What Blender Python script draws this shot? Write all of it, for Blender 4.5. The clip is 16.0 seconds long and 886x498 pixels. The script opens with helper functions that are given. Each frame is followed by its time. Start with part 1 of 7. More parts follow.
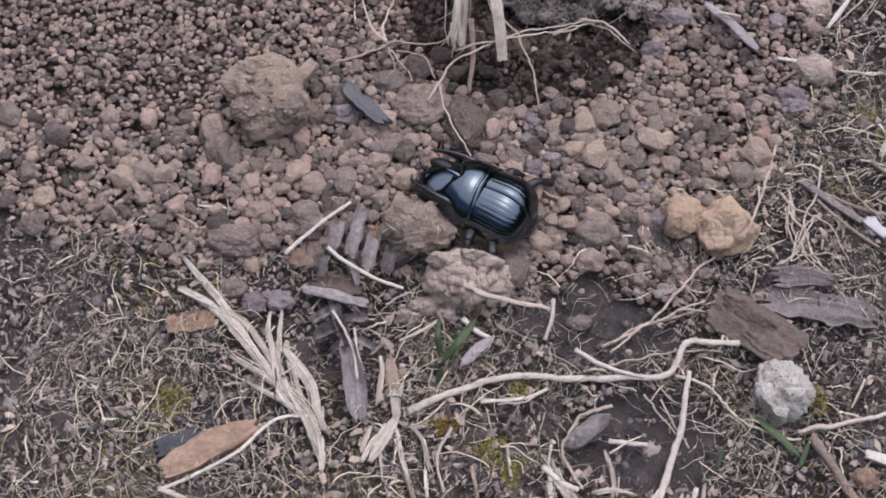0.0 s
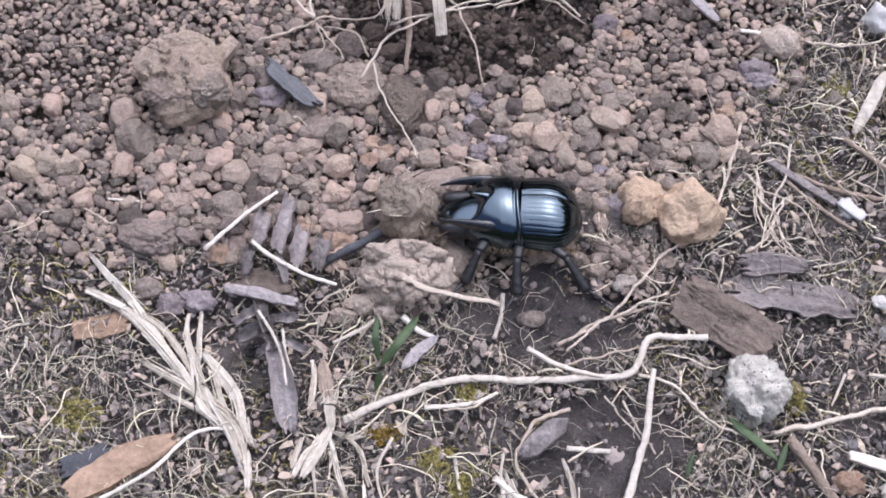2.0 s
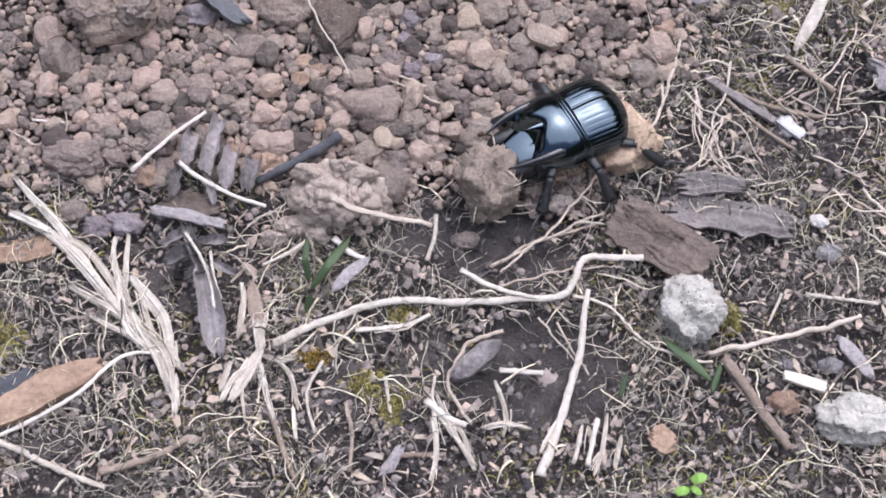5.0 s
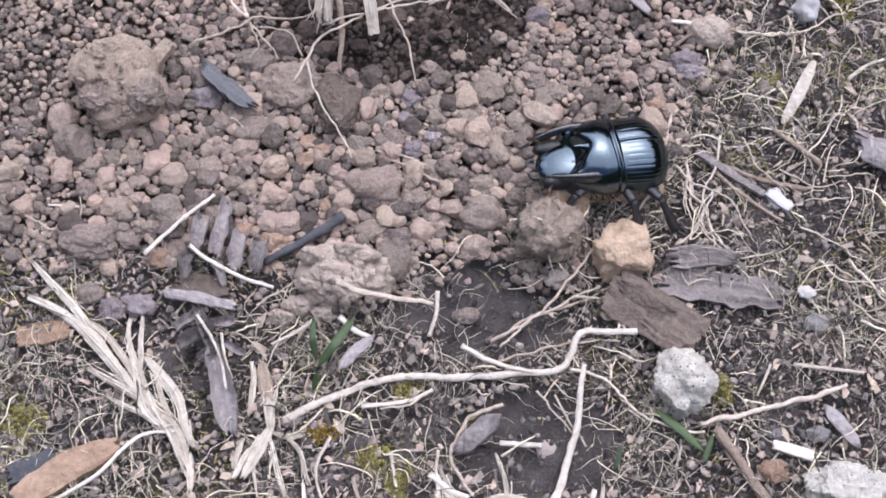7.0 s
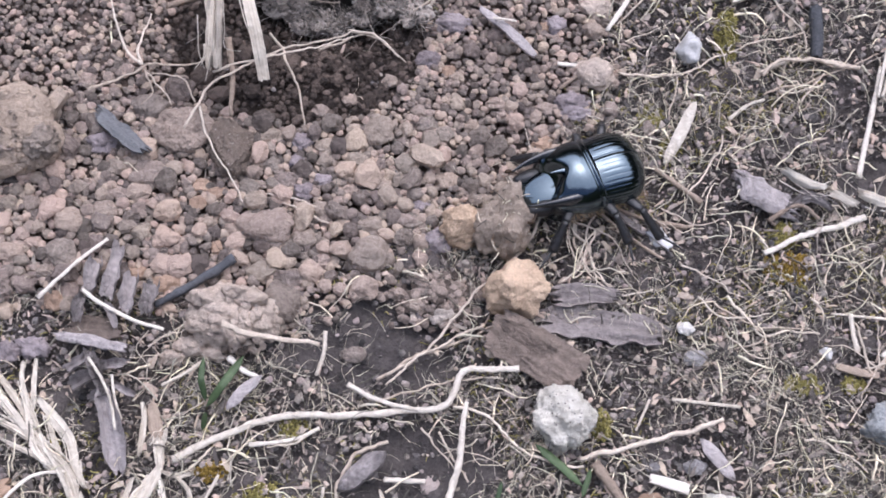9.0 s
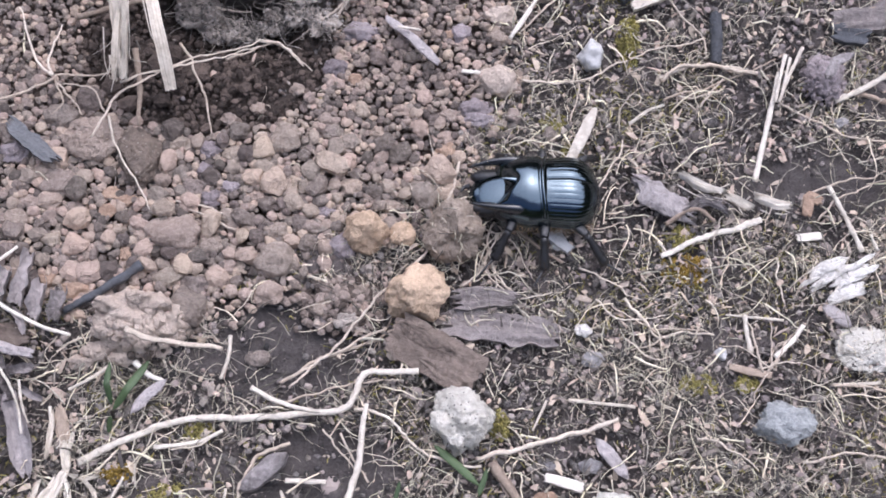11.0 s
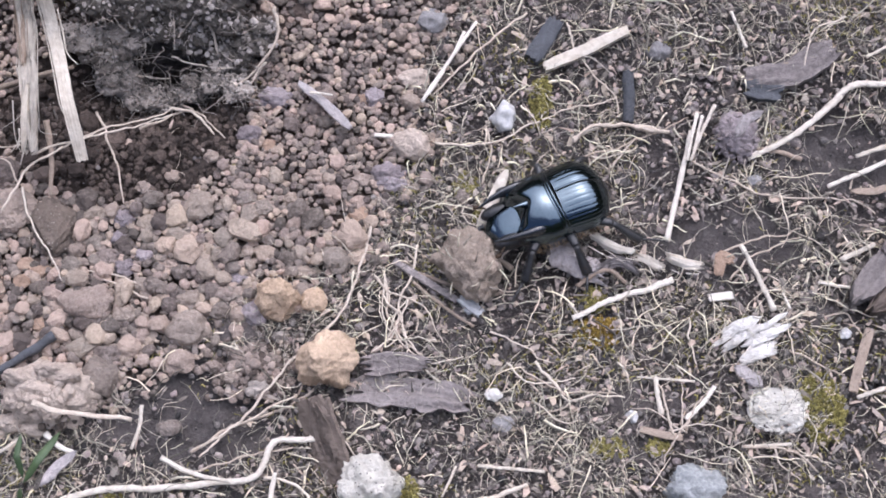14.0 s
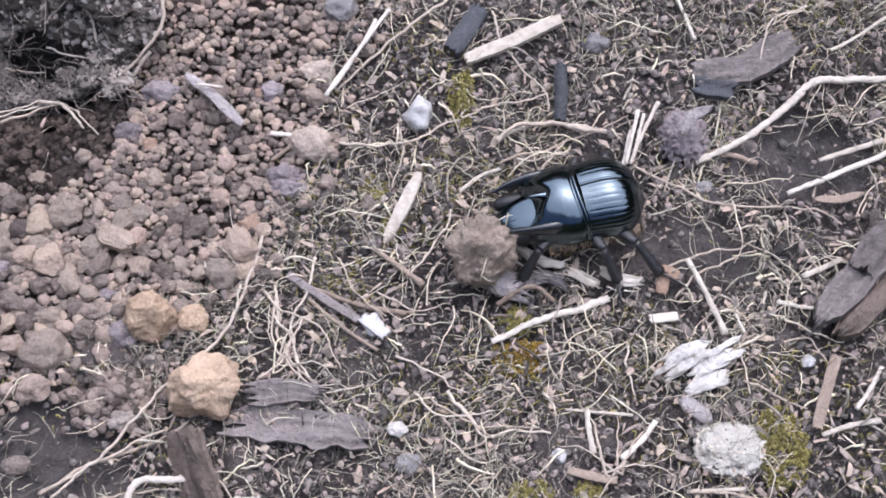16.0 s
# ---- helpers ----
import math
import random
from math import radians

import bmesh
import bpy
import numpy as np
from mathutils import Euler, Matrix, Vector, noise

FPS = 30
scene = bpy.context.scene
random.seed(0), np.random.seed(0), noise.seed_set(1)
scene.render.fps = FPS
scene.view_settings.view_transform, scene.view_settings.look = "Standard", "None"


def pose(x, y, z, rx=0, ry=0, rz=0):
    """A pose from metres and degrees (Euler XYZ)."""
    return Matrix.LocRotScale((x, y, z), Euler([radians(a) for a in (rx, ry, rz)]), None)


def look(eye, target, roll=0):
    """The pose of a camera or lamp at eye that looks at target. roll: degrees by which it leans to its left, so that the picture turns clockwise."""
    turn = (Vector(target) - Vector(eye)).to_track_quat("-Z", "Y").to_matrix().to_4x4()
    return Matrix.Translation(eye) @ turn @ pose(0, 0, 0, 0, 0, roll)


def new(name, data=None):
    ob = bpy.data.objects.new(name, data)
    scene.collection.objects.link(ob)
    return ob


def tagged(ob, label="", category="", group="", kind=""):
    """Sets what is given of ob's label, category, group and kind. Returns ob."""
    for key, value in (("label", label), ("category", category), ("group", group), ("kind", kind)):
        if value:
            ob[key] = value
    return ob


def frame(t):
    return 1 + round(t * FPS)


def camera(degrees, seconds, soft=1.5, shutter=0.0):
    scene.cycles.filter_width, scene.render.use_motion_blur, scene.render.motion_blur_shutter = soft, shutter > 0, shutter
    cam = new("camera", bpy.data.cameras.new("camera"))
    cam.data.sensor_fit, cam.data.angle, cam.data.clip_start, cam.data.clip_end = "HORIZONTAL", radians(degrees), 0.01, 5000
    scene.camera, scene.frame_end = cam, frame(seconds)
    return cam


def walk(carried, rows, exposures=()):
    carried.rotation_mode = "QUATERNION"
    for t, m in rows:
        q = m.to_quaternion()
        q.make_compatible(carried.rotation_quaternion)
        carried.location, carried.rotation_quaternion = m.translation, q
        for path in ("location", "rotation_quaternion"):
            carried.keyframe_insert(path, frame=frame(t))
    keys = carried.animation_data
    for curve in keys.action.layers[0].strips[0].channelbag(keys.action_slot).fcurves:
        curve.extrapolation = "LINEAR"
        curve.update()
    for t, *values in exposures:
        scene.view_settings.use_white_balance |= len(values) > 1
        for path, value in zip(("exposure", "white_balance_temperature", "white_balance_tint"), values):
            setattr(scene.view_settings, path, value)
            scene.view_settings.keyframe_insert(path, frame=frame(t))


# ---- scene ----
cam = camera(36.18, 16.0, soft=1.75, shutter=0.3)
PATH = [
    (0, look((-0.00769, -0.09982, 0.16910), (-0.01756, -0.03771, 0.03292), -3.25)),
    (0.5, look((-0.00502, -0.10351, 0.16718), (-0.01474, -0.03751, 0.03284), -3.54)),
    (1, look((-0.00623, -0.10562, 0.16630), (-0.01320, -0.03847, 0.03235), -1.98)),
    (1.5, look((-0.00510, -0.09807, 0.15943), (-0.01126, -0.03226, 0.02478), -1.32)),
    (2, look((-0.00649, -0.09735, 0.15102), (-0.01145, -0.03127, 0.01645), -0.07)),
    (2.5, look((-0.00710, -0.09356, 0.14764), (-0.01142, -0.02883, 0.01240), 0.34)),
    (3, look((-0.00244, -0.09561, 0.14472), (-0.00652, -0.03138, 0.00923), 0.55)),
    (3.5, look((-0.00301, -0.09887, 0.14642), (-0.00521, -0.03622, 0.01014), 2.44)),
    (4, look((-0.00385, -0.10026, 0.14372), (-0.00556, -0.03771, 0.00740), 2.99)),
    (4.2, look((-0.00335, -0.10067, 0.14393), (-0.00522, -0.03839, 0.00749), 2.69)),
    (6.3, look((0.00235, -0.08968, 0.15561), (-0.00145, -0.03331, 0.01666), -0.57)),
    (6.5, look((0.00198, -0.08945, 0.15622), (-0.00202, -0.03240, 0.01754), -0.76)),
    (7, look((0.00010, -0.08835, 0.15867), (-0.00335, -0.03109, 0.02007), -0.42)),
    (7.5, look((0.00578, -0.08747, 0.16059), (0.00105, -0.02929, 0.02241), -2.06)),
    (8, look((0.01243, -0.08512, 0.16225), (0.00780, -0.02764, 0.02378), -2.13)),
    (8.5, look((0.01190, -0.08523, 0.16263), (0.00827, -0.02727, 0.02433), -1.19)),
    (9, look((0.01365, -0.08577, 0.16420), (0.01100, -0.02743, 0.02604), -0.16)),
    (9.5, look((0.01709, -0.08690, 0.16429), (0.01455, -0.02881, 0.02602), 0.01)),
    (9.7, look((0.01894, -0.08535, 0.16610), (0.01651, -0.02767, 0.02765), -0.05)),
    (12, look((0.03051, -0.08535, 0.17011), (0.02721, -0.02765, 0.03169), -1.36)),
    (12.5, look((0.03340, -0.08380, 0.17204), (0.02988, -0.02711, 0.03321), -1.83)),
    (13, look((0.03935, -0.08027, 0.17154), (0.03352, -0.02282, 0.03310), -4.30)),
    (13.5, look((0.04132, -0.07878, 0.17153), (0.03622, -0.02052, 0.03341), -3.94)),
    (14, look((0.04284, -0.07897, 0.17069), (0.03676, -0.01962, 0.03307), -4.53)),
    (14.5, look((0.04507, -0.08363, 0.16850), (0.03846, -0.02282, 0.03153), -4.65)),
    (15, look((0.04808, -0.07954, 0.16078), (0.04070, -0.01694, 0.02467), -5.17)),
    (15.5, look((0.05167, -0.07825, 0.15096), (0.04450, -0.01233, 0.01641), -4.50)),
    (16, look((0.05297, -0.07745, 0.14347), (0.04743, -0.00873, 0.01025), -2.93)),
]
walk(cam, PATH, exposures=[(0, 0.38, 5750, 19), (0.5, 0.56, 5700, 18), (1, 0.70, 5560, 16), (2, 0.92, 5560, 16), (7, 0.92, 5560, 16), (14, 1.0, 5540, 16), (16, 1.0, 5540, 16)])

# ---- world and sun ----
sky_world = bpy.data.worlds.new("sky")
scene.world = sky_world
sky_world.use_nodes = True
wn = sky_world.node_tree.nodes
sky = wn.new("ShaderNodeTexSky")
sky.sky_type = "NISHITA"
sky.sun_disc = False
sky.sun_elevation = radians(63.6)
sky.sun_rotation = radians(26.6)
sky.dust_density = 6.0
sky.air_density = 0.7
sky.ozone_density = 0.5
wn["Background"].inputs[1].default_value = 0.09
sky_world.node_tree.links.new(sky.outputs[0], wn["Background"].inputs[0])
sun = new("sun", bpy.data.lights.new("sun", "SUN"))
sun.data.energy, sun.data.angle, sun.data.color = 1.5, radians(115), (1.0, 0.96, 0.92)
sun.matrix_world = look((0.20, 0.40, 0.90), (0, 0, 0))

# ---- materials ----
def matter(name, dark, pale, rough=0.9, grain=900.0, relief=0.4, island="object", spread=0.35, metal=0.0, stretch=(1, 1, 1), ior=1.45, speck=None, fine=5.0, tint=None):
    """A two-scale mottled surface: broad patches, fine grain, a tone of its own for each piece, and fine relief."""
    m = bpy.data.materials.new(name)
    m.use_nodes = True
    n, link = m.node_tree.nodes, m.node_tree.links.new
    bsdf = n["Principled BSDF"]
    at = n.new("ShaderNodeTexCoord")
    lay = n.new("ShaderNodeMapping")
    lay.inputs["Scale"].default_value = stretch
    link(at.outputs["Object"], lay.inputs[0])
    broad, small = n.new("ShaderNodeTexNoise"), n.new("ShaderNodeTexNoise")
    broad.inputs["Scale"].default_value, broad.inputs["Detail"].default_value = grain * 0.35, 4
    small.inputs["Scale"].default_value, small.inputs["Detail"].default_value = grain * fine * 0.5, 5
    for tex in (broad, small):
        link(lay.outputs[0], tex.inputs["Vector"])
        tex.inputs["Roughness"].default_value = 0.65
    if island == "island":
        own = n.new("ShaderNodeNewGeometry").outputs["Random Per Island"]
    else:
        own = n.new("ShaderNodeObjectInfo").outputs["Random"]
    add = n.new("ShaderNodeMath")
    add.operation = "MULTIPLY_ADD"
    add.inputs[1].default_value, add.inputs[2].default_value = spread * 2, -spread
    link(own, add.inputs[0])
    both = n.new("ShaderNodeMath")
    both.operation = "MULTIPLY_ADD"
    both.inputs[1].default_value = 0.55
    link(small.outputs[0], both.inputs[0])
    half = n.new("ShaderNodeMath")
    half.operation = "MULTIPLY_ADD"
    half.inputs[1].default_value = 0.45
    link(broad.outputs[0], half.inputs[0])
    link(add.outputs[0], half.inputs[2])
    link(half.outputs[0], both.inputs[2])
    ramp = n.new("ShaderNodeValToRGB")
    ramp.color_ramp.elements[0].position, ramp.color_ramp.elements[1].position = 0.22, 0.80
    ramp.color_ramp.elements[0].color, ramp.color_ramp.elements[1].color = (*dark, 1), (*pale, 1)
    link(both.outputs[0], ramp.inputs[0])
    colour = ramp.outputs[0]
    if speck:
        dots = n.new("ShaderNodeTexVoronoi")
        dots.inputs["Scale"].default_value = grain * 1.6
        link(lay.outputs[0], dots.inputs["Vector"])
        pick = n.new("ShaderNodeValToRGB")
        pick.color_ramp.elements[0].position, pick.color_ramp.elements[1].position = 0.08, 0.20
        pick.color_ramp.elements[0].color, pick.color_ramp.elements[1].color = (1, 1, 1, 1), (0, 0, 0, 1)
        link(dots.outputs["Distance"], pick.inputs[0])
        mix = n.new("ShaderNodeMix")
        mix.data_type = "RGBA"
        link(pick.outputs[0], mix.inputs[0])
        link(colour, mix.inputs[6])
        mix.inputs[7].default_value = (*speck, 1)
        colour = mix.outputs[2]
    if tint:
        again = n.new("ShaderNodeMath")
        again.operation = "MULTIPLY"
        again.inputs[1].default_value = 17.31
        link(own, again.inputs[0])
        second = n.new("ShaderNodeMath")
        second.operation = "FRACT"
        link(again.outputs[0], second.inputs[0])
        shift = n.new("ShaderNodeHueSaturation")
        for value, low, high, socket in ((second.outputs[0], 0.5 + tint[0], 0.5 + tint[1], "Hue"), (own, tint[2], tint[3], "Saturation")):
            span = n.new("ShaderNodeMapRange")
            span.inputs["To Min"].default_value, span.inputs["To Max"].default_value = low, high
            link(value, span.inputs["Value"])
            link(span.outputs[0], shift.inputs[socket])
        link(colour, shift.inputs["Color"])
        colour = shift.outputs[0]
    link(colour, bsdf.inputs["Base Color"])
    bsdf.inputs["Roughness"].default_value, bsdf.inputs["Metallic"].default_value, bsdf.inputs["IOR"].default_value = rough, metal, ior
    if relief:
        bump = n.new("ShaderNodeBump")
        bump.inputs["Strength"].default_value, bump.inputs["Distance"].default_value = relief, 0.0008
        link(small.outputs[0], bump.inputs["Height"])
        link(bump.outputs[0], bsdf.inputs["Normal"])
    return m


SOIL = matter("soil", (0.026, 0.021, 0.020), (0.25, 0.214, 0.20), grain=1100, relief=1.0, spread=0.0, fine=6)
DARKSOIL = matter("dark_soil", (0.036, 0.031, 0.030), (0.19, 0.166, 0.157), grain=900, relief=1.0, spread=0.0)
CLAYBED = matter("clay_bed", (0.045, 0.031, 0.025), (0.22, 0.165, 0.135), grain=900, relief=1.0, spread=0.0)
GRAVEL = matter("clay_gravel", (0.12, 0.084, 0.065), (0.53, 0.422, 0.353), island="island", spread=0.31, relief=0.7, tint=(-0.006, 0.018, 0.62, 1.2))
CLOD = matter("clay_clod", (0.165, 0.118, 0.092), (0.64, 0.52, 0.44), relief=0.9, spread=0.12, tint=(-0.004, 0.018, 0.75, 1.15))
CREAM = matter("cream_clay", (0.30, 0.225, 0.165), (0.80, 0.66, 0.53), relief=1.0, spread=0.10)
OCHRE = matter("ochre_clay", (0.25, 0.16, 0.108), (0.60, 0.44, 0.325), relief=0.8, spread=0.12)
VIOLET = matter("violet_stone", (0.16, 0.13, 0.13), (0.54, 0.47, 0.475), relief=0.8, spread=0.12)
QUARTZ = matter("white_quartz", (0.56, 0.51, 0.42), (1.0, 0.97, 0.89), rough=0.8, grain=800, relief=1.0, spread=0.05, speck=(0.15, 0.125, 0.095))
BONE = matter("bleached_wood", (0.52, 0.48, 0.43), (0.97, 0.94, 0.89), rough=0.85, relief=0.9, spread=0.12, fine=3)
MILK = matter("milky_grain", (0.42, 0.41, 0.40), (0.86, 0.85, 0.83), rough=0.4, relief=0.3, spread=0.1)
GREY = matter("grey_stone", (0.16, 0.15, 0.15), (0.46, 0.44, 0.43), relief=0.7, spread=0.15)
SLATE = matter("slate", (0.07, 0.072, 0.076), (0.24, 0.245, 0.255), rough=0.6, relief=0.6, spread=0.1)
FLAKE = matter("litter_flakes", (0.085, 0.067, 0.054), (0.56, 0.465, 0.395), island="island", spread=0.42, relief=0.4, tint=(-0.008, 0.02, 0.5, 1.3))
DARKGRAVEL = matter("dark_clay_gravel", (0.035, 0.026, 0.021), (0.20, 0.153, 0.125), island="island", spread=0.25, relief=0.9)
DARKCLAY = matter("dark_clay", (0.026, 0.019, 0.015), (0.12, 0.092, 0.075), grain=900, relief=1.0, spread=0.0)
CRUMB = matter("soil_crumbs", (0.042, 0.035, 0.031), (0.40, 0.35, 0.318), island="island", spread=0.42, relief=0.5, tint=(-0.03, 0.02, 0.4, 1.3))
BALL = matter("packed_dirt", (0.19, 0.145, 0.11), (0.68, 0.565, 0.46), relief=1.0, grain=900, spread=0.0)
STRAW = matter("bleached_straw", (0.45, 0.385, 0.30), (0.93, 0.87, 0.77), rough=0.6, grain=700, relief=0.6, spread=0.15, fine=3)
FIBRE = matter("root_fibre", (0.12, 0.094, 0.066), (0.96, 0.87, 0.72), island="island", rough=0.75, relief=0.2, spread=0.38, tint=(-0.01, 0.035, 0.6, 1.35))
ROOT = matter("pale_root", (0.36, 0.28, 0.21), (0.84, 0.75, 0.63), rough=0.7, relief=0.4, spread=0.15)
TWIG = matter("brown_twig", (0.20, 0.15, 0.115), (0.52, 0.42, 0.33), rough=0.75, relief=0.6, spread=0.12)
BARK = matter("grey_bark", (0.10, 0.086, 0.082), (0.42, 0.37, 0.35), relief=0.9, spread=0.12, fine=3)
DARKBARK = matter("brown_bark", (0.075, 0.058, 0.048), (0.31, 0.248, 0.205), relief=0.9, spread=0.1, fine=3)
CHAR = matter("charred_wood", (0.03, 0.032, 0.036), (0.13, 0.135, 0.15), rough=0.65, relief=0.5, spread=0.1)
ORANGE = matter("orange_wood", (0.21, 0.135, 0.085), (0.60, 0.43, 0.305), rough=0.75, relief=0.6, spread=0.1, fine=3)
LEAF = matter("withered_leaf", (0.09, 0.079, 0.076), (0.62, 0.56, 0.545), rough=0.7, relief=0.9, spread=0.15, fine=3)
GRASS = matter("green_blade", (0.030, 0.055, 0.022), (0.10, 0.145, 0.065), rough=0.5, relief=0.2, spread=0.2)
MOSS = matter("moss", (0.13, 0.112, 0.035), (0.46, 0.41, 0.14), rough=0.8, relief=0.3, island="island", spread=0.3)
SPROUT = matter("green_sprout", (0.16, 0.32, 0.05), (0.36, 0.58, 0.13), rough=0.5, relief=0.2, spread=0.1)
RUST = matter("orange_moss", (0.14, 0.09, 0.015), (0.42, 0.29, 0.06), rough=0.8, relief=0.3, island="island", spread=0.3)
SKYSCREEN = matter("sky_screen_leaves", (0.02, 0.03, 0.014), (0.08, 0.10, 0.045), grain=60, relief=0.0, spread=0.0)
FELT = matter("root_felt", (0.09, 0.078, 0.068), (0.58, 0.51, 0.44), island="island", rough=0.8, relief=0.2, spread=0.34)
MATTED = matter("root_mat_soil", (0.050, 0.045, 0.037), (0.30, 0.265, 0.225), relief=1.0, spread=0.0)
SHELL = matter("black_chitin", (0.100, 0.126, 0.146), (0.130, 0.163, 0.187), rough=0.16, relief=0.02, spread=0.0, ior=1.7, metal=1.0)
LEGS = matter("black_leg_chitin", (0.008, 0.008, 0.009), (0.02, 0.02, 0.022), rough=0.38, relief=0.3, spread=0.0, ior=1.7)
PALECLAY = matter("pale_clay", (0.42, 0.32, 0.25), (0.95, 0.82, 0.70), relief=1.0, spread=0.05)
GOLD = matter("golden_clay", (0.33, 0.225, 0.145), (0.92, 0.71, 0.51), relief=0.8, spread=0.05)
EARTH = matter("dark_earth", (0.085, 0.066, 0.052), (0.36, 0.29, 0.235), relief=1.0, spread=0.05, speck=(0.5, 0.45, 0.4))
GRITTED = matter("gritty_root_soil", (0.19, 0.16, 0.135), (0.72, 0.63, 0.55), relief=1.0, spread=0.2)
PALEGRIT = matter("pale_mat_grit", (0.10, 0.088, 0.075), (0.54, 0.485, 0.43), island="island", relief=0.5, spread=0.36)
HUSK = matter("split_husk", (0.16, 0.12, 0.085), (0.86, 0.80, 0.70), rough=0.7, grain=900, relief=0.8, spread=0.1, fine=4, stretch=(1.0, 0.25, 1.0))
MATGRIT = matter("mat_grit", (0.07, 0.06, 0.052), (0.58, 0.52, 0.47), island="island", relief=0.5, spread=0.42)
HORN = matter("black_horn", (0.012, 0.013, 0.015), (0.03, 0.032, 0.036), rough=0.22, relief=0.02, spread=0.0, ior=1.7)
VEINED = matter("veined_stone", (0.10, 0.108, 0.112), (0.74, 0.76, 0.75), grain=500, relief=1.0, spread=0.0)
HEAP = matter("crumbled_clay", (0.075, 0.057, 0.046), (0.40, 0.325, 0.275), island="island", relief=0.7, spread=0.36)
FRINGE = matter("tawny_hair", (0.16, 0.10, 0.05), (0.42, 0.30, 0.17), rough=0.6, relief=0, spread=0.1)
BRISTLE = matter("brown_bristle", (0.03, 0.018, 0.01), (0.09, 0.055, 0.03), rough=0.6, relief=0, spread=0.1)

# ---- the ground's form, in centimetres ----
C = 0.01


def rise(x, y):
    """The ground's height under a place of the plan: a shallow trough, a bank at the back with a burrow under it."""
    gx, gy = np.clip(x, -9.0, 13.0), np.clip(y, -8.0, 6.0)
    z = -0.06 - 0.0292 * gx + 0.1283 * gy + 0.00299 * gx * gx - 0.00022 * gx * gy + 0.00967 * gy * gy
    z = z - 1.1 * np.exp(-(((x + 0.9) / 1.5) ** 2) - ((y - 2.1) / 0.75) ** 2)
    return z + 0.9 * np.exp(-(((x + 1.2) / 2.6) ** 2) - ((y - 4.2) / 1.1) ** 2)


BARE = ((0.3, -2.5, 1.0, 0.5), (0.9, -4.6, 1.1, 0.65), (0.2, -3.1, 1.2, 0.45), (7.7, -0.3, 0.8, 0.5), (9.0, 0.9, 0.9, 0.5), (6.9, -0.4, 0.6, 0.4))  # smooth bare soil: centre and reach
HOLE = (-0.70, 2.42)  # the burrow mouth


def dark_spot(x, y):
    """The darker patch of dug-out clay under the burrow lip."""
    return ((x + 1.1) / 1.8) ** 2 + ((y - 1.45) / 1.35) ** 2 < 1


def tumbled(x, y):
    """True where the dug-out clay gravel lies; the rest is trodden soil with litter."""
    edge_low = -2.42 + 0.12 * np.sin(1.3 * x) + 0.9 * np.clip(x + 0.9, 0, 0.6) + 0.5 * np.clip(x + 0.3, 0, 5)
    edge_right = 2.55 + 0.34 * np.clip(y, -3, 6) + 0.15 * np.sin(2.1 * y)
    return (y > edge_low) & (x < edge_right) & (x > -16) & (y < 11)


# ---- makers ----
def mesh_of(verts, faces, name="form", smooth=True):
    me = bpy.data.meshes.new(name)
    me.from_pydata([tuple(v) for v in verts], [], [tuple(f) for f in faces])
    if smooth:
        me.polygons.foreach_set("use_smooth", [True] * len(me.polygons))
    me.update()
    return me


def thing(name, me, material, m, label, category, group="", kind=""):
    ob = new(name, me)
    if not me.materials:
        me.materials.append(material)
    ob.matrix_basis = m
    return tagged(ob, label, category, group, kind)


def part(name, me, material, parent, label="", m=None):
    ob = new(name, me)
    if not me.materials:
        me.materials.append(material)
    ob.parent = parent
    if m is not None:
        ob.matrix_basis = m
    if label:
        ob["label"] = label
    return ob


def placed(name, me, material, m, label, category, group, under):
    """A thing of its own, or, with under, a part of that thing at the same place."""
    if under is None:
        return thing(name, me, material, m, label, category, group)
    return part(name, me, material, under, label, under.matrix_basis.inverted() @ m)


def holder(name, label, category, x, y, group=""):
    """An empty at the base of a thing made of parts."""
    ob = tagged(new(name), label, category, group)
    ob.matrix_basis = pose(x * C, y * C, float(rise(x, y)) * C)
    return ob


def ball_form(sub):
    bm = bmesh.new()
    bmesh.ops.create_icosphere(bm, subdivisions=sub, radius=1.0)
    v = np.array([p.co[:] for p in bm.verts])
    f = np.array([[q.index for q in p.verts] for p in bm.faces])
    bm.free()
    return v, f


BALLS = {s: ball_form(s) for s in (1, 2, 3, 4, 5)}


def stone_form(seed, sub=2, cuts=13, lumps=0.20, fine=0.06):
    """A broken, worn stone of radius about one: a ball cut by planes and roughened at three scales."""
    rng = np.random.default_rng(seed)
    v, f = BALLS[sub]
    v = v.copy()
    for _ in range(cuts):
        way = rng.normal(size=3)
        way /= np.linalg.norm(way)
        over = np.clip(v @ way - rng.uniform(0.62, 0.94), 0, None)
        v = v - over[:, None] * way * 0.88
    off = Vector(rng.uniform(-50, 50, 3))
    k = np.array([lumps * noise.noise(Vector(p) * 1.7 + off) + fine * (noise.noise(Vector(p) * 5.0 + off) + 0.8 * noise.noise(Vector(p) * 11.0 + off) + 0.5 * noise.noise(Vector(p) * 23.0 + off)) for p in v])
    return v * (1 + k)[:, None], f


STONES = [stone_form(100 + i, 3, 8, 0.24, 0.045) for i in range(24)]
CRUMBLES = [stone_form(200 + i, 2, 6, 0.26, 0.04) for i in range(24)]
def grit_form(seed):
    """A tiny angular crumb of eight faces."""
    v = np.array([(1, 0, 0), (-1, 0, 0), (0, 1, 0), (0, -1, 0), (0, 0, 1), (0, 0, -1)], float) * np.random.default_rng(seed).uniform(0.65, 1.2, (6, 1))
    return v, np.array([(0, 2, 4), (2, 1, 4), (1, 3, 4), (3, 0, 4), (2, 0, 5), (1, 2, 5), (3, 1, 5), (0, 3, 5)])


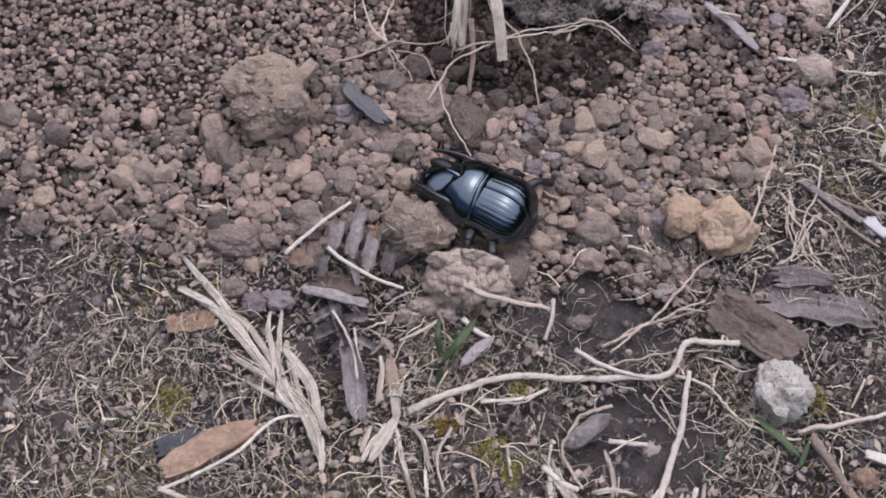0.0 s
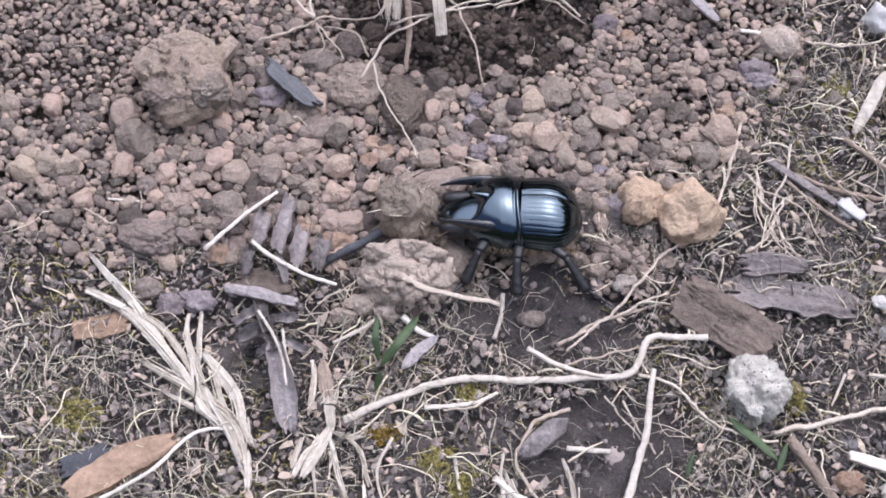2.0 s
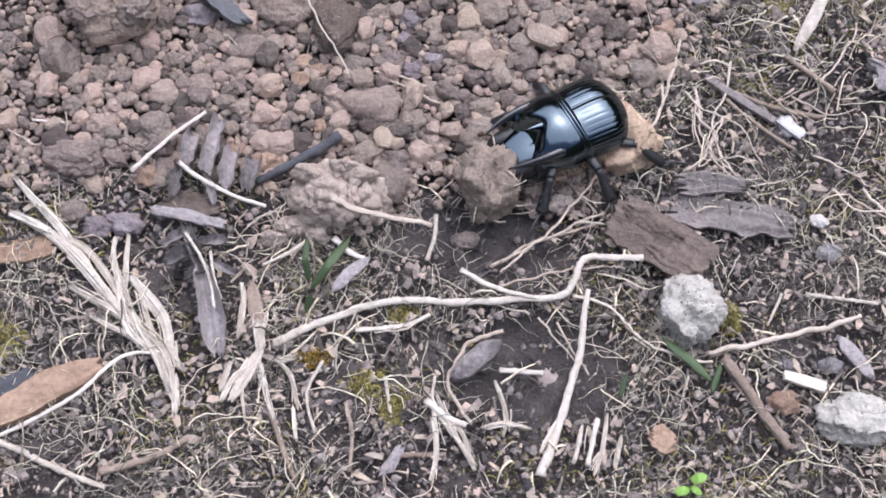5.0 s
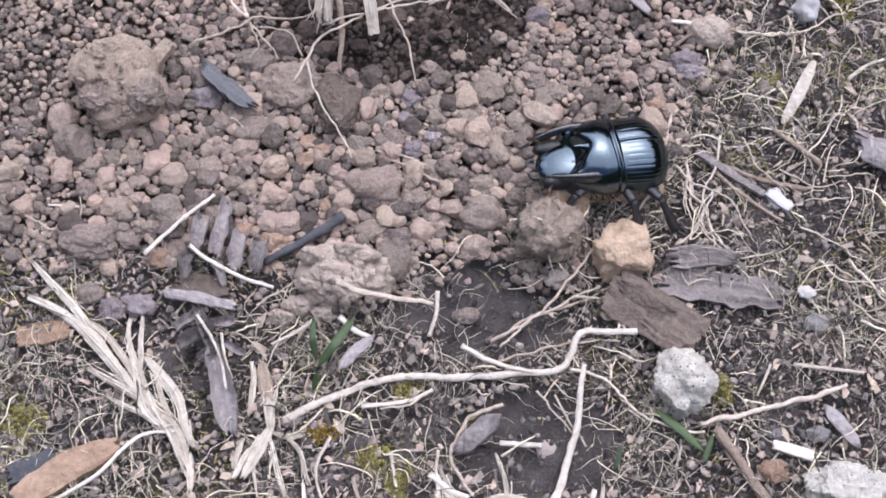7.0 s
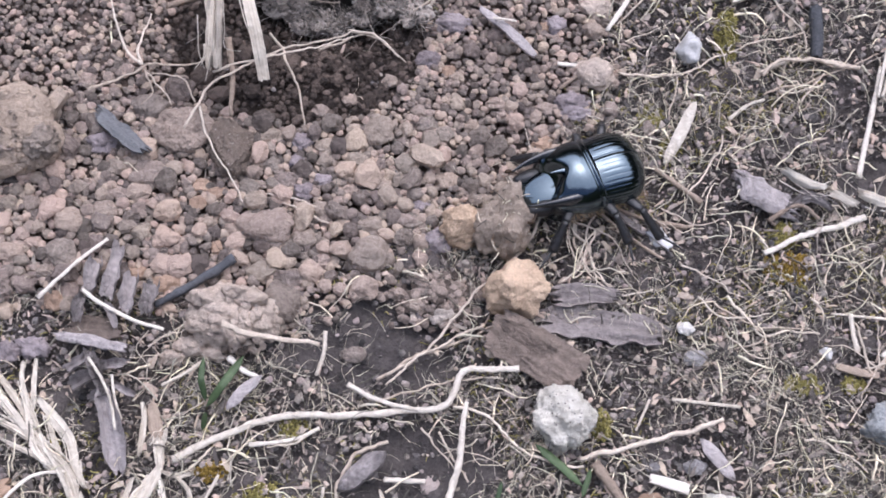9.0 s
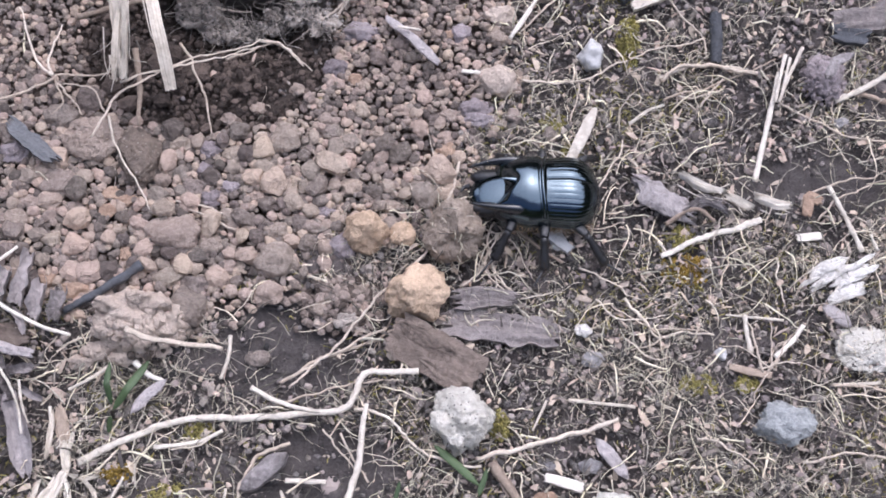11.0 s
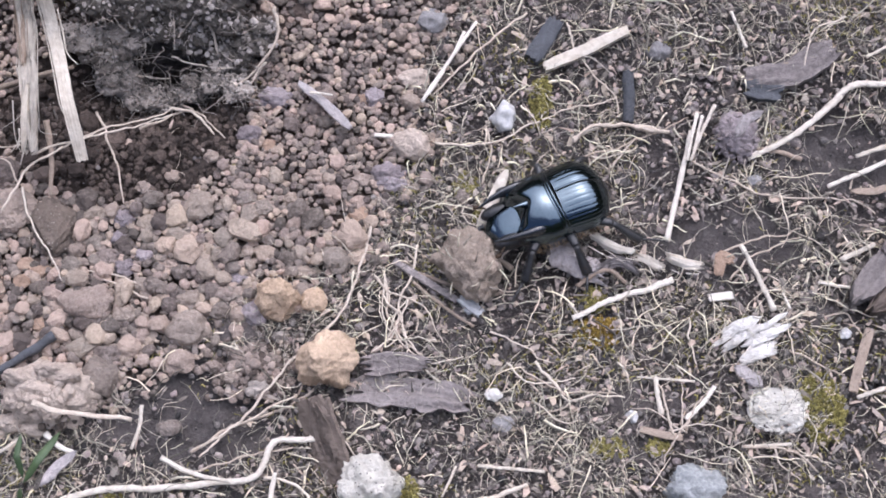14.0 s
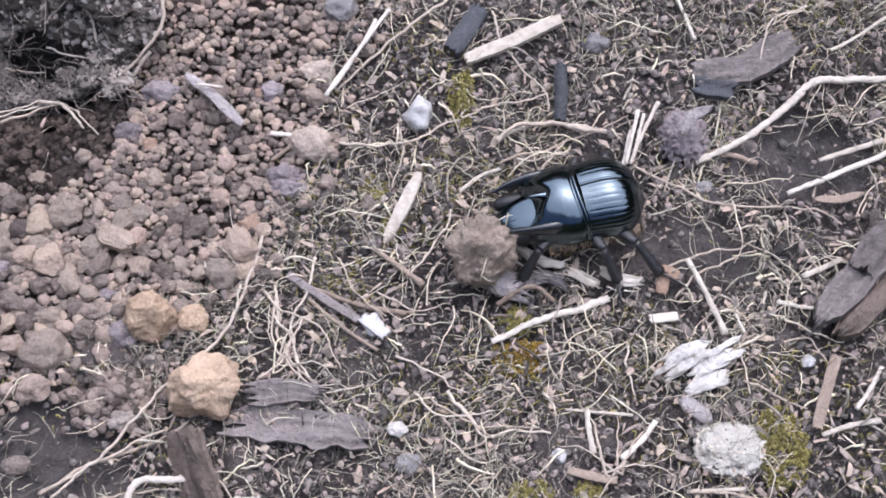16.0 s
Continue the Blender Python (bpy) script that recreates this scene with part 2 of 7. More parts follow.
GRIT = [grit_form(340 + i) for i in range(12)]
GRAINS = [stone_form(300 + i, 1, 7, 0.30, 0.05) for i in range(16)]


def tube_form(points, radius, sides=8, taper=(1.0, 1.0), flat=1.0, steps=6, rough=0.12, seed=0, wobble=0.0):
    """A stalk through the points (centimetres), smoothed, with an uneven, tapering girth."""
    rng = np.random.default_rng(seed + 7)
    p = np.array(points, float)
    q = np.vstack([2 * p[0] - p[1], p, 2 * p[-1] - p[-2]])
    line = []
    for i in range(1, len(q) - 2):
        for s in np.linspace(0, 1, steps, endpoint=False):
            a, b, c, d = q[i - 1 : i + 3]
            line.append(0.5 * (2 * b + (c - a) * s + (2 * a - 5 * b + 4 * c - d) * s * s + (3 * b - a - 3 * c + d) * s**3))
    line = np.array(line + [p[-1]])
    if wobble:
        off = rng.uniform(-40, 40)
        line = line + wobble * np.array([[noise.noise((a * 3.1, b * 3.1, off)) + 0.5 * noise.noise((a * 9, b * 9, off)), noise.noise((a * 3.1, b * 3.1, off + 9)) + 0.5 * noise.noise((a * 9, b * 9, off + 9)), 0.5 * noise.noise((a * 5, b * 5, off + 5))] for a, b, c in line])
    n = len(line)
    way = np.gradient(line, axis=0)
    way /= np.linalg.norm(way, axis=1)[:, None] + 1e-9
    side = np.cross(way, (0, 0, 1.0))
    side /= np.linalg.norm(side, axis=1)[:, None] + 1e-9
    up = np.cross(side, way)
    s = np.linspace(0, 1, n)
    girth = radius * (taper[0] + (taper[1] - taper[0]) * s) * (1 + rough * rng.uniform(-1, 1, n))
    ang = np.linspace(0, 2 * np.pi, sides, endpoint=False)
    ridge = 1 + 0.5 * rough * rng.uniform(-1, 1, sides)
    ring = (np.cos(ang) * ridge)[None, :, None] * side[:, None] + (np.sin(ang) * ridge * flat)[None, :, None] * up[:, None]
    v = (line[:, None] + ring * girth[:, None, None]).reshape(-1, 3)
    f = [(i * sides + j, i * sides + (j + 1) % sides, (i + 1) * sides + (j + 1) % sides, (i + 1) * sides + j) for i in range(n - 1) for j in range(sides)]
    return v, f + [tuple(range(sides))[::-1], tuple((n - 1) * sides + j for j in range(sides))]


def joined(forms):
    vs, fs, n = [], [], 0
    for v, f in forms:
        vs.append(v)
        fs += [tuple(i + n for i in q) for q in f]
        n += len(v)
    return np.vstack(vs), fs


TAKEN = []  # plan places of the larger pebbles: x, y, radius


def pebble(name, label, x, y, wide, deep, high, turn, material, seed, sub=4, sink=0.3, lift=0.0, group="pebbles in the clay gravel", category="pebble", under=None, cuts=7, lumps=0.24, fine=0.05):
    TAKEN.append((x, y, (wide + deep) / 4))
    v, f = stone_form(seed, sub, cuts, lumps, fine)
    v = v * np.array([wide / 2, deep / 2, high / 2]) * C
    z = float(rise(x, y)) + lift + high * (0.5 - sink)
    return placed(name, mesh_of(v, f), material, pose(x * C, y * C, z * C, 0, 0, turn), label, category, group, under)


def stalk(name, label, points, radius, material, taper=(1.0, 0.8), flat=1.0, sides=8, rough=0.14, lifted=0.7, group="", category="straw", seed=0, under=None):
    """A lying stalk through (x, y, clearance over the ground)."""
    p = [(x, y, float(rise(x, y)) + z + radius * lifted) for x, y, z in points]
    v, f = tube_form(p, radius, sides, taper, flat, steps=9, rough=rough, seed=seed + int(abs(points[0][0]) * 100), wobble=max(0.05, 1.2 * radius) if material is ROOT else 0.4 * radius)
    base = np.array(p[0])
    return placed(name, mesh_of((v - base) * C, f), material, pose(*(base * C)), label, category, group, under)


def flake_form(p, wide, thick, bow, rough, ridges, seed, ends, tilt, lobes=0, curl=0.0, strand=0.0):
    """A flake along the line p: ragged outline, arched across, ridged along the grain, with sharp rims."""
    rng = np.random.default_rng(seed + 5)
    p = np.array(p, float)
    n, k = 23, 15
    s = np.linspace(0, 1, n)
    cum = np.r_[0, np.cumsum(np.linalg.norm(np.diff(p, axis=0), axis=1))]
    size = cum[-1]
    cum /= size
    mid = np.stack([np.interp(s, cum, p[:, i]) for i in range(3)], 1)
    way = np.gradient(mid, axis=0)
    way /= np.linalg.norm(way, axis=1)[:, None]
    side = np.cross((0, 0, 1.0), way)
    side /= np.linalg.norm(side, axis=1)[:, None]
    up = np.cross(way, side)
    half = wide / 2 * (1 - (1 - ends) * np.abs(2 * s - 1) ** 4)
    if lobes:
        half = half * (0.62 + 0.5 * np.abs(np.sin(np.pi * (s * lobes + 0.1))) ** 0.7)
    off = Vector(rng.uniform(-30, 30, 3))
    top, low = [], []
    for i in range(n):
        for j in range(k):
            u = 2 * j / (k - 1) - 1
            edge = half[i] * (1 + rough * (1.6 * noise.noise(Vector((s[i] * size * 2.2, 3.0 if u > 0 else -3.0, 0)) + off) + noise.noise(Vector((s[i] * size * 8, 3.0 if u > 0 else -3.0, 2)) + off)))
            jag = 2.2 * rough * wide * noise.noise(Vector((j * 0.55, 4.0 * (i > n / 2), 5)) + off) * abs(2 * s[i] - 1) ** 6
            z = bow * wide * (1 - u * u) + ridges * (noise.noise(Vector((s[i] * size * 0.7, u * wide * 5, 1)) + off) + 0.6 * noise.noise(Vector((s[i] * size * 1.5, u * wide * 14, 1)) + off))
            z += 0.10 * min(wide, 0.5) * noise.noise(Vector((s[i] * size * 3, u * wide * 3, 7)) + off) + tilt * u * wide + curl * wide * abs(u) ** 3 * (1 + noise.noise(Vector((s[i] * 5, u, 3)) + off))
            z += strand * (noise.noise(Vector((s[i] * size * 0.9, u * 6.5, 11)) + off) + 0.5 * noise.noise(Vector((s[i] * size * 2.5, u * 3.0, 14)) + off))
            c = mid[i] + side[i] * u * edge + way[i] * jag + up[i] * z
            top.append(c + up[i] * thick / 2)
            low.append(c - up[i] * thick / 2)
    f, t = [], n * k
    for i in range(n - 1):
        for j in range(k - 1):
            a = i * k + j
            f += [(a, a + k, a + k + 1, a + 1), (t + a, t + a + 1, t + a + k + 1, t + a + k)]
    rim = [j for j in range(k)] + [i * k + k - 1 for i in range(1, n)] + [(n - 1) * k + j for j in range(k - 2, -1, -1)] + [i * k for i in range(n - 2, 0, -1)]
    m = len(rim)
    f += [(2 * t + a, 2 * t + (a + 1) % m, 2 * t + m + (a + 1) % m, 2 * t + m + a) for a in range(m)]
    v = np.array(top + low + [top[a] for a in rim] + [low[a] for a in rim])
    return v, f


def slab(name, label, points, wide, thick, material, bow=0.1, lift=0.0, rough=0.12, ridges=0.0, seed=0, group="", category="chip", ends=0.85, tilt=0.0, under=None, lobes=0, curl=0.0):
    """A lying flake along the points (x, y, clearance over the ground)."""
    p = [(x, y, float(rise(x, y)) + z + lift) for x, y, z in points]
    v, f = flake_form(p, wide, thick, bow, rough, ridges, seed, ends, tilt, lobes, curl)
    base = np.array(p[0])
    return placed(name, mesh_of((v - base) * C, f), material, pose(*(base * C)), label, category, group, under)


def frayed(name, label, points, wide, material, fray=5, thick=0.035, seed=0, group="", category="straw", under=None, ends=0.4, rough=0.2, strand=0.045):
    """A flat straw through (x, y, clearance): split lengthwise into strands, with ragged edges and loose fibres."""
    rng = np.random.default_rng(seed + 900)
    p = np.array([(x, y, float(rise(x, y)) + z) for x, y, z in points])
    q = np.vstack([2 * p[0] - p[1], p, 2 * p[-1] - p[-2]])
    line = []
    for i in range(1, len(q) - 2):
        a, b, c, d = q[i - 1 : i + 3]
        line += [0.5 * (2 * b + (c - a) * s + (2 * a - 5 * b + 4 * c - d) * s * s + (3 * b - a - 3 * c + d) * s**3) for s in np.linspace(0, 1, 6, endpoint=False)]
    line = np.array(line + [p[-1]])
    forms = [flake_form(line, wide, thick, 0.16, rough, 0.0, seed, ends, rng.normal() * 0.08, strand=strand)]
    m = len(line)
    for _ in range(fray):
        i, k = rng.integers(0, m - 3), rng.integers(3, m)
        cut = line[i : i + k : 2] + np.append(rng.normal(size=2) * wide * 0.45, thick * rng.uniform(0.2, 1.0))
        if len(cut) < 2:
            continue
        cut[-1] += np.append(rng.normal(size=2) * wide * 0.5, 0.03)
        forms.append(tube_form(cut, 0.010 * rng.uniform(0.6, 1.5), 5, (1, 0.5), steps=3, rough=0.2, seed=seed))
    v, f = joined(forms)
    return placed(name, mesh_of((v - p[0]) * C, f), material, pose(*(p[0] * C)), label, category, group, under)


def tuft(name, label, x, y, wide, deep, material, count=120, high=0.25, seed=0, group="moss tufts", category="moss"):
    """A tuft of many small upright shoots with leaflets."""
    rng = np.random.default_rng(seed + 11)
    forms = []
    for _ in range(count):
        r, a = 1.25 * rng.uniform() ** 0.7, rng.uniform(0, 6.283)
        px, py = x + wide / 2 * r * np.cos(a), y + deep / 2 * r * np.sin(a)
        z = float(rise(px, py)) - 0.02
        tall = 0.75 * high * rng.uniform(0.3, 1.1) * (1 - 0.4 * r)
        lean = rng.normal(size=2) * 0.3
        v, f = BALLS[1]
        for s in np.linspace(0.15, 1, 4):
            w = 0.036 * (1.2 - 0.6 * s) * rng.uniform(0.7, 1.3)
            c = np.array([px + lean[0] * tall * s + rng.normal() * 0.02, py + lean[1] * tall * s + rng.normal() * 0.02, z + tall * s])
            forms.append((v[:12] * 0 + c + np.array([[-w, 0, 0], [w, 0, 0], [0, -w, 0.01], [0, w, 0.01], [0, 0, w * 1.4], [0, 0, -w], *[[0, 0, 0]] * 6])[:12], [(0, 2, 4), (2, 1, 4), (1, 3, 4), (3, 0, 4), (2, 0, 5), (1, 2, 5), (3, 1, 5), (0, 3, 5)]))
    v, f = joined([(a[:6], b) for a, b in forms])
    base = np.array([x, y, float(rise(x, y))])
    return thing(name, mesh_of((v - base) * C, f, smooth=False), material, pose(*(base * C)), label, category, group)


# ---- the ground ----
def hedge():
    """Unseen dark leafy ring, added round the open place to block the low sky."""
    n, profile = 120, ((84, -2), (80, 6), (82, 14), (80, 24), (83, 34), (81, 42), (86, 46), (96, 47), (106, 43), (110, 33), (109, 14), (106, -2))
    k = len(profile)
    v = []
    for i in range(n):
        a = i / n * 6.2832
        for j, (r, z) in enumerate(profile):
            r, z = r + 4 * noise.noise((4 * np.cos(a), 4 * np.sin(a), j * 0.8)) + 2.5 * noise.noise((i * 0.7, j * 1.1, 1)), z + (j not in (0, k - 1)) * 5 * noise.noise((3 * np.cos(a), 3 * np.sin(a), 5))
            v.append((r * np.cos(a), r * np.sin(a), z))
    f = [(i * k + j, (i + 1) % n * k + j, (i + 1) % n * k + j + 1, i * k + j + 1) for i in range(n) for j in range(k - 1)]
    rng = np.random.default_rng(77)
    v, leaves = np.array(v), []
    for c in v[rng.integers(len(v), size=5000)]:
        c = c + rng.normal(size=3) * 2.2
        a, b = rng.normal(size=3), rng.normal(size=3)
        a, b = a / np.linalg.norm(a) * 2.2, b / np.linalg.norm(b) * 1.1
        leaves += [c - a, c + b, c + a, c - b]
    m = len(v)
    f += [(m + 4 * q, m + 4 * q + 1, m + 4 * q + 2, m + 4 * q + 3) for q in range(5000)]
    # added only for the darker horizon and its reflections in the shell
    thing("hedge", mesh_of(np.vstack([v, leaves]) * C, f, smooth=False), SKYSCREEN, Matrix(), "unseen dark leafy ring added to block the low sky", "hedge", kind="structure")


hedge()


def ground():
    fine_x, fine_y = np.linspace(-11, 14, 330), np.linspace(-8, 7, 210)
    grow = np.array([0.4, 1, 2, 4, 8, 16, 40, 120, 500, 2000, 6000])
    xs = np.r_[(-11 - grow)[::-1], fine_x, 14 + grow]
    ys = np.r_[(-8 - grow)[::-1], fine_y, 7 + grow]
    gx, gy = np.meshgrid(xs, ys, indexing="ij")
    gz = rise(gx, gy)
    lump = np.array([0.16 * noise.noise((x * 0.9, y * 0.9, 3)) + 0.14 * noise.noise((x * 2.6, y * 2.6, 9)) + 0.11 * noise.noise((x * 6, y * 6, 4)) for x, y in zip(gx.ravel(), gy.ravel())]).reshape(gx.shape)
    gz = gz + lump - 0.08 - 3.6 * np.exp(-((((gx - HOLE[0]) / 0.52) ** 2 + ((gy - HOLE[1]) / 0.25) ** 2) ** 2))
    v = np.stack([gx, gy, gz], -1).reshape(-1, 3) * C
    a, b = len(xs), len(ys)
    f = [(i * b + j, (i + 1) * b + j, (i + 1) * b + j + 1, i * b + j + 1) for i in range(a - 1) for j in range(b - 1)]
    me = mesh_of(v, f)
    for m in (SOIL, CLAYBED, DARKCLAY, DARKSOIL):
        me.materials.append(m)
    clay = tumbled(gx + 0.12 * lump, gy)[: a - 1, : b - 1].ravel()
    darker = dark_spot(gx + 0.3 * lump, gy)[: a - 1, : b - 1].ravel()
    slot = np.where(darker, 2, clay.astype(int))
    # the burrow mouth's shade is deepened here with a darker soil colour
    slot[((((gx - HOLE[0]) / 0.55) ** 2 + ((gy - HOLE[1]) / 0.38) ** 2) < 1)[: a - 1, : b - 1].ravel()] = 3
    for x, y, w, h in BARE:
        spot = (((gx - x + lump) / (1.15 * w)) ** 2 + ((gy - y + 1.5 * lump) / (1.15 * h)) ** 2 < 1)[: a - 1, : b - 1].ravel()
        slot[spot & (slot == 0)] = 3
    me.polygons.foreach_set("material_index", slot.tolist())
    thing("ground", me, SOIL, Matrix(), "dark crumbly soil with a spill of dug-out clay", "ground", kind="structure")


ground()


# ---- clods, stones and pebbles ----
CLOD_BIG = \
pebble("clod", "large rough brown clod of dried clay", -4.72, -0.28, 1.22, 1.24, 1.00, 0, CREAM, 1, sub=5, group="clay clods", cuts=7, lumps=0.24, fine=0.07, category="clod")
pebble("crust", "paler sandy crust", -4.69, -0.03, 0.78, 0.39, 0.40, 0, CREAM, 2, sub=5, lift=0.42, under=CLOD_BIG, cuts=6, lumps=0.25, fine=0.16)
pebble("lump", "", -4.89, -0.66, 0.51, 0.36, 0.40, 0, CLOD, 3, sub=5, lift=0.4, under=CLOD_BIG, cuts=6, lumps=0.25, fine=0.18)
pebble("lump", "", -4.36, -0.53, 0.59, 0.52, 0.45, 0, CLOD, 4, sub=5, lift=0.38, under=CLOD_BIG, cuts=6, lumps=0.25, fine=0.18)
CLOD_PALE = \
pebble("clod", "large pale crumbly clod under a straw", -1.62, -2.65, 1.14, 0.72, 0.75, 0, PALECLAY, 5, sub=5, sink=0.15, group="clay clods", cuts=6, lumps=0.30, fine=0.07, category="clod")
pebble("lump", "", -2.04, -2.85, 0.37, 0.25, 0.35, 0, PALECLAY, 6, lift=0.3, under=CLOD_PALE, cuts=4, lumps=0.30, fine=0.14)
pebble("lump", "", -1.94, -2.59, 0.43, 0.24, 0.35, 0, PALECLAY, 7, lift=0.5, under=CLOD_PALE, cuts=4, lumps=0.30, fine=0.14)
pebble("lump", "", -1.38, -2.54, 0.51, 0.26, 0.35, 0, PALECLAY, 8, lift=0.5, under=CLOD_PALE, cuts=4, lumps=0.30, fine=0.14)
pebble("lump", "", -2.15, -3.06, 0.40, 0.25, 0.30, 0, PALECLAY, 9, lift=0.05, under=CLOD_PALE, cuts=4, lumps=0.30, fine=0.14)
pebble("lump", "", -1.83, -3.15, 0.31, 0.20, 0.28, 0, PALECLAY, 10, lift=0.05, under=CLOD_PALE, cuts=4, lumps=0.30, fine=0.14)
pebble("lump", "", -2.36, -3.21, 0.35, 0.22, 0.30, 0, PALECLAY, 11, under=CLOD_PALE, cuts=4, lumps=0.30, fine=0.14)
pebble("lump", "", -1.55, -2.50, 0.36, 0.18, 0.30, 0, PALECLAY, 12, lift=0.6, under=CLOD_PALE, cuts=4, lumps=0.30, fine=0.14)
pebble("lump", "", -1.21, -2.73, 0.32, 0.22, 0.40, 0, PALECLAY, 13, lift=0.1, under=CLOD_PALE, cuts=4, lumps=0.30, fine=0.14)
pebble("clod", "smooth brown clod below the hanging straws", -2.54, -0.09, 0.78, 0.62, 0.54, 0, CLOD, 14, sub=5, group="clay clods", cuts=5, lumps=0.26, fine=0.11, category="clod")
pebble("clod", "dark earthy clod flecked with pale grit", -1.90, -0.32, 0.67, 0.83, 0.54, 0, EARTH, 15, sub=5, group="clay clods", cuts=5, lumps=0.26, fine=0.11, category="clod")
pebble("crumb", "small crumb of a broken clay clod", 0.93, -2.13, 0.39, 0.30, 0.22, 0, GRITTED, 16, group="crumbled clod", cuts=6, lumps=0.4, fine=0.14, category="crumb")
pebble("crumb", "small crumb of a broken clay clod", 0.73, -2.34, 0.29, 0.22, 0.22, 0, CLOD, 17, group="crumbled clod", cuts=6, lumps=0.4, fine=0.14, category="crumb")
pebble("crumb", "small crumb of a broken clay clod", 1.22, -2.32, 0.33, 0.25, 0.22, 0, CLOD, 18, group="crumbled clod", cuts=6, lumps=0.4, fine=0.14, category="crumb")
pebble("crumb", "small crumb of a broken clay clod", 1.07, -2.46, 0.39, 0.25, 0.22, 0, GRITTED, 19, group="crumbled clod", cuts=6, lumps=0.4, fine=0.14, category="crumb")
pebble("crumb", "small crumb of a broken clay clod", 0.78, -2.00, 0.26, 0.18, 0.22, 0, CLOD, 20, group="crumbled clod", cuts=6, lumps=0.4, fine=0.14, category="crumb")
pebble("crumb", "small crumb of a broken clay clod", 1.25, -2.05, 0.26, 0.19, 0.22, 0, CLOD, 21, group="crumbled clod", cuts=6, lumps=0.4, fine=0.14, category="crumb")
pebble("crumb", "small crumb of a broken clay clod", 1.35, -1.77, 0.24, 0.15, 0.22, 0, GRITTED, 22, group="crumbled clod", cuts=6, lumps=0.4, fine=0.14, category="crumb")
pebble("crumb", "small crumb of a broken clay clod", 0.48, -2.21, 0.26, 0.18, 0.22, 0, CLOD, 23, group="crumbled clod", cuts=6, lumps=0.4, fine=0.14, category="crumb")
pebble("crumb", "small crumb of a broken clay clod", 1.59, -2.17, 0.22, 0.15, 0.22, 0, CLOD, 24, group="crumbled clod", cuts=6, lumps=0.4, fine=0.14, category="crumb")
pebble("clod", "rounded brown clod beside the gravel edge", -4.86, -2.42, 0.75, 0.53, 0.46, 0, CLOD, 25, sub=5, group="clay clods", cuts=5, lumps=0.26, fine=0.11, category="clod")
pebble("pebble", "reddish brown clay pebble lying in the gravel", -3.00, 0.22, 0.60, 0.36, 0.31, 0, CLOD, 26)
pebble("pebble", "reddish brown clay pebble lying in the gravel", -3.37, -0.64, 0.38, 0.30, 0.26, 0, CLOD, 27)
pebble("pebble", "reddish brown clay pebble lying in the gravel", -2.95, -0.73, 0.56, 0.39, 0.34, 0, CLOD, 28)
pebble("pebble", "reddish brown clay pebble lying in the gravel", -3.33, -1.02, 0.33, 0.23, 0.20, 0, CLOD, 29)
pebble("pebble", "reddish brown clay pebble lying in the gravel", -3.49, -1.25, 0.37, 0.27, 0.23, 0, CLOD, 30)
pebble("pebble", "reddish brown clay pebble lying in the gravel", -2.74, -1.06, 0.31, 0.23, 0.20, 0, CLOD, 31)
pebble("pebble", "reddish brown clay pebble lying in the gravel", -1.60, -0.86, 0.38, 0.30, 0.26, 0, CLOD, 32)
pebble("pebble", "reddish brown clay pebble lying in the gravel", -1.36, -0.09, 0.39, 0.26, 0.23, 0, CLOD, 33)
pebble("pebble", "reddish brown clay pebble lying in the gravel", -0.60, -0.20, 0.34, 0.24, 0.21, 0, CLOD, 34)
pebble("pebble", "reddish brown clay pebble lying in the gravel", -1.32, -0.49, 0.31, 0.24, 0.20, 0, CLOD, 35)
pebble("pebble", "reddish brown clay pebble lying in the gravel", -1.13, -0.71, 0.36, 0.27, 0.24, 0, CLOD, 36)
pebble("pebble", "reddish brown clay pebble lying in the gravel", -1.31, -1.37, 0.76, 0.49, 0.42, 0, CLOD, 37)
pebble("pebble", "reddish brown clay pebble lying in the gravel", -2.95, -1.54, 0.36, 0.26, 0.22, 0, CLOD, 38)
pebble("pebble", "reddish brown clay pebble lying in the gravel", -4.65, -1.92, 0.52, 0.33, 0.28, 0, CLOD, 39)
pebble("pebble", "reddish brown clay pebble lying in the gravel", -3.96, -1.91, 0.49, 0.39, 0.34, 0, CLOD, 40)
pebble("pebble", "reddish brown clay pebble lying in the gravel", -1.33, -1.99, 0.42, 0.29, 0.25, 0, CLOD, 41)
pebble("pebble", "reddish brown clay pebble lying in the gravel", -0.97, -2.06, 0.42, 0.29, 0.25, 0, CLOD, 42)
pebble("pebble", "reddish brown clay pebble lying in the gravel", 0.07, -1.69, 0.62, 0.48, 0.41, 0, CLOD, 43)
pebble("pebble", "reddish brown clay pebble lying in the gravel", 0.08, 0.06, 0.51, 0.45, 0.39, 0, CLOD, 44)
pebble("pebble", "reddish brown clay pebble lying in the gravel", -0.32, 0.51, 0.24, 0.19, 0.16, 0, CLOD, 45)
pebble("pebble", "reddish brown clay pebble lying in the gravel", 0.74, 0.20, 0.32, 0.24, 0.21, 0, CLOD, 46)
pebble("pebble", "reddish brown clay pebble lying in the gravel", 1.01, 0.06, 0.39, 0.26, 0.23, 0, CLOD, 47)
pebble("pebble", "reddish brown clay pebble lying in the gravel", 0.56, -1.19, 0.38, 0.27, 0.24, 0, CLOD, 48)
pebble("pebble", "reddish brown clay pebble lying in the gravel", 1.71, 0.55, 0.29, 0.21, 0.18, 0, CLOD, 49)
pebble("pebble", "reddish brown clay pebble lying in the gravel", 2.36, 0.50, 0.34, 0.20, 0.17, 0, CLOD, 50)
pebble("pebble", "reddish brown clay pebble lying in the gravel", 2.32, 0.18, 0.30, 0.21, 0.18, 0, CLOD, 51)
